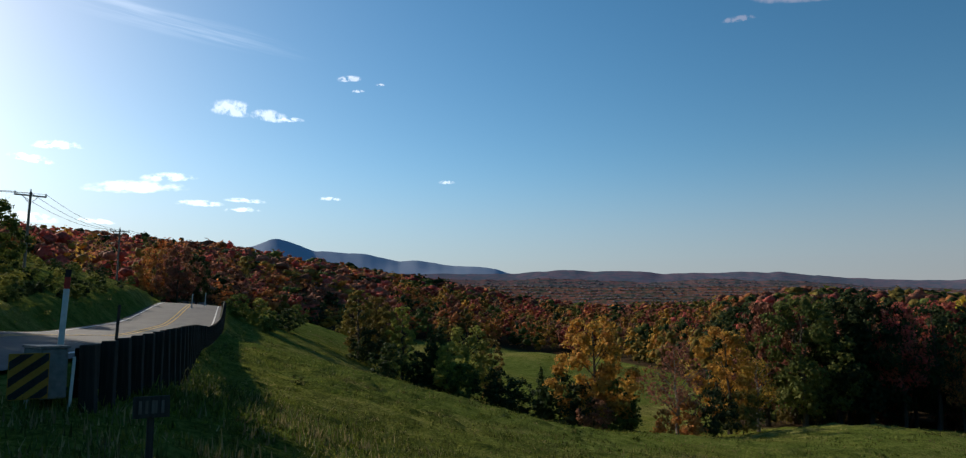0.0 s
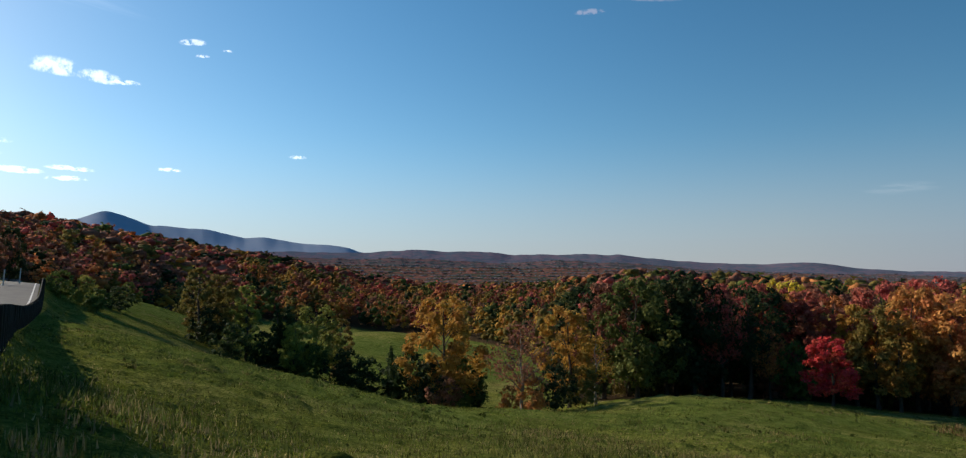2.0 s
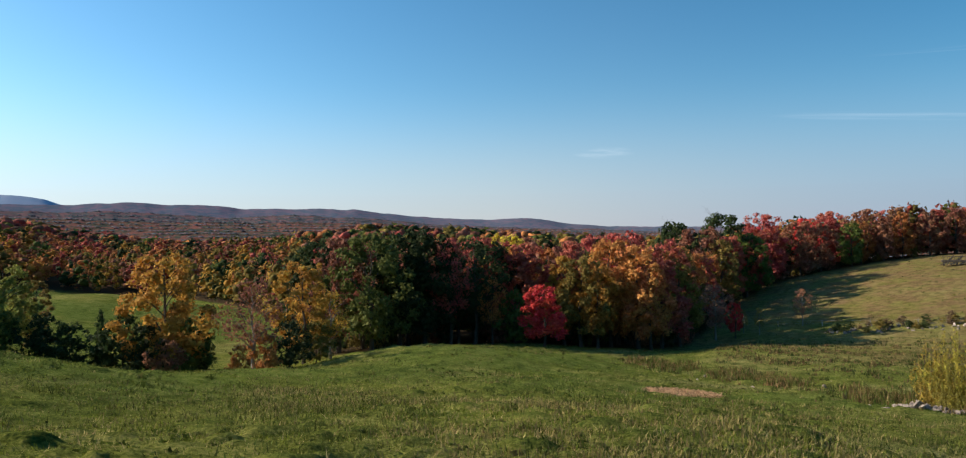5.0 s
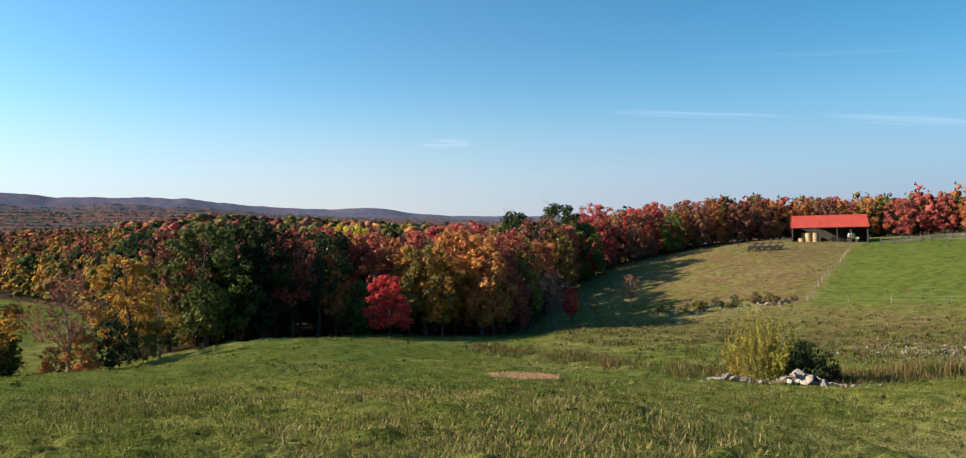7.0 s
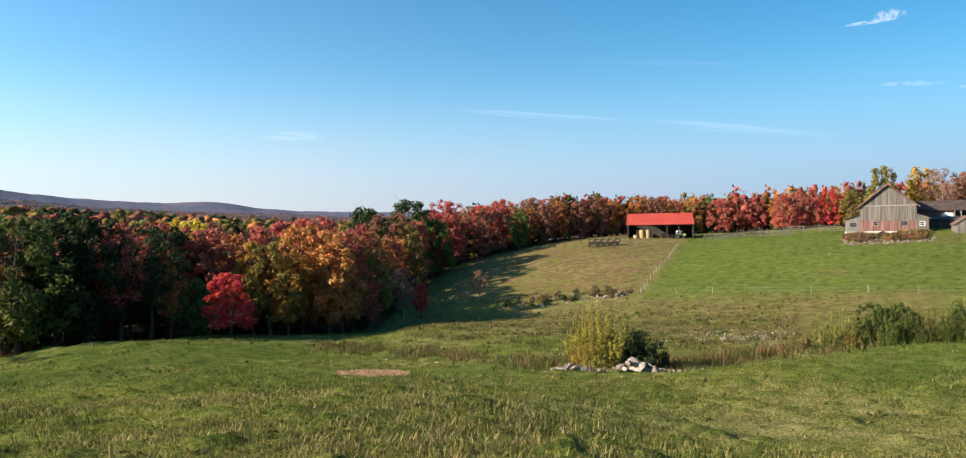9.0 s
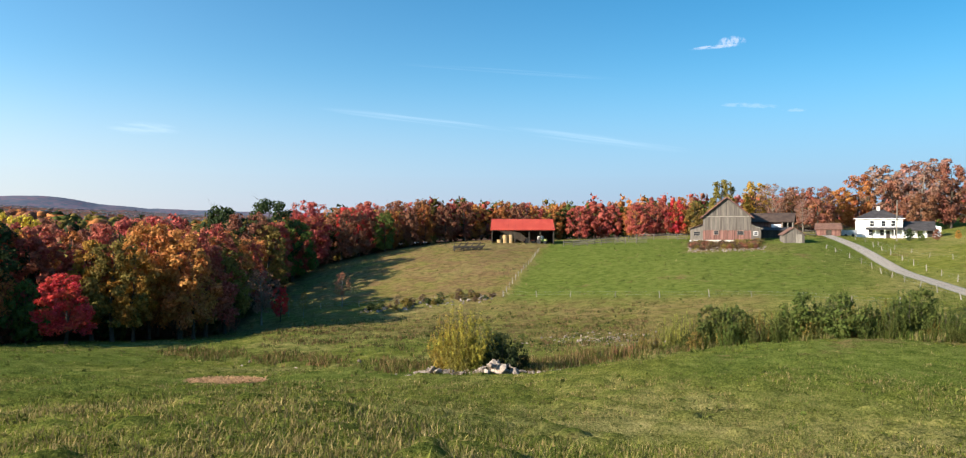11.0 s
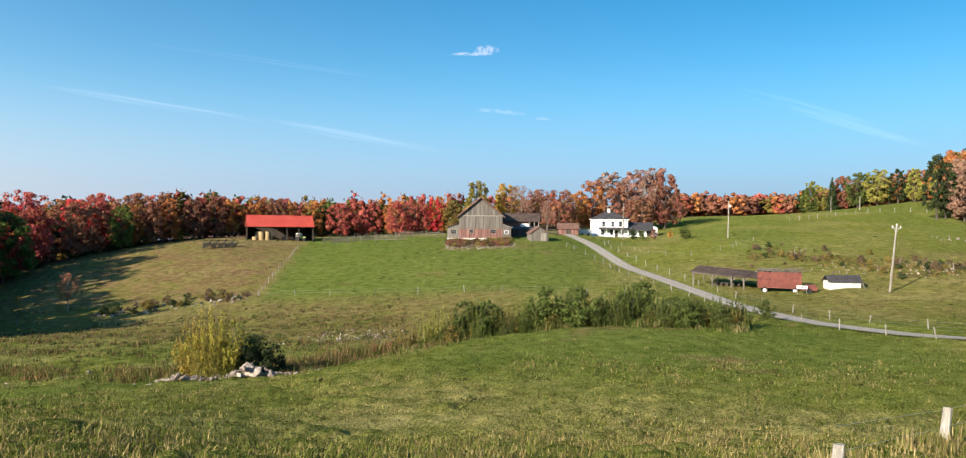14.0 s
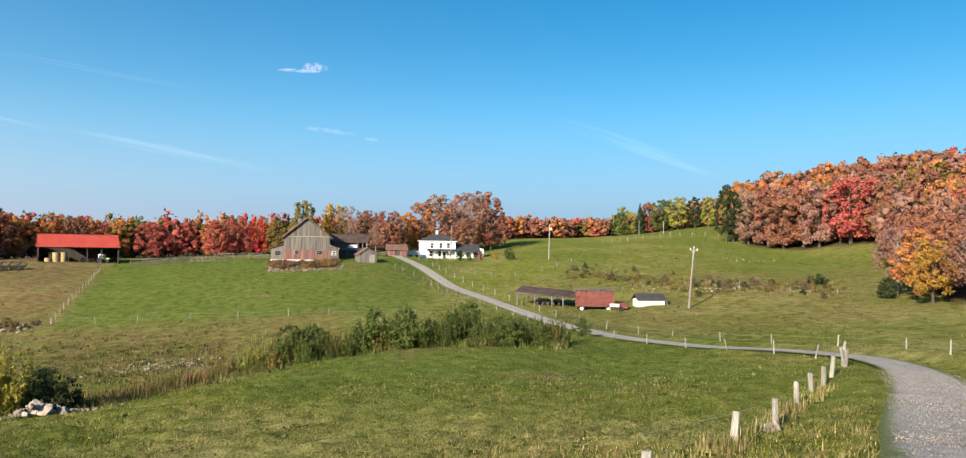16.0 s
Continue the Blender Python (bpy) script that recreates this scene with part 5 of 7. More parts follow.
box("door", (-3.2, -1.2, -0.06, 0.0, 0.5, 3.0), DARK_WOOD, wing)
box("board", (-0.6, 1.6, -0.07, 0.0, 1.8, 3.6), WHITE_PAINT, wing)
for x in (1.9, 3.1, 4.2):
    box("post", (x - 0.1, x + 0.1, -0.6, -0.4, 0, 4.1), GREY_WOOD, wing)
box("rail", (1.9, 4.2, -0.62, -0.4, 1.9, 2.15), GREY_WOOD, wing)
box("rail", (1.9, 4.2, -0.62, -0.4, 1.1, 1.3), GREY_WOOD, wing)
# no real shed: a dark block added where the barn's shadow falls
barn_shade = stand("farm_shed", 88.6, 180, "low dark shed shape standing in for the barn's shadow", "shed", -4, z=-1.7)
box("wall", (-1.6, 3.6, 0, 6, 0, 2.6), DARK_WOOD, barn_shade)
slab("roof", [(-1.9, -0.4, 2.7), (3.9, -0.4, 2.7), (3.9, 6.2, 3.3), (-1.9, 6.2, 3.3)], 0.12, DARK_ROOF, barn_shade)


def hut(name, az, r, w, d, eave, peak, wall_mat, roof_mat, label, turn=0.0, z=None):
    """A small gabled hut with the gable to the front, a door and a plank front."""
    ob = stand(name, az, r, label, "hut", turn, z=z)
    h = w / 2
    prism("wall", [(-h, -0.4), (h, -0.4), (h, eave), (0, peak), (-h, eave)], 0, d, wall_mat, ob)
    for k in (-1, 1):
        slab("roof", [(0, -0.25, peak + 0.14), (k * (h + 0.3), -0.25, eave - 0.1), (k * (h + 0.3), d + 0.25, eave - 0.1), (0, d + 0.25, peak + 0.14)], 0.1, roof_mat, ob)
    n = int(w / 0.28)
    for i in range(n):
        x = -h + w * (i + 0.5) / n
        top = peak - abs(x) * (peak - eave) / h - 0.05
        box("plank", (x - 0.125, x + 0.125, -0.035 - 0.02 * (i % 3), 0.005, 0.0, top), wall_mat, ob)
    box("door", (h * 0.2, h * 0.75, -0.11, -0.04, 0.0, 1.9), GREY_WOOD, ob)
    return ob


hut("hut", 90.35, 165, 4.1, 5, 1.9, 3.3, OLD_WOOD, BROWN_ROOF, "small weathered board hut with a gabled roof", 10, -1.75)
red_shed = stand("shed", 92.6, 195, "low red-brown wooden shed with a rusty roof", "shed", 3, z=-0.6)
box("wall", (-2.7, 2.7, 0, 4.5, -0.4, 1.9), RED_BOARD, red_shed)
for i in range(18):
    box("plank", (-2.7 + 0.3 * i, -2.43 + 0.3 * i, -0.04 - 0.02 * (i % 2), 0.0, 0, 1.9), RED_BOARD, red_shed)
slab("roof", [(-3.1, -0.4, 1.8), (3.1, -0.4, 1.8), (2.9, 2.3, 3.3), (-2.9, 2.3, 3.3)], 0.12, BROWN_ROOF, red_shed)
slab("roof", [(-2.9, 2.3, 3.3), (2.9, 2.3, 3.3), (3.1, 4.9, 1.8), (-3.1, 4.9, 1.8)], 0.12, BROWN_ROOF, red_shed)
box("door", (-0.5, 0.7, -0.1, -0.05, 0, 1.6), DARK_WOOD, red_shed)
trailer = stand("trailer", 93.95, 200, "small grey box trailer parked beside the house", "trailer", 4, z=-0.7)
box("body", (-1.7, 1.7, 0, 2, 0.35, 1.7), STEEL, trailer, bevel=0.05)
for x in (-0.8, 0.8):
    disc("wheel", (x, -0.05, 0.33), (0, 1, 0), 0.33, 0.2, BLACK, trailer)

# ---- white farmhouse ----
house = stand("house", 95.8, 204, "white two-storey farmhouse with a dark hipped roof", "house", 3, z=-1.35)
box("wall", (-5.05, 5.05, 0, 8.5, -0.3, 5.3), WHITE_PAINT, house)
roof = bmesh.new()
v = [roof.verts.new(p) for p in ((-5.5, -0.45, 5.25), (5.5, -0.45, 5.25), (5.5, 8.95, 5.25), (-5.5, 8.95, 5.25), (-1.0, 4.0, 7.45), (1.0, 4.0, 7.45))]
for f in ((0, 1, 5, 4), (1, 2, 5), (2, 3, 4, 5), (3, 0, 4), (3, 2, 1, 0)):
    roof.faces.new([v[i] for i in f])
part("roof", roof, DARK_ROOF, house)
box("trim", (-5.52, 5.52, -0.47, 8.97, 5.08, 5.245), WHITE_PAINT, house)
box("chimney", (-0.45, 0.3, 3.4, 4.2, 6.9, 8.3), CEMENT, house)
for x in (-1.6, 0.9, 3.0):
    window(house, x, 3.25, 0.85, 1.35, -0.005)
for x in (-1.9, 0.6, 3.2):
    window(house, x, 0.95, 0.9, 1.4, -0.005)
box("door", (1.45, 2.3, -0.06, 0.0, 0.1, 2.15), DARK_WOOD, house)
slab("porch_roof", [(-3.0, -1.9, 2.55), (5.0, -1.9, 2.55), (5.0, -0.02, 3.0), (-3.0, -0.02, 3.0)], 0.16, DARK_ROOF, house)
box("porch_floor", (-3.0, 5.0, -1.9, -0.01, -0.3, 0.12), GREY_WOOD, house)
for x in (-2.9, -0.9, 1.1, 3.1, 4.9):
    box("porch_post", (x - 0.07, x + 0.07, -1.85, -1.71, 0.12, 2.4), WHITE_PAINT, house)
ell = stand("house_wing", 98.3, 205, "low white house wing with a long dark roof", "house", 3, z=-1.15)
box("wall", (-3.9, 4.1, 0, 6, -0.3, 2.3), WHITE_PAINT, ell)
slab("roof", [(-4.0, -1.4, 2.1), (3.0, -1.4, 2.1), (3.0, 3.0, 4.3), (-4.0, 3.0, 4.3)], 0.15, DARK_ROOF, ell)
slab("roof", [(-4.0, 3.0, 4.3), (3.0, 3.0, 4.3), (3.0, 6.5, 2.2), (-4.0, 6.5, 2.2)], 0.15, DARK_ROOF, ell)
prism("gable", [(3.0, 2.3), (4.1, 2.3), (4.1, 2.9), (3.0, 3.2)], 0, 6, WHITE_PAINT, ell)
for x in (-3.8, -1.5, 0.8, 2.9):
    box("porch_post", (x - 0.07, x + 0.07, -1.3, -1.16, 0, 1.95), WHITE_PAINT, ell)
window(ell, -2.6, 0.7, 1.0, 1.2, -0.005)
window(ell, -0.4, 0.7, 0.9, 1.2, -0.005)
box("door", (1.2, 2.5, -0.06, 0.0, 0, 2.0), DARK_WOOD, ell)

# ---- open shed with the red roof ----
shed = stand("shed", 70.2, 184, "open timber shed with a bright red metal roof", "shed", 2, z=-2.75)
slab("roof", [(-8.2, -0.6, 3.75), (8.2, -0.6, 3.75), (8.0, 5.4, 6.5), (-8.0, 5.4, 6.5)], 0.14, RED_METAL, shed)
slab("roof", [(-8.0, 5.4, 6.5), (8.0, 5.4, 6.5), (8.0, 9.5, 4.4), (-8.0, 9.5, 4.4)], 0.14, RED_METAL, shed)
for i in range(27):
    x = -8.0 + i * 16 / 26
    slab("seam", [(x - 0.03, -0.6, 3.80), (x + 0.03, -0.6, 3.80), (x + 0.03, 5.4, 6.55), (x - 0.03, 5.4, 6.55)], 0.05, RED_METAL, shed)
box("wall", (-7.8, 7.8, 8.9, 9.05, -0.4, 4.6), DARK_WOOD, shed)
prism("wall", [(-7.9, -0.4), (-7.75, -0.4), (-7.75, 4.2), (-7.9, 4.2)], 0, 9, DARK_WOOD, shed)
prism("wall", [(7.75, -0.4), (7.9, -0.4), (7.9, 4.2), (7.75, 4.2)], 0, 9, DARK_WOOD, shed)
box("lintel", (-7.9, 7.9, -0.1, 0.12, 3.35, 3.6), DARK_WOOD, shed)
for x in (-7.8, -2.0, 1.6, 4.4, 7.8):
    box("post", (x - 0.13, x + 0.13, -0.12, 0.14, -0.4, 3.4), DARK_WOOD, shed)
bale_seed = random.Random(8)


def bale(x, y, z, upright=True):
    """A round straw bale in the shed, with a wound skin."""
    ob = new("straw_bale")
    ob.matrix_basis = shed.matrix_basis @ pose(x, y, z, 0, 0, bale_seed.uniform(0, 360))
    bm = bmesh.new()
    bmesh.ops.create_cone(bm, cap_ends=True, segments=20, radius1=0.68, radius2=0.68, depth=1.2, matrix=Matrix.Translation((0, 0, 0.6)))
    bmesh.ops.bevel(bm, geom=[e for e in bm.edges if abs(e.verts[0].co.z - e.verts[1].co.z) < 0.1], offset=0.09, segments=2, affect="EDGES")
    for vert in bm.verts:
        vert.co += Vector((bale_seed.uniform(-1, 1), bale_seed.uniform(-1, 1), 0)) * 0.03
    body = part("bale_body", bm, STRAW, ob)
    for h in (0.3, 0.9):
        ring = bmesh.new()
        bmesh.ops.create_cone(ring, cap_ends=False, segments=20, radius1=0.705, radius2=0.705, depth=0.05, matrix=Matrix.Translation((0, 0, h)))
        part("twine", ring, GREY_WOOD, ob)
    return tagged(ob, "round golden straw bale stacked in the open shed", "straw bale", "straw bales")


for x, y, n in ((-5.9, 0.6, 1), (-5.2, 2.2, 2), (-4.4, 0.7, 2), (-3.6, 2.2, 2), (-2.95, 0.8, 2)):
    for k in range(n):
        bale(x, y, 1.21 * k)


def machine(name, az, r, label, mat, length, height, turn, z, cab):
    """A small old tractor: body, bonnet, seat or cab, large and small wheels."""
    ob = stand(name, az, r, label, "tractor", turn, z=z)
    box("body", (-length * 0.5, length * 0.18, -0.4, 0.4, 0.6, height * 0.62), mat, ob, bevel=0.06)
    box("bonnet", (length * 0.1, length * 0.52, -0.32, 0.32, 0.75, height * 0.58), mat, ob, bevel=0.06)
    for y in (-0.62, 0.62):
        disc("wheel", (-length * 0.3, y, 0.62), (0, 1, 0), 0.62, 0.3, BLACK, ob)
        disc("wheel", (length * 0.38, y, 0.38), (0, 1, 0), 0.38, 0.2, BLACK, ob)
    if cab:
        box("cab", (-length * 0.48, length * 0.05, -0.55, 0.55, height * 0.6, height), PLASTIC_WHITE, ob, bevel=0.08)
        box("window", (-length * 0.42, 0.0, -0.57, 0.57, height * 0.68, height * 0.88), GLASS, ob)
    else:
        beam("steering_column", (0, 0, height * 0.6), (-0.2, 0, height * 0.85), 0.05, BLACK, ob)
        box("seat", (-length * 0.42, -length * 0.2, -0.25, 0.25, height * 0.62, height * 0.78), BLACK, ob, bevel=0.05)
    return ob


machine("tractor", 70.75, 186, "small worn red tractor under the shed roof", RED_PAINT, 2.6, 1.5, 10, -2.6, False)
machine("tractor", 71.75, 185, "pale green tractor with a white cab in the shed", mottled("pale_green_paint", (0.2, 0.28, 0.06), (0.42, 0.46, 0.18), 2.0, 0.6), 2.4, 1.9, -20, -2.6, True)

# ---- open shelter, hay wagon, white crate ----
shelter = stand("shelter", 104.4, 114, "open pole shelter with a sagging dark roof", "shelter", -14, z=-7.1)
slab("roof", [(-4.9, -0.8, 2.2), (3.2, -1.2, 1.75), (3.4, 2.6, 2.45), (-4.4, 2.2, 3.0)], 0.12, OLD_SHEET, shelter)
slab("roof", [(-4.4, 2.2, 3.0), (3.4, 2.6, 2.45), (6.2, 4.6, 1.7), (-4.6, 5.8, 2.0)], 0.10, OLD_SHEET, shelter)
slab("roof", [(3.2, -1.2, 1.75), (6.2, 0.2, 1.4), (6.2, 4.6, 1.7), (3.4, 2.6, 2.45)], 0.10, OLD_SHEET, shelter)
for x, y in ((-4.5, -0.5), (-1.6, -0.7), (1.2, -0.8), (3.0, -0.9), (5.8, 0.4), (-4.4, 4.8), (0, 4.8), (4.0, 4.4)):
    beam("post", (x, y, -0.5), (x, y, 1.92 - 0.055 * x - (0.1 if x > 5 else 0)), 0.12, RAIL_WOOD, shelter)
for x in (-1.6, 1.2, 3.0):
    for k in (-0.8, 0.8):
        beam("brace", (x, -0.75, 1.0), (x + k, -0.75, 1.75 - 0.05 * x), 0.07, RAIL_WOOD, shelter)
beam("beam", (-4.7, -0.75, 2.0), (3.3, -0.9, 1.58), 0.1, RAIL_WOOD, shelter)
for k in range(5):
    log = new("firewood_log")
    log.matrix_basis = shelter.matrix_basis @ pose(-1.2 + k * 0.75, 1.5, 0.1 + 0.0 * k, 0, 0, 10 * k)
    beam("log", (-0.4, -0.5, 0.25), (0.5, 0.6, 0.3), 0.25, DARK_WOOD, log)
    tagged(log, "cut dark log lying under the shelter", "log", "logs under the shelter")

wagon = stand("hay_wagon", 108.4, 112, "old red slatted wagon heaped with cut branches", "wagon", 4, z=-7.6)
box("bed", (-3.2, 2.6, 0, 2.3, 0.75, 0.95), RED_PAINT, wagon)
for x in (-3.1, -1.3, 0.5, 2.5):
    for y in (0.0, 2.2):
        box("stake", (x - 0.06, x + 0.06, y - 0.05, y + 0.07, 0.9, 3.05), RED_PAINT, wagon)
for k in range(8):
    z = 1.0 + k * 0.26
    box("slat", (-3.2, 2.6, -0.08, -0.02, z, z + 0.2), RED_PAINT, wagon)
    box("slat", (-3.2, 2.6, 2.27, 2.32, z, z + 0.2), RED_PAINT, wagon)
    box("slat", (-3.24, -3.18, 0, 2.3, z, z + 0.2), RED_PAINT, wagon)
stick = random.Random(4)
for k in range(46):
    x, y, z = stick.uniform(-3.0, 2.2), stick.uniform(0.1, 2.2), 3.05 + stick.uniform(0, 0.5)
    a, l = stick.uniform(-0.5, 0.5), stick.uniform(0.5, 1.1)
    beam("branch", (x - l * math.cos(a), y - l * math.sin(a), z), (x + l * math.cos(a), y + l * math.sin(a), z + stick.uniform(-0.2, 0.35)), 0.035, RAIL_WOOD, wagon, sides=5, taper=0.5)
for k in range(9):
    x = -3.0 + 0.75 * k
    beam("pole", (x - 0.5, -0.3, 3.1 + 0.03 * (k % 3)), (x + 0.7, 2.4, 3.25 + 0.12 * ((k * 5) % 4)), 0.05, GREY_WOOD, wagon)
for x in (-2.3, 1.7):
    for y in (0.1, 2.2):
        wheel = disc("wheel", (x, y - 0.1, 0.42), (0, 1, 0), 0.42, 0.22, BLACK, wagon)
        disc("hub", (x, y - 0.23, 0.42), (0, 1, 0), 0.26, 0.06, PLASTIC_WHITE, wheel, "white wheel hub")
beam("drawbar", (2.6, 1.1, 0.7), (4.3, 0.9, 0.35), 0.07, RED_PAINT, wagon)
sign = stand("notice_board", 109.75, 109, "white notice board with an unreadable dark line of writing", "sign", 0)
box("board", (-0.7, 0.7, -0.03, 0.03, 0.75, 1.2), PLASTIC_WHITE, sign)
for x0, x1 in ((-0.5, -0.2), (-0.1, 0.2), (0.3, 0.5)):
    box("writing", (x0, x1, -0.038, -0.03, 0.9, 1.05), BLACK, sign, "dark bar of writing")
for x in (-0.6, 0.6):
    beam("leg", (x, 0.05, -0.3), (x, 0.05, 1.1), 0.04, GREY_WOOD, sign)
spreader = stand("farm_cart", 110.2, 110, "small worn red farm cart", "cart", 12)
box("tub", (-1.1, 1.0, -0.5, 0.6, 0.35, 0.85), RED_PAINT, spreader, bevel=0.05)
box("hopper", (-0.4, 0.9, -0.45, 0.55, 0.85, 1.15), RED_PAINT, spreader, bevel=0.05)
for y in (-0.6, 0.7):
    disc("wheel", (0, y, 0.33), (0, 1, 0), 0.33, 0.18, BLACK, spreader)

crate = stand("calf_hutch", 112.65, 112, "low white board hutch with a dark sagging roof", "hutch", 22, z=-6.6)
box("wall", (-2.3, 1.9, 0, 2.3, -0.1, 1.1), CEMENT, crate)
prism("gable", [(0, 1.1), (2.3, 1.1), (1.15, 1.85)], 1.78, 1.9, CEMENT, crate).matrix_basis = pose(0, 0, 0, 0, 0, 90) @ Matrix.Diagonal((1, -1, 1, 1))
for k in range(14):
    x = -2.3 + 4.2 * (k + 0.5) / 14
    box("board", (x - 0.135, x + 0.135, -0.03 - 0.015 * (k % 2), 0.0, -0.05, 1.08 - 0.03 * (k % 3)), CEMENT, crate)
slab("roof", [(-2.5, -0.2, 1.02), (2.15, -0.2, 1.02), (2.15, 1.15, 1.95), (-2.5, 1.15, 1.9)], 0.09, DARK_ROOF, crate)
slab("roof", [(-2.5, 1.15, 1.9), (2.15, 1.15, 1.95), (2.15, 2.5, 1.02), (-2.5, 2.5, 1.02)], 0.09, DARK_ROOF, crate)
beam("prop", (2.2, -1.0, -0.3), (2.0, -0.1, 1.0), 0.04, GREY_WOOD, crate)
feeder = stand("hay_feeder", 65.9, 168, "dark timber hay feeder on the brown pasture", "feeder", 8)
box("trough", (-3.6, 3.4, -0.7, 0.7, 0.5, 0.95), DARK_WOOD, feeder, bevel=0.05)
for x in (-3.3, -1.1, 1.1, 3.1):
    beam("leg", (x, -0.6, -0.2), (x, -0.5, 1.0), 0.09, DARK_WOOD, feeder)
    beam("leg", (x, 0.6, -0.2), (x, 0.5, 1.0), 0.09, DARK_WOOD, feeder)
for k in range(12):
    beam("rail", (-3.4 + k * 0.6, -0.65, 0.95), (-3.2 + k * 0.6, 0.0, 1.6), 0.04, DARK_WOOD, feeder)
for k in range(14):
    beam("branch", (-3.8 + 0.5 * k, -0.9 + 0.1 * (k % 3), 0.1), (-2.6 + 0.5 * k, 0.6 - 0.2 * (k % 4), 0.7 + 0.55 * (k % 3)), 0.12, DARK_WOOD, feeder)
beam("ridge_pole", (-3.6, 0, 1.6), (3.6, 0, 1.6), 0.07, DARK_WOOD, feeder)


# ---- poles and wires ----
def utility_pole(az, r, height, arm, label, lean=0.0, z=None, mat=GREY_WOOD, box_on=False, arm_turn=0.0):
    ob = stand("utility_pole", az, r, label, "utility pole", 0, "utility poles", z)
    ob.matrix_basis = ob.matrix_basis @ pose(0, 0, 0, 0, lean, 0)
    beam("pole", (0, 0, -0.8), (0, 0, height), 0.15, mat, ob, taper=0.7)
    if arm:
        c, s = math.cos(radians(arm_turn)) * arm / 2, math.sin(radians(arm_turn)) * arm / 2
        cross = beam("crossarm", (-c, -s, height - 0.35), (c, s, height - 0.35), 0.075, mat, ob)
        for k in (-0.95, 0.0, 0.95):
            beam("insulator", (c * k, s * k, height - 0.3), (c * k, s * k, height - (0.05 if k else -0.25)), 0.06, PLASTIC_WHITE, cross)
        for k in (-0.5, 0.5):
            beam("brace", (c * k, s * k, height - 0.4), (0, 0, height - 1.1), 0.03, STEEL, ob)
    if box_on:
        box("transformer", (0.08, 0.48, -0.25, 0.15, height - 1.35, height - 0.85), PLASTIC_WHITE, ob, "white pole-mounted box")
    return ob


def wire(points, sag, radius=0.012, thick_label="thin dark overhead wire"):
    """Wires hung from point to point."""
    cu = bpy.data.curves.new("overhead_wire", "CURVE")
    cu.dimensions, cu.bevel_depth, cu.bevel_resolution = "3D", radius, 1
    for a, b in zip(points, points[1:]):
        sp = cu.splines.new("POLY")
        sp.points.add(16)
        for i in range(17):
            t = i / 16
            p = Vector(a).lerp(Vector(b), t)
            p.z -= sag * 4 * t * (1 - t)
            sp.points[i].co = (*p, 1)
    cu.materials.append(BLACK)
    return tagged(new("overhead_wire", cu), thick_label, "wire", "overhead wires")


pole_a = utility_pole(-32.5, 78, 7.5, 2.6, "weathered utility pole with a crossarm beside the road", 1.2, arm_turn=8)
pole_b = utility_pole(-26.9, 118, 8.0, 2.6, "weathered utility pole with a crossarm further up the road", 0.5, arm_turn=8)
for k in (-1.2, 0.0, 1.2):
    ends = []
    for p, h in ((pole_a, 7.4), (pole_b, 7.9)):
        q = p.matrix_basis @ Vector((k, 0.15 * k, h))
        ends.append(q)
    wire([(ends[0].x - 34, ends[0].y - 34, ends[0].z + 1.5), ends[0], ends[1], (ends[1].x + 4, ends[1].y + 60, ends[1].z + 1.0)], 0.9, 0.018)
low_a, low_b = pole_a.matrix_basis @ Vector((0, 0, 4.1)), pole_b.matrix_basis @ Vector((0, 0, 3.6))
wire([(low_a.x - 34, low_a.y - 34, low_a.z + 1.0), low_a, low_b], 1.0, 0.03, "sagging pale telephone cable")
utility_pole(104.6, 170, 8.2, 0, "pale utility pole with a white box near the top", 1.0, box_on=True)
utility_pole(115.3, 112, 9.0, 1.0, "pale leaning utility pole on the hillside", 4.6)
utility_pole(96.85, 192, 9.6, 0, "slim grey wooden pole beside the house", 0.5)
utility_pole(111.57, 262, 5.2, 0, "short grey post on the hill crest", 0)
utility_pole(113.4, 262, 4.4, 0, "short grey post on the hill crest", 0)


# ---- fences ----
post_seed = random.Random(5)
POSTS = []
for k in range(5):
    rng = np.random.RandomState(40 + k)
    v, f = tube((0, 0, -0.35), (rng.uniform(-0.05, 0.05), rng.uniform(-0.05, 0.05), 1.2), 0.075, 0.06, 7)
    v = v + rng.normal(size=v.shape) * 0.008
    me = bpy.data.meshes.new("fence_post")
    me.from_pydata([tuple(q) for q in v], [], [tuple(q) for q in f])
    me.materials.append(GREY_WOOD)
    POSTS.append(me)


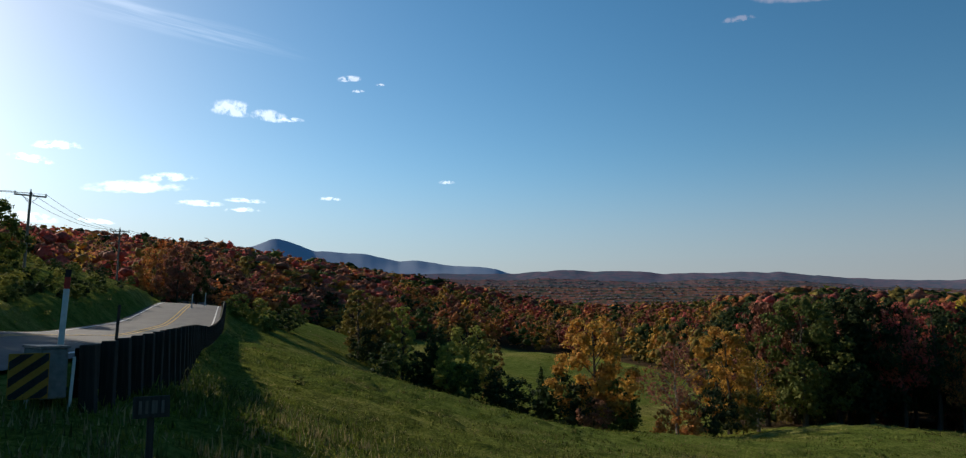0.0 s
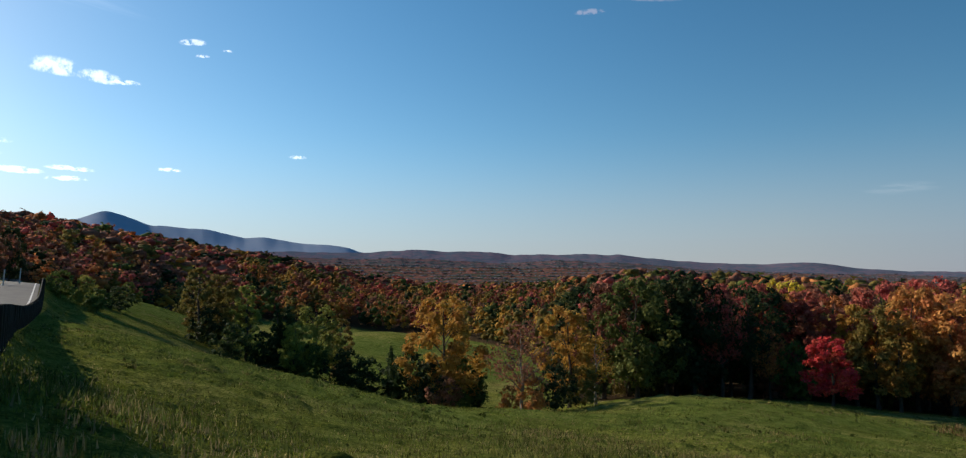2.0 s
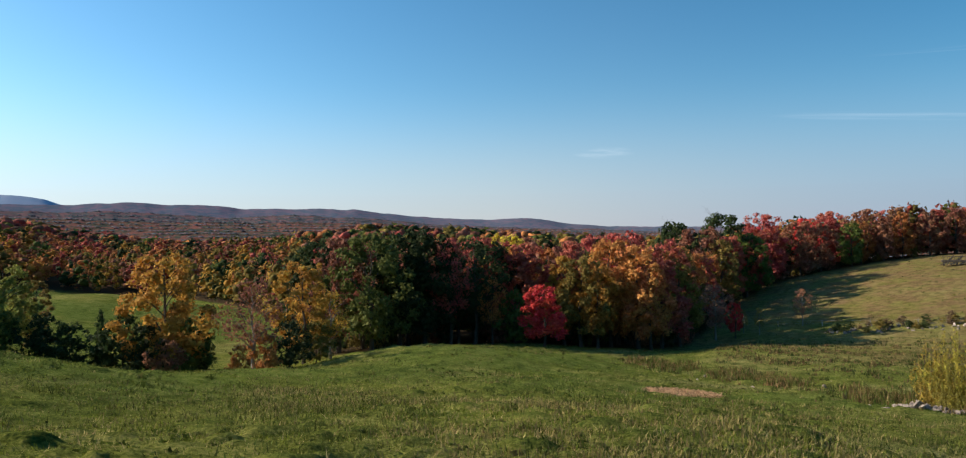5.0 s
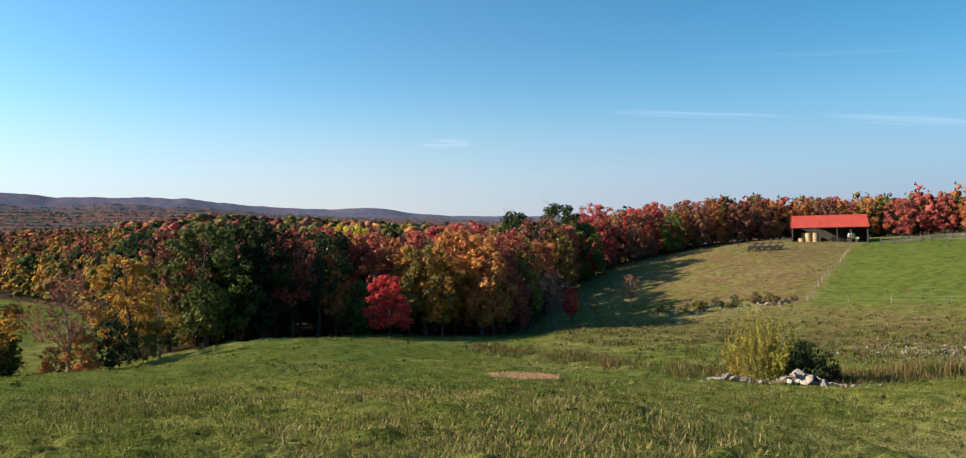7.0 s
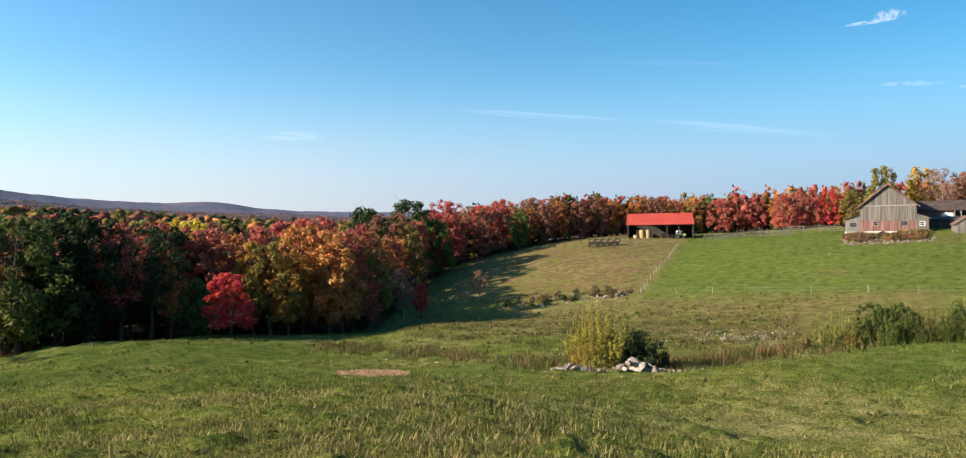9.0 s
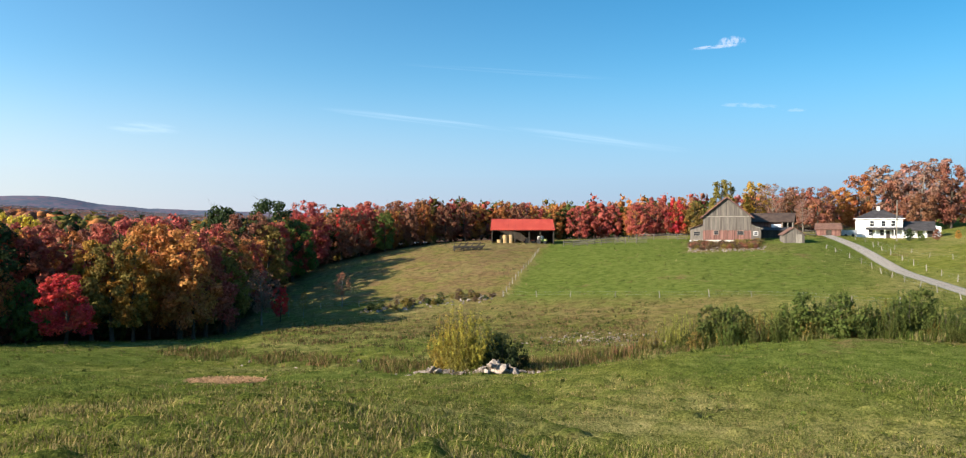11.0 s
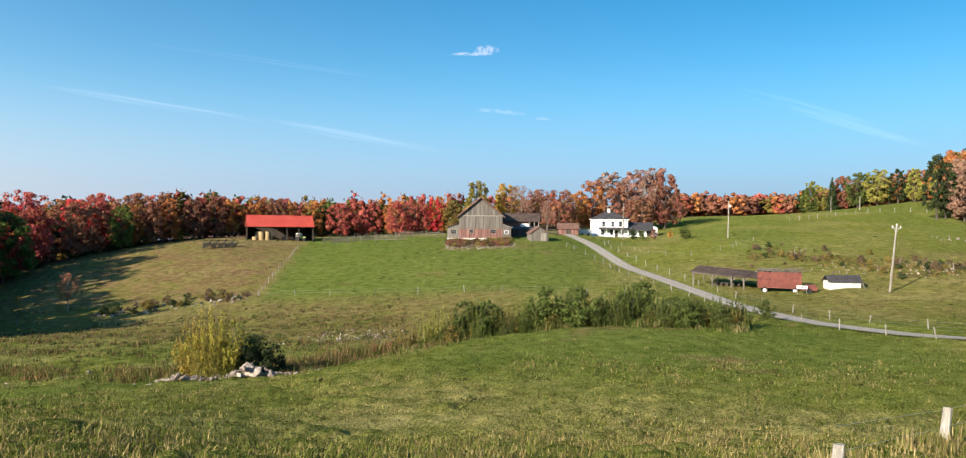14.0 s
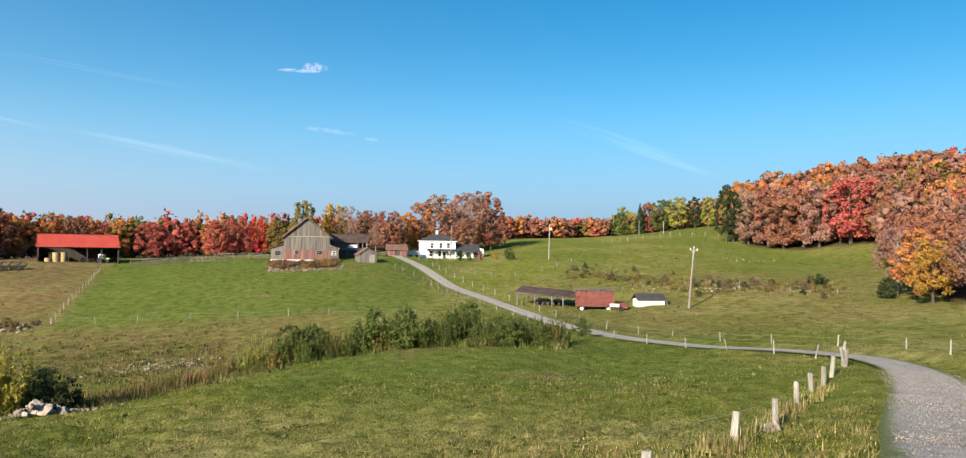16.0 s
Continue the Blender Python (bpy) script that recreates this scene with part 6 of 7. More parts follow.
def fence(name, label, points, height, spacing, wires=(0.5, 0.95), thick=1.0, lean=5.0, wire_radius=0.004, exact=False):
    """A run of posts with wires: one thing, each post a part."""
    root = tagged(new(name), label, "fence", "pasture fences")
    line = curve_through(points, 0.3)
    seg = np.append(0, np.cumsum(np.linalg.norm(np.diff(line, axis=0), axis=1)))
    tops = []
    at, total = 0.0, seg[-1]
    places = [tuple(q) for q in points] if exact else []
    while not exact and at <= total:
        places.append((float(np.interp(at, seg, line[:, 0])), float(np.interp(at, seg, line[:, 1]))))
        at += spacing * post_seed.uniform(0.85, 1.15)
    for x, y in places:
        z = gz(x, y)
        ob = new("fence_post", post_seed.choice(POSTS))
        ob.parent = root
        s = height / 1.2 * post_seed.uniform(0.88, 1.1) * (0.6 if exact and (x, y) == places[0] else 1)
        ob.matrix_basis = pose(x, y, z, post_seed.gauss(0, lean), post_seed.gauss(0, lean), post_seed.uniform(0, 360)) @ Matrix.Diagonal((thick, thick, s, 1))
        tops.append((x, y, z))
    for h in wires:
        cu = bpy.data.curves.new("fence_wire", "CURVE")
        cu.dimensions, cu.bevel_depth, cu.bevel_resolution = "3D", wire_radius, 0
        sp = cu.splines.new("POLY")
        sp.points.add(len(tops) - 1)
        for p, (x, y, z) in zip(sp.points, tops):
            p.co = (x, y, z + h * height / 1.15, 1)
        cu.materials.append(STEEL)
        ob = new("fence_wire", cu)
        ob.parent = root
    return root


fence("field_fence", "weathered grey wooden posts and wire along the drive", [(12.4, -5.0), (18.4, -10.0), (23.0, -14.1), (27.7, -17.9), (30.7, -20.6), (32.9, -22.7), (35.2, -24.8), (38.0, -27.6)], 1.12, 3.9, thick=1.6, lean=3.0, exact=True)
fence("field_fence", "grey wooden corner posts where the fences meet", [(38.0, -27.6), (38.9, -28.1), (39.6, -28.6)], 1.3, 0.6, thick=1.4, lean=8)
fence("field_fence", "leaning grey posts and wire along the far drive", [(39.6, -28.6), (45, -30.3), (54, -30.2), (62, -28.6), (70, -26.6), (80, -24.2), (86, -22.9), (100, -20.8), (121, -15.6), (140, -12.5), (160, -6.5)], 0.95, 5.5, thick=0.9, lean=7)
fence("field_fence", "grey wooden posts and wire beyond the drive", [(34, -33.5), (42, -37.5), (48, -38.5), (56, -37), (66, -33.6), (80, -30), (95, -27.5), (116, -24.2), (140, -20.5), (175, -15)], 1.0, 6.5, thick=0.9)
fence("field_fence", "grey posts and wire dividing two pastures", [(158, 53), (140, 49), (124, 46), (110, 43)], 1.0, 3.2, thick=0.8)
fence("field_fence", "grey posts and wire below the green pasture", [(110, 43), (109, 32), (107, 20), (105, 8), (101, -4), (94, -13)], 1.0, 6.5, thick=0.8)
fence("field_fence", "grey posts and wire across the brown pasture", [(108, 46), (106, 58), (104, 70), (98, 76)], 1.0, 7.0, thick=0.8)
fence("field_fence", "grey posts and wire below the house lawn", [(185, -14), (165, -20), (150, -26), (146, -34), (160, -48)], 0.9, 6.5, thick=0.8)
fence("field_fence", "grey posts and wire on the hill crest", [(205, -70), (225, -100), (226, -118), (212, -134), (196, -146)], 1.3, 4.5, thick=1.2)
fence("field_fence", "grey posts and wire along the stony hillside", [(150, -40), (135, -52), (118, -60), (108, -70), (96, -80)], 1.0, 7.5, thick=0.8)


def rail_fence(label, points, spacing=2.6, rails=(0.5, 0.95, 1.35)):
    """Rough pole rails on posts round the farm pens."""
    root = tagged(new("rail_fence"), label, "fence", "pen fences")
    p = np.array(points, float)
    for a, b in zip(p, p[1:]):
        n = max(1, int(np.linalg.norm(b - a) / spacing))
        for i in range(n):
            q0, q1 = a + (b - a) * i / n, a + (b - a) * (i + 1) / n
            z0, z1 = gz(*q0), gz(*q1)
            beam("post", (*q0, z0 - 0.4), (*q0, z0 + 1.55), 0.09, RAIL_WOOD, root)
            for h in rails:
                beam("rail", (*q0, z0 + h), (*q1, z1 + h + post_seed.uniform(-0.06, 0.06)), 0.065, RAIL_WOOD, root, sides=6)
    return root


rail_fence("grey pole rails round the farm pen", [(168, 50), (170, 43), (176, 36), (182, 33)])
rail_fence("grey pole rails beside the barn yard", [(180, 34), (179, 27), (176, 22)])
rail_fence("grey pole rails by the open shed", [(166, 47), (170, 38), (168, 30)])
rail_fence("grey pole rails behind the small hut", [(186, 1), (187, -3), (186, -6)])


# ---- stones ----
def stone_mesh(seed, name="stone"):
    """An angular field stone about a metre across."""
    rng = np.random.RandomState(seed)
    bm = bmesh.new()
    bmesh.ops.create_icosphere(bm, subdivisions=2, radius=0.5)
    cuts = [(Vector(rng.normal(size=3)).normalized(), rng.uniform(0.14, 0.36)) for _ in range(10)]
    for v in bm.verts:
        for n, d in cuts:
            k = v.co.dot(n) - d
            if k > 0:
                v.co -= n * k
        v.co += Vector(rng.normal(size=3)) * 0.012
    me = bpy.data.meshes.new(name)
    bm.to_mesh(me)
    bm.free()
    me.materials.append(STONE)
    return me


STONES = [stone_mesh(60 + k) for k in range(7)]
rs = random.Random(17)


def stone_in(root, x, y, z, size, flat=0.65):
    ob = new("stone", rs.choice(STONES))
    ob.parent = root
    ob.matrix_basis = pose(x, y, z, rs.uniform(0, 360), rs.uniform(-25, 25), rs.uniform(0, 360)) @ Matrix.Diagonal((size * rs.uniform(0.8, 1.3), size * rs.uniform(0.7, 1.1), size * flat * rs.uniform(0.8, 1.2), 1))


pile = tagged(new("stone_pile"), "pile of pale grey field stones at the meadow's edge", "stone pile")
for k in range(420):
    t = rs.random()
    az, r = 59.8 + 13.6 * t, 45.2 + 1.8 * t + rs.gauss(0, 0.55)
    x, y = bearing(az, r)
    heap = math.exp(-((az - 68.2) / 1.5) ** 2) + 0.45 * math.exp(-((az - 63.2) / 1.6) ** 2)
    stone_in(pile, x, y, gz(x, y) + rs.random() * 0.75 * heap + 0.05, rs.uniform(0.14, 0.46) * (1 + 0.45 * heap))
for az, r, up, size in ((68.3, 45.6, 0.35, 1.35), (67.4, 45.1, 0.2, 1.0), (68.9, 45.5, 0.2, 0.8), (67.9, 46.0, 0.6, 0.8), (67.0, 45.3, 0.2, 0.75), (69.6, 45.4, 0.15, 0.7)):
    x, y = bearing(az, r)
    stone_in(pile, x, y, gz(x, y) + up, size, 0.75)


def stone_scatter(label, n, place, low, high, group="field stones"):
    root = tagged(new("stone_row"), label, "stones", group)
    for _ in range(n):
        az, r = place()
        x, y = bearing(az, r)
        s = rs.uniform(low, high)
        stone_in(root, x, y, gz(x, y) + 0.1 * s, s)


stone_scatter("scattered pale stones on the rough slope", 220, lambda: (rs.gauss(76, 2.4), 77 + rs.gauss(0, 3.0)), 0.15, 0.5)
stone_scatter("row of grey stones across the pasture slope", 90, lambda: (rs.uniform(57.5, 68), 118 + rs.gauss(0, 1.8)), 0.3, 1.0)
stone_scatter("stones and rubble banked below the barn", 260, lambda: (rs.uniform(82.9, 88.4), 156.5 + rs.gauss(0, 2.8)), 0.2, 0.65)
stone_scatter("row of grey stones along the hillside", 130, lambda: (lambda a: (a, 128 + abs(a - 116) * 0.5 + (20 if a < 110 else 0) + rs.gauss(0, 3)))(rs.uniform(108.5, 124)), 0.2, 0.7)
stone_scatter("single pale stones lying in the weeds", 14, lambda: (rs.uniform(48, 60), 60 + rs.gauss(0, 3)), 0.25, 0.6)
stone_scatter("pale stones on the upper hillside", 24, lambda: (rs.gauss(119, 1.2), 195 + rs.gauss(0, 4)), 0.3, 0.8)
stone_scatter("grey boulder beside the fence posts", 3, lambda: (rs.gauss(120.7, 0.4), 26 + rs.gauss(0, 0.4)), 0.7, 1.2)


# ---- grasses and weeds ----
def blades(name, label, x, y, height, width, per, cols, lean, seed, spread=0.12):
    """Tufts of grass blades at the given places, in one mesh."""
    rng = np.random.RandomState(seed)
    n = len(x)
    z = ground(x, y)
    X, Y, Z = (np.repeat(q, per) for q in (x, y, z))
    H, Wd = np.repeat(height, per) * rng.uniform(0.55, 1.15, n * per), np.repeat(width, per) * rng.uniform(0.6, 1.3, n * per)
    a = rng.uniform(0, 6.28, n * per)
    d = np.abs(rng.normal(0, 1, n * per)) * np.repeat(height, per) * lean
    ox, oy = rng.normal(0, spread, n * per), rng.normal(0, spread, n * per)
    px, py = np.cos(a + 1.57) * Wd, np.sin(a + 1.57) * Wd
    bx, by = X + ox, Y + oy
    p0 = np.stack([bx - px, by - py, Z - 0.02], -1)
    p1 = np.stack([bx + px, by + py, Z - 0.02], -1)
    p2 = np.stack([bx + np.cos(a) * d, by + np.sin(a) * d, Z + H], -1)
    verts = np.stack([p0, p1, p2], 1).reshape(-1, 3)
    k = np.arange(n * per) * 3
    ob = link_mesh(name, verts, np.stack([k, k + 1, k + 2], -1), WOODS)
    att = ob.data.color_attributes.new("tint", "FLOAT_COLOR", "POINT")
    c = np.repeat(np.hstack([np.repeat(cols, per, axis=0) * rng.uniform(0.7, 1.3, (n * per, 1)), np.ones((n * per, 1))]), 3, axis=0)
    att.data.foreach_set("color", c.ravel().astype(np.float32))
    return tagged(ob, label, "grass", kind="stuff")


def off_roads(x, y):
    ok = np.ones(len(x), bool)
    for path, half in ((HIGHWAY, 4.6), (DRIVE, 2.3)):
        d, _ = towards_path(x, y, path, np.zeros(len(path)))
        ok &= d > half + 0.2
    return ok


GRASS_GREEN, GRASS_STRAW = np.array([0.128, 0.15, 0.018]), np.array([0.34, 0.27, 0.11])


def meadow(n, r0, r1, h0, h1, per, seed, power, az0=-36, az1=136, clumps=0.0, width=0.016):
    rng = np.random.RandomState(seed)
    az, r = np.radians(rng.uniform(az0, az1, n)), r0 + (r1 - r0) * rng.uniform(0, 1, n) ** power
    x, y = r * np.sin(az), r * np.cos(az)
    patch = bushy(x * 1.6, y * 1.6, seed + 1)
    keep = off_roads(x, y) & (wooded(x, y) < 0.4) & (patch + rng.normal(0, 0.15, n) > clumps)
    x, y, r, patch = x[keep], y[keep], r[keep], patch[keep]
    dry = cover_of(x, y)[:, 0]
    straw = (rng.uniform(0, 1, len(x)) < dry * 0.4)[:, None]
    cols = np.where(straw, GRASS_STRAW, GRASS_GREEN * (0.8 + 0.5 * rng.uniform(0, 1, (len(x), 1))))
    h = rng.uniform(h0, h1, len(x)) * np.where(straw[:, 0], 1.3, 1.0)
    return blades("meadow_grass", "short green and straw-coloured pasture grass", x, y, h, width + r * 0.00026, per, cols, 0.95, seed, 0.16)


meadow(26000, 4, 26, 0.03, 0.075, 6, 71, 0.7, clumps=-0.7, width=0.009)
meadow(26000, 10, 75, 0.05, 0.12, 7, 72, 0.75, clumps=0.12, width=0.01)
meadow(7000, 60, 150, 0.12, 0.26, 4, 73, 0.9, az0=-30, clumps=0.1)


def long_grass(n, r0, r1, h0, h1, per, seed, palette, label, where, az0=-30, az1=128):
    """Clumps of longer grass left standing."""
    rng = np.random.RandomState(seed)
    az, r = np.radians(rng.uniform(az0, az1, n)), r0 * (r1 / r0) ** rng.uniform(0, 1, n)
    x, y = r * np.sin(az), r * np.cos(az)
    keep = off_roads(x, y) & (wooded(x, y) < 0.3) & (bushy(x * 0.9, y * 0.9, seed) + rng.normal(0, 0.18, n) > where)
    x, y, r = x[keep], y[keep], r[keep]
    cols = np.array(palette)[rng.randint(len(palette), size=len(x))] * rng.uniform(0.75, 1.2, (len(x), 1))
    return blades("long_grass", label, x, y, rng.uniform(h0, h1, len(x)), 0.012 + r * 0.00035, per, cols, 0.9, seed, 0.24)


long_grass(15000, 7, 62, 0.10, 0.24, 8, 61, [(0.068, 0.09, 0.018), (0.1, 0.122, 0.022), (0.14, 0.15, 0.03)], "clumps of long dark green grass", 0.05)
long_grass(12000, 58, 190, 0.16, 0.4, 4, 63, [(0.05, 0.07, 0.018), (0.09, 0.11, 0.025), (0.17, 0.13, 0.055), (0.12, 0.14, 0.03)], "rough clumps of uneaten grass on the far pastures", -0.05, az0=30)
long_grass(22000, 20, 105, 0.09, 0.22, 5, 64, [(0.055, 0.07, 0.014), (0.09, 0.105, 0.02), (0.15, 0.155, 0.035), (0.2, 0.17, 0.065)], "short tufted grass over the meadow and the rough slope", -0.1)
long_grass(14000, 9, 48, 0.10, 0.2, 7, 62, [(0.29, 0.225, 0.095), (0.23, 0.18, 0.07), (0.19, 0.17, 0.055)], "standing straw-coloured grass stems", 0.1, az0=14)


def tussocks(n, r0, r1, seed, low, high):
    """Low rounded clumps of turf that break up the meadow."""
    rng = np.random.RandomState(seed)
    az, r = np.radians(rng.uniform(-34, 134, n)), r0 + (r1 - r0) * rng.uniform(0, 1, n) ** 0.8
    x, y = r * np.sin(az), r * np.cos(az)
    keep = off_roads(x, y) & (wooded(x, y) < 0.3) & (bushy(x * 1.2, y * 1.2, seed) + rng.normal(0, 0.2, n) > 0.1)
    x, y, r = x[keep], y[keep], r[keep]
    z = ground(x, y)
    verts, tints = [], []
    for i in range(len(x)):
        s = rng.uniform(low, high)
        v = leaves(np.array([[0, 0, 0.0]]), np.array([[s, s * rng.uniform(0.6, 1.0), s * rng.uniform(0.3, 0.55)]]), 12, 0.3 * s, rng, 0.5)
        v = v + [x[i], y[i], z[i] + 0.05 * s]
        verts.append(v)
        c = np.array([0.075, 0.10, 0.018]) * rng.uniform(0.7, 1.25) + rng.uniform(0, 1) ** 3 * np.array([0.10, 0.06, 0.03])
        tints.append(np.tile(np.append(c, 1.0), (len(v), 1)))
    verts = np.vstack(verts)
    ob = link_mesh("tussock_grass", verts, np.arange(len(verts)).reshape(-1, 3), WOODS)
    att = ob.data.color_attributes.new("tint", "FLOAT_COLOR", "POINT")
    att.data.foreach_set("color", np.vstack(tints).ravel().astype(np.float32))
    return tagged(ob, "uneven green tussocks of pasture grass", "grass", kind="stuff")


tussocks(5500, 6, 34, 91, 0.08, 0.2)
tussocks(5200, 26, 110, 92, 0.15, 0.36)


def weeds(n, place, h0, h1, palette, seed, label, per=6):
    rng = np.random.RandomState(seed)
    az, r = place(rng, n)
    x, y = r * np.sin(np.radians(az)), r * np.cos(np.radians(az))
    keep = off_roads(x, y) & (bushy(x * 2.2, y * 2.2, seed) + rng.normal(0, 0.2, n) > -0.05)
    x, y, r = x[keep], y[keep], r[keep]
    cols = np.array(palette)[rng.randint(len(palette), size=len(x))]
    return blades("weeds", label, x, y, rng.uniform(h0, h1, len(x)), 0.014 + r * 0.0006, per, cols, 0.35, seed, 0.18)


DRY_PALETTE = [(0.17, 0.105, 0.045), (0.23, 0.165, 0.075), (0.12, 0.105, 0.03), (0.09, 0.10, 0.025)]
weeds(7500, lambda g, n: ((lambda a: (a, np.interp(a, [44, 50, 60, 68, 75, 82], [72, 66, 52, 49, 54, 63]) + g.normal(0, 2.2, n)))(g.uniform(43, 83, n))), 0.2, 0.65, DRY_PALETTE + [(0.09, 0.12, 0.025)], 81, "tall brown and tan weeds along the meadow's edge")
weeds(1500, lambda g, n: ((lambda a: (a, 52 + (a - 70) * 1.0 + g.normal(0, 1.5, n)))(g.uniform(70, 80, n))), 0.4, 1.1, DRY_PALETTE, 82, "tall brown weeds beside the stone pile")
weeds(2200, lambda g, n: ((lambda a: (a, np.interp(a, [80, 104], [64.5, 61.5]) + g.normal(0, 0.8, n)))(g.uniform(80, 106, n))), 0.3, 0.8, [(0.12, 0.14, 0.03), (0.2, 0.17, 0.07), (0.07, 0.1, 0.02)], 83, "rough grass under the hedge")
weeds(2600, lambda g, n: ((lambda a: (a, np.interp(a, [108, 116, 125], [148, 130, 134]) + g.normal(0, 4, n)))(g.uniform(106, 126, n))), 0.12, 0.4, DRY_PALETTE + [(0.07, 0.08, 0.02)], 84, "brown scrub along the stony hillside")
weeds(1500, lambda g, n: ((lambda a: (a, np.interp(a, [112, 119, 124, 127], [15, 21, 36, 48]) + g.normal(0, 0.9, n)))(g.uniform(111, 125, n))), 0.2, 0.5, [(0.34, 0.27, 0.12), (0.26, 0.2, 0.08), (0.13, 0.15, 0.03)], 85, "tall straw-coloured grass along the fence")
weeds(1300, lambda g, n: (g.uniform(83, 88.3, n), 167 + g.normal(0, 1.2, n)), 0.4, 1.0, DRY_PALETTE, 86, "dry weeds on the bank below the barn")
weeds(5200, lambda g, n: (g.uniform(50, 80, n), 82 + g.normal(0, 12, n)), 0.12, 0.42, [(0.05, 0.07, 0.018), (0.10, 0.11, 0.03), (0.2, 0.14, 0.06), (0.14, 0.09, 0.045)], 87, "patchy weeds on the rough pasture slope")
weeds(2000, lambda g, n: (g.uniform(-34, -2, n), 4.5 + 18 * g.uniform(0, 1, n)), 0.08, 0.25, [(0.08, 0.11, 0.025), (0.25, 0.2, 0.09), (0.1, 0.12, 0.03)], 88, "rough tall grass on the road embankment")
g = np.random.RandomState(5)
a, d = g.uniform(0, 6.28, 2600), g.uniform(0, 1, 2600) ** 0.5
blades("straw_litter", "patch of trampled pale straw on the meadow", 33.1 + np.cos(a) * d * 1.5 + np.sin(a) * d * 1.5, 30.4 - np.cos(a) * d * 1.5 + np.sin(a) * d * 1.5, np.full(2600, 0.14), np.full(2600, 0.05), 3, np.tile([[0.44, 0.27, 0.15]], (2600, 1)), 1.6, 6)


# ---- loose stones on the drive ----
def pebbles(n, seed):
    """Pale chippings that lie on the gravel."""
    rng = np.random.RandomState(seed)
    near = np.where(np.hypot(DRIVE[:, 0], DRIVE[:, 1]) < 46)[0]
    i = rng.choice(near[:-1], n)
    t = np.gradient(DRIVE, axis=0)[i]
    t /= np.linalg.norm(t, axis=1)[:, None]
    off, along = rng.uniform(-2.0, 2.0, n), rng.uniform(0, 1.2, n)
    x, y = DRIVE[i, 0] + t[:, 1] * off + t[:, 0] * along, DRIVE[i, 1] - t[:, 0] * off + t[:, 1] * along
    z = DRIVE_Z[i] + along / 1.2 * (DRIVE_Z[i + 1] - DRIVE_Z[i]) + 0.03 - 0.08 * (off / 2.2) ** 2
    s = rng.uniform(0.012, 0.045, n)
    shape = np.array([(1, 0, 0), (0, 1, 0), (-1, 0, 0), (0, -1, 0), (0, 0, 0.8)])
    verts = (np.stack([x, y, z], -1)[:, None] + shape[None] * s[:, None, None] * rng.uniform(0.6, 1.3, (n, 5, 1))).reshape(-1, 3)
    k = np.arange(n)[:, None] * 5
    faces = np.vstack([k + np.array([[0, 1, 4]]), k + np.array([[1, 2, 4]]), k + np.array([[2, 3, 4]]), k + np.array([[3, 0, 4]])])
    return tagged(link_mesh("pebbles", verts, faces, STONE), "pale loose chippings on the gravel drive", "pebbles", kind="stuff")


pebbles(9000, 12)


# ---- beside the country road ----
def beside(off, y0, y1, step):
    """Places along the road where the guard rail runs, at an offset to the right: x, y, road height, heading."""
    t = np.gradient(RAIL_LINE, axis=0)
    t /= np.linalg.norm(t, axis=1)[:, None]
    line = np.stack([RAIL_LINE[:, 0] + t[:, 1] * off, RAIL_LINE[:, 1] - t[:, 0] * off], -1)
    seg = np.append(0, np.cumsum(np.linalg.norm(np.diff(line, axis=0), axis=1)))
    keep = (line[:, 1] >= y0) & (line[:, 1] <= y1)
    s = np.arange(seg[keep][0], seg[keep][-1], step)
    x, y, z = (np.interp(s, seg, q) for q in (line[:, 0], line[:, 1], RAIL_Z - BANKED * off / 3.9))
    head = np.interp(s, seg, np.degrees(np.arctan2(-t[:, 0], t[:, 1])))
    return list(zip(x, y, z, head))


rail = tagged(new("guard_rail"), "dark timber guard rail on close wooden posts along the road", "guard rail")
rail_post = bpy.data.meshes.new("rail_post")
bm = bmesh.new()
bm_box(bm, -0.1, 0.1, -0.1, 0.1, -0.9, 0.80)
bmesh.ops.bevel(bm, geom=bm.edges[:], offset=0.012, segments=1, affect="EDGES")
bm.to_mesh(rail_post)
bm.free()
rail_post.materials.append(SHADED_RAIL_WOOD)
for x, y, z, head in beside(4.35, 10.0, 112, 1.0):
    ob = new("rail_post", rail_post)
    ob.parent = rail
    ob.matrix_basis = pose(x, y, z, random.gauss(0, 1.2), random.gauss(0, 1.2), head)
profile = [(0.0, 0.06), (0.0, 0.30), (0.03, 0.31), (0.03, 0.33), (0.0, 0.34), (0.0, 0.54), (0.03, 0.55), (0.03, 0.57), (0.0, 0.58), (0.0, 0.74)]
stations = beside(4.2, 10.0, 112, 1.0)
verts, faces = [], []
n = len(profile)
for x, y, z, head in stations:
    c, s = math.cos(radians(head)), math.sin(radians(head))
    for thick in (0.0, 0.05):
        for o, h in profile:
            verts.append((x - c * (o + thick), y - s * (o + thick), z + h))
for i in range(len(stations) - 1):
    for layer in (0, n):
        for j in range(n - 1):
            a = i * 2 * n + layer + j
            faces.append((a, a + 1, a + 2 * n + 1, a + 2 * n) if layer else (a, a + 2 * n, a + 2 * n + 1, a + 1))
    a = i * 2 * n
    faces += [(a, a + n, a + 3 * n, a + 2 * n), (a + n - 1, a + 3 * n - 1, a + 4 * n - 1, a + 2 * n - 1)]
link_mesh("rail_beam", verts, faces, SHADED_RAIL_WOOD, rail)
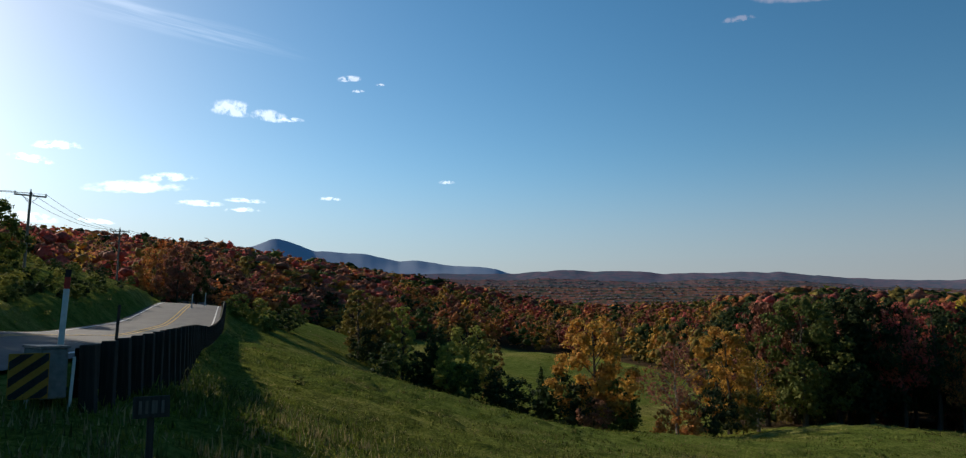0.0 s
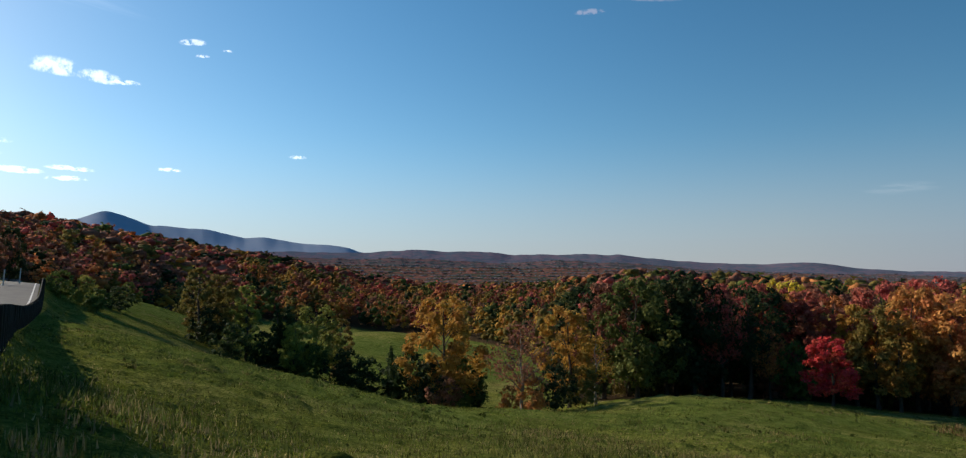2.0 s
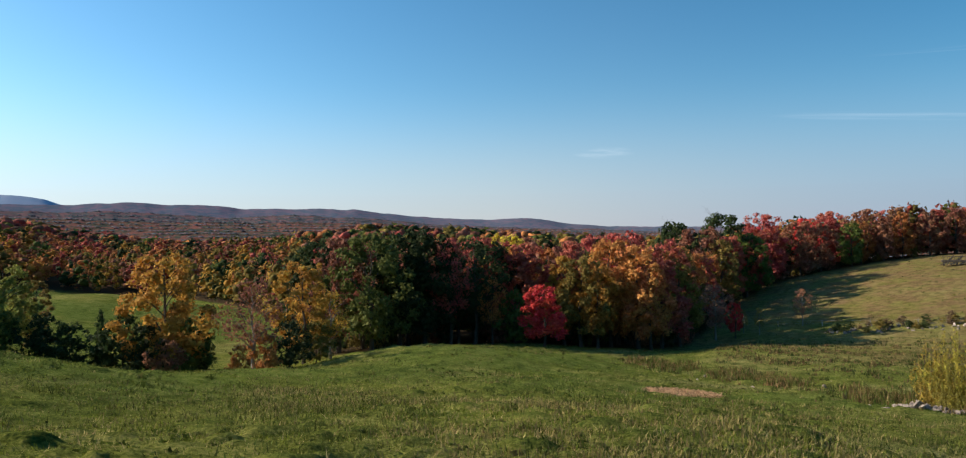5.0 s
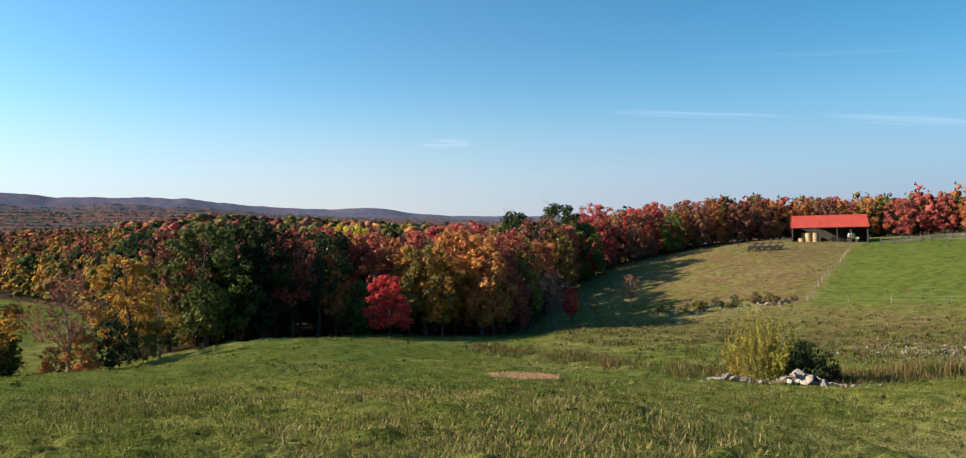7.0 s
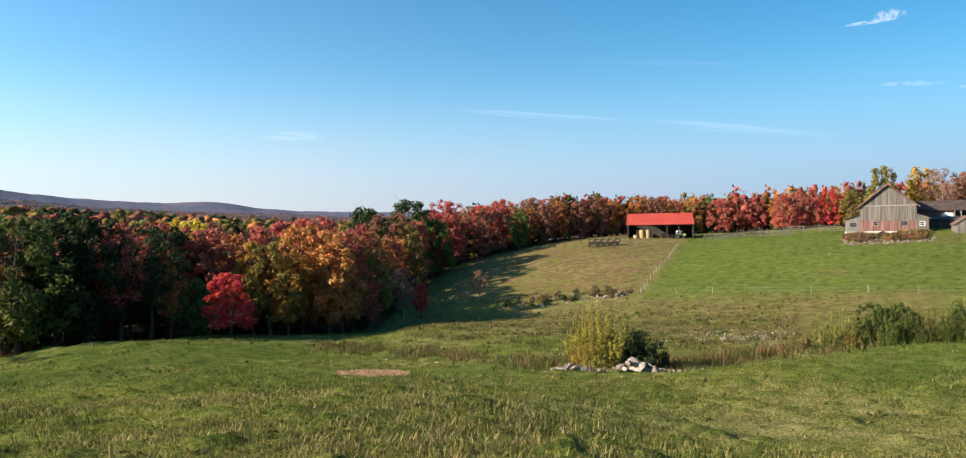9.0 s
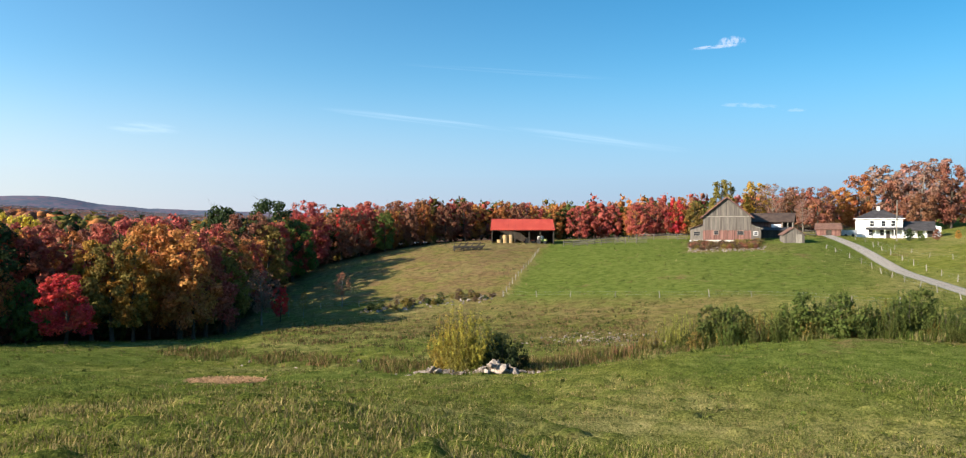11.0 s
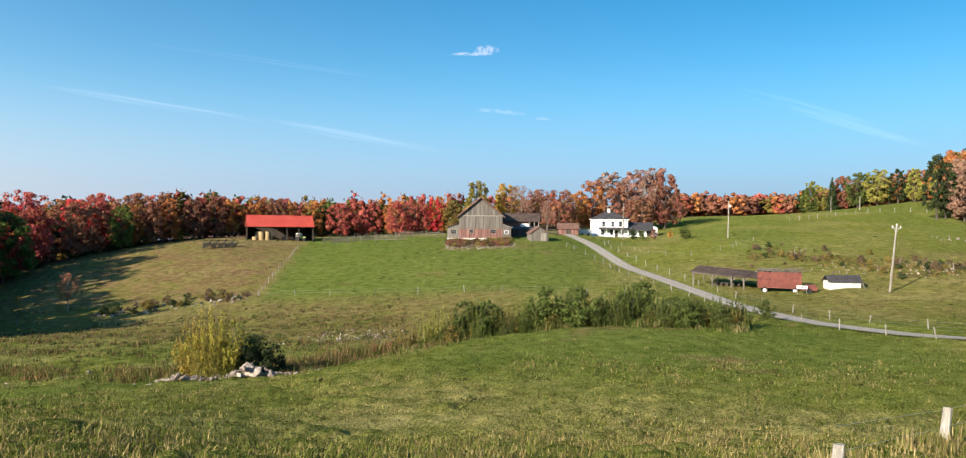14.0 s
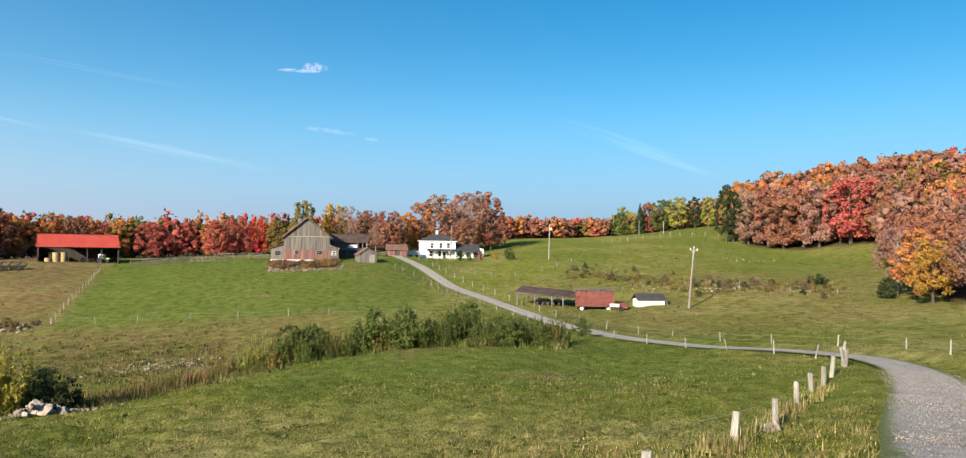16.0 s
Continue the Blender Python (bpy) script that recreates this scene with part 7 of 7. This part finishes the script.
box_end = stand("rail_terminal", -30.9, 11.9, "pale grey box at the end of the guard rail", "guard rail end", 12, z=0.5)
box("housing", (-0.16, 0.16, -0.5, 0.6, 0.05, 0.72), GREY_BOX, box_end, bevel=0.02)
box("cap", (-0.18, 0.18, -0.52, 0.62, 0.72, 0.75), GREY_BOX, box_end)


def clip(poly, nx, nz, d):
    """The part of a polygon where nx*x + nz*z <= d."""
    out = []
    for (x0, z0), (x1, z1) in zip(poly, poly[1:] + poly[:1]):
        a, b = nx * x0 + nz * z0 - d, nx * x1 + nz * z1 - d
        if a <= 0:
            out.append((x0, z0))
        if a * b < 0:
            k = a / (a - b)
            out.append((x0 + (x1 - x0) * k, z0 + (z1 - z0) * k))
    return out


marker = stand("hazard_marker", -31.85, 11.0, "hazard panel with black and yellow diagonal stripes", "road sign", 0, z=0.48)
box("panel", (-0.225, 0.225, -0.01, 0.01, 0.12, 0.70), YELLOW, marker, bevel=0.004)
for k in range(-1, 4):
    strip_poly = [(-0.215, 0.13), (0.215, 0.13), (0.215, 0.69), (-0.215, 0.69)]
    low = 0.02 + k * 0.21
    strip_poly = clip(strip_poly, -0.6, 0.8, 0.8 * (low + 0.11) + 0.0)
    strip_poly = clip(strip_poly, 0.6, -0.8, -0.8 * low)
    if len(strip_poly) > 2:
        prism("stripe", strip_poly, -0.014, -0.0105, BLACK, marker)
beam("post", (0, 0.05, -0.5), (0, 0.05, 0.65), 0.035, STEEL, marker)


def delineator(az, r, z, height, wide, label, banded=True, mat=PLASTIC_WHITE):
    ob = stand("delineator_post", az, r, label, "marker post", 0, "marker posts", z)
    h = height
    box("stem", (-wide / 2, wide / 2, -0.02, 0.02, -0.5, h * (0.82 if banded else 1.0)), mat, ob, bevel=0.008)
    if banded:
        box("red_band", (-wide / 2, wide / 2, -0.022, 0.022, h * 0.82, h * 0.93), RED_BAND, ob, bevel=0.004)
        box("cap", (-wide / 2, wide / 2, -0.024, 0.024, h * 0.93, h), BLACK, ob, bevel=0.004)
    ob.matrix_basis = ob.matrix_basis @ pose(0, 0, 0, 0, 2.5, 0)
    return ob


delineator(-30.2, 13.0, 0.72, 1.66, 0.085, "tall white marker post with a red and black top")
delineator(-26.75, 28, 0.85, 1.25, 0.10, "dark slender marker post beyond the guard rail", False, DARK_WOOD)
delineator(-29.4, 11.4, 0.35, 0.75, 0.04, "short thin white marker post", False)
delineator(-27.6, 12.5, 0.3, 0.7, 0.05, "short thin grey marker post", False, GREY_WOOD)
delineator(-21.0, 100, 3.6, 1.3, 0.12, "far white marker post at the road's rise", False)
delineator(-21.9, 92, 3.3, 1.2, 0.12, "far white marker post at the road's rise", False)
plate = stand("small_sign", -24.3, 7.6, "small dark wooden sign with unreadable pale marks", "sign", 6)
box("board", (-0.16, 0.16, -0.012, 0.012, 0.54, 0.74), DARK_WOOD, plate, bevel=0.004)
for x0, x1 in ((-0.11, -0.085), (-0.055, -0.03), (0.0, 0.05), (0.085, 0.11)):
    box("marking", (x0, x1, -0.016, -0.012, 0.58, 0.70), RAIL_WOOD, plate, "pale bar")
box("post", (-0.03, 0.03, 0.013, 0.07, -0.4, 0.72), DARK_WOOD, plate)


# ---- clouds ----
def node_scaled(m, value, k):
    n = node(m, "Math", operation="MULTIPLY")
    join(m, value, n.inputs[0])
    n.inputs[1].default_value = k
    return n.outputs[0]


def cloud_material(name, bright, wispy, tint):
    m = bpy.data.materials.new(name)
    m.use_nodes = True
    nt = m.node_tree
    nt.nodes.remove(nt.nodes["Principled BSDF"])
    pos = node(m, "TexCoord")
    xyz, info, off, scaled = node(m, "SeparateXYZ"), node(m, "ObjectInfo"), node(m, "VectorMath"), node(m, "Mapping")
    join(m, pos.outputs["Object"], xyz.inputs[0])
    join(m, pos.outputs["Object"], scaled.inputs[0])
    scaled.inputs["Scale"].default_value = (2.2, 1, 0.8) if not wispy else (0.8, 1, 1.6)
    grow = node(m, "Math", operation="MULTIPLY")
    join(m, info.outputs["Random"], grow.inputs[0])
    grow.inputs[1].default_value = 40.0
    off.operation = "ADD"
    join(m, scaled.outputs[0], off.inputs[0])
    join(m, grow.outputs[0], off.inputs[1])
    n = node(m, "TexNoise", scale=1.3, detail=3)
    n.inputs["Roughness"].default_value = 0.62
    join(m, off.outputs[0], n.inputs["Vector"])
    x2 = calc(m, "POWER", calc(m, "ABSOLUTE", xyz.outputs["X"]), 2.2)
    # flat below, heaped above
    z2 = calc(m, "POWER", calc(m, "MAXIMUM", xyz.outputs["Z"], node_scaled(m, xyz.outputs["Z"], -1.0 if wispy else -2.0)), 2.0)
    fall = node(m, "Math", operation="SUBTRACT")
    fall.inputs[0].default_value = 1.0
    join(m, calc(m, "ADD", x2, z2), fall.inputs[1])
    body = node(m, "MapRange")
    body.interpolation_type = "SMOOTHSTEP"
    dens = node(m, "Math", operation="MULTIPLY")
    join(m, fall.outputs[0], dens.inputs[0])
    lumps = node(m, "MapRange")
    join(m, n.outputs["Fac"], lumps.inputs[0])
    lumps.inputs[1].default_value, lumps.inputs[2].default_value = 0.32, 0.68
    join(m, lumps.outputs[0], dens.inputs[1])
    join(m, dens.outputs[0], body.inputs[0])
    body.inputs[1].default_value, body.inputs[2].default_value = (0.08, 0.6) if not wispy else (0.0, 0.9)
    body.inputs[4].default_value = 0.95 if not wispy else 0.5
    shade = ramp(m, calc(m, "ADD", calc(m, "MULTIPLY", xyz.outputs["Z"], 0.4), calc(m, "ADD", calc(m, "MULTIPLY", n.outputs["Fac"], 0.5), 0.2)), [(0.2, tuple(q * 0.72 for q in tint)), (0.6, tint)])
    glow, clear, both = node(m, "Emission"), node(m, "BsdfTransparent"), node(m, "AddShader")
    join(m, shade, glow.inputs[0])
    # thin sunlit vapour: its light adds to the sky's
    lit = node(m, "Math", operation="MULTIPLY")
    join(m, body.outputs[0], lit.inputs[0])
    lit.inputs[1].default_value = bright
    join(m, lit.outputs[0], glow.inputs[1])
    join(m, clear.outputs[0], both.inputs[0])
    join(m, glow.outputs[0], both.inputs[1])
    join(m, both.outputs[0], nt.nodes["Material Output"].inputs[0])
    return m


SUNLIT_CLOUD = cloud_material("sunlit_cloud", 0.62, False, (1.0, 0.86, 0.72))
ROSE_CLOUD = cloud_material("rose_cloud", 0.2, False, (1.0, 0.66, 0.52))
FAINT_ROSE = cloud_material("faint_rose_cloud", 0.07, False, (1.0, 0.62, 0.5))
BRIGHT_VEIL = cloud_material("bright_veil", 0.34, True, (1.0, 0.92, 0.84))
VEIL = cloud_material("thin_veil", 0.10, True, (1.0, 0.86, 0.76))


def cloud(az0, el0, az1, el1, thick, mat, label):
    """A cloud between two bearings, thick degrees high, at the far end of the sky."""
    r = 4400.0
    ends = [Vector((math.sin(radians(a)) * math.cos(radians(e)), math.cos(radians(a)) * math.cos(radians(e)), math.sin(radians(e)))) * r for a, e in ((az0, el0), (az1, el1))]
    mid, along = (ends[0] + ends[1]) / 2, ends[1] - ends[0]
    x = along.normalized()
    y = mid.normalized()
    z = x.cross(y).normalized()
    y = z.cross(x)
    ob = link_mesh("cloud", [(-1, 0, -1), (1, 0, -1), (1, 0, 1), (-1, 0, 1)], [(0, 1, 2, 3)], mat)
    half = r * math.tan(radians(thick)) * 0.42
    ob.matrix_basis = Matrix(((x.x, y.x, z.x, mid.x), (x.y, y.y, z.y, mid.y + 0.0), (x.z, y.z, z.z, mid.z + EYE), (0, 0, 0, 1))) @ Matrix.Diagonal((along.length / 2, 1, half, 1))
    return tagged(ob, label, "cloud", "clouds", "structure")


FAIR, SMALL = "small white fair-weather cloud lit by the sun", "tiny white shred of cloud"
for row in ((-21.7, 15.5, -17.3, 15.3, 2.3), (-18.4, 15.2, -15.2, 15.0, 1.7), (-16.2, 15.0, -13.9, 15.0, 0.7), (-30.0, 9.0, -22.0, 9.5, 1.8), (-26.0, 10.0, -21.6, 10.3, 1.3), (-23.6, 8.4, -19.6, 8.4, 0.9), (-20.2, 8.8, -16.6, 8.7, 0.7), (-20.2, 8.0, -16.9, 8.1, 0.7), (-32.8, 11.7, -29.1, 11.9, 1.2), (-34.2, 10.9, -30.9, 10.6, 1.1)):
    cloud(*row, SUNLIT_CLOUD, FAIR)
for row in ((-11.9, 18.2, -9.5, 18.4, 0.9), (-10.6, 17.4, -9.4, 17.5, 0.5), (-8.7, 18.0, -7.7, 18.0, 0.35), (-3.7, 10.5, -2.1, 10.5, 0.55), (-13.1, 9.1, -11.0, 9.1, 0.6), (-33.6, 7.0, -30.4, 6.6, 1.3), (-29.8, 6.9, -27.0, 6.7, 0.7)):
    cloud(*row, SUNLIT_CLOUD, SMALL)
cloud(-36.0, 22.2, -13.0, 19.6, 2.6, BRIGHT_VEIL, "long bright streak of thin cloud towards the sun")
cloud(20.4, 22.9, 29.6, 21.9, 2.6, ROSE_CLOUD, "pinkish white cloud high in the sky")
cloud(19.0, 21.5, 21.9, 21.5, 0.9, ROSE_CLOUD, "pinkish white shred of cloud")
cloud(82.7, 13.3, 87.0, 13.35, 0.55, ROSE_CLOUD, "flat pinkish base of a small cloud above the farm")
cloud(84.9, 13.6, 87.2, 13.6, 1.3, ROSE_CLOUD, "pinkish white heap of cloud above the farm")
cloud(84.6, 9.2, 89.8, 8.7, 0.7, FAINT_ROSE, "faint pinkish streak of cloud")
cloud(89.4, 8.5, 91.4, 8.4, 0.5, FAINT_ROSE, "faint pinkish shred of cloud")
cloud(39.2, 7.1, 44.6, 7.0, 1.3, VEIL, "thin white wisp of cloud")
cloud(59.5, 12.7, 79.5, 11.2, 0.5, VEIL, "thin white vapour trail")
cloud(68.0, 7.9, 83.8, 5.7, 1.1, VEIL, "broad white vapour trail")
cloud(53.5, 9.2, 70.0, 7.5, 0.9, VEIL, "faint white vapour trail")
cloud(103.5, 10.8, 118.6, 5.4, 1.4, VEIL, "faint white vapour trail")

for root in TREES.values():
    for ob in (*root.children, root):
        bpy.data.objects.remove(ob)
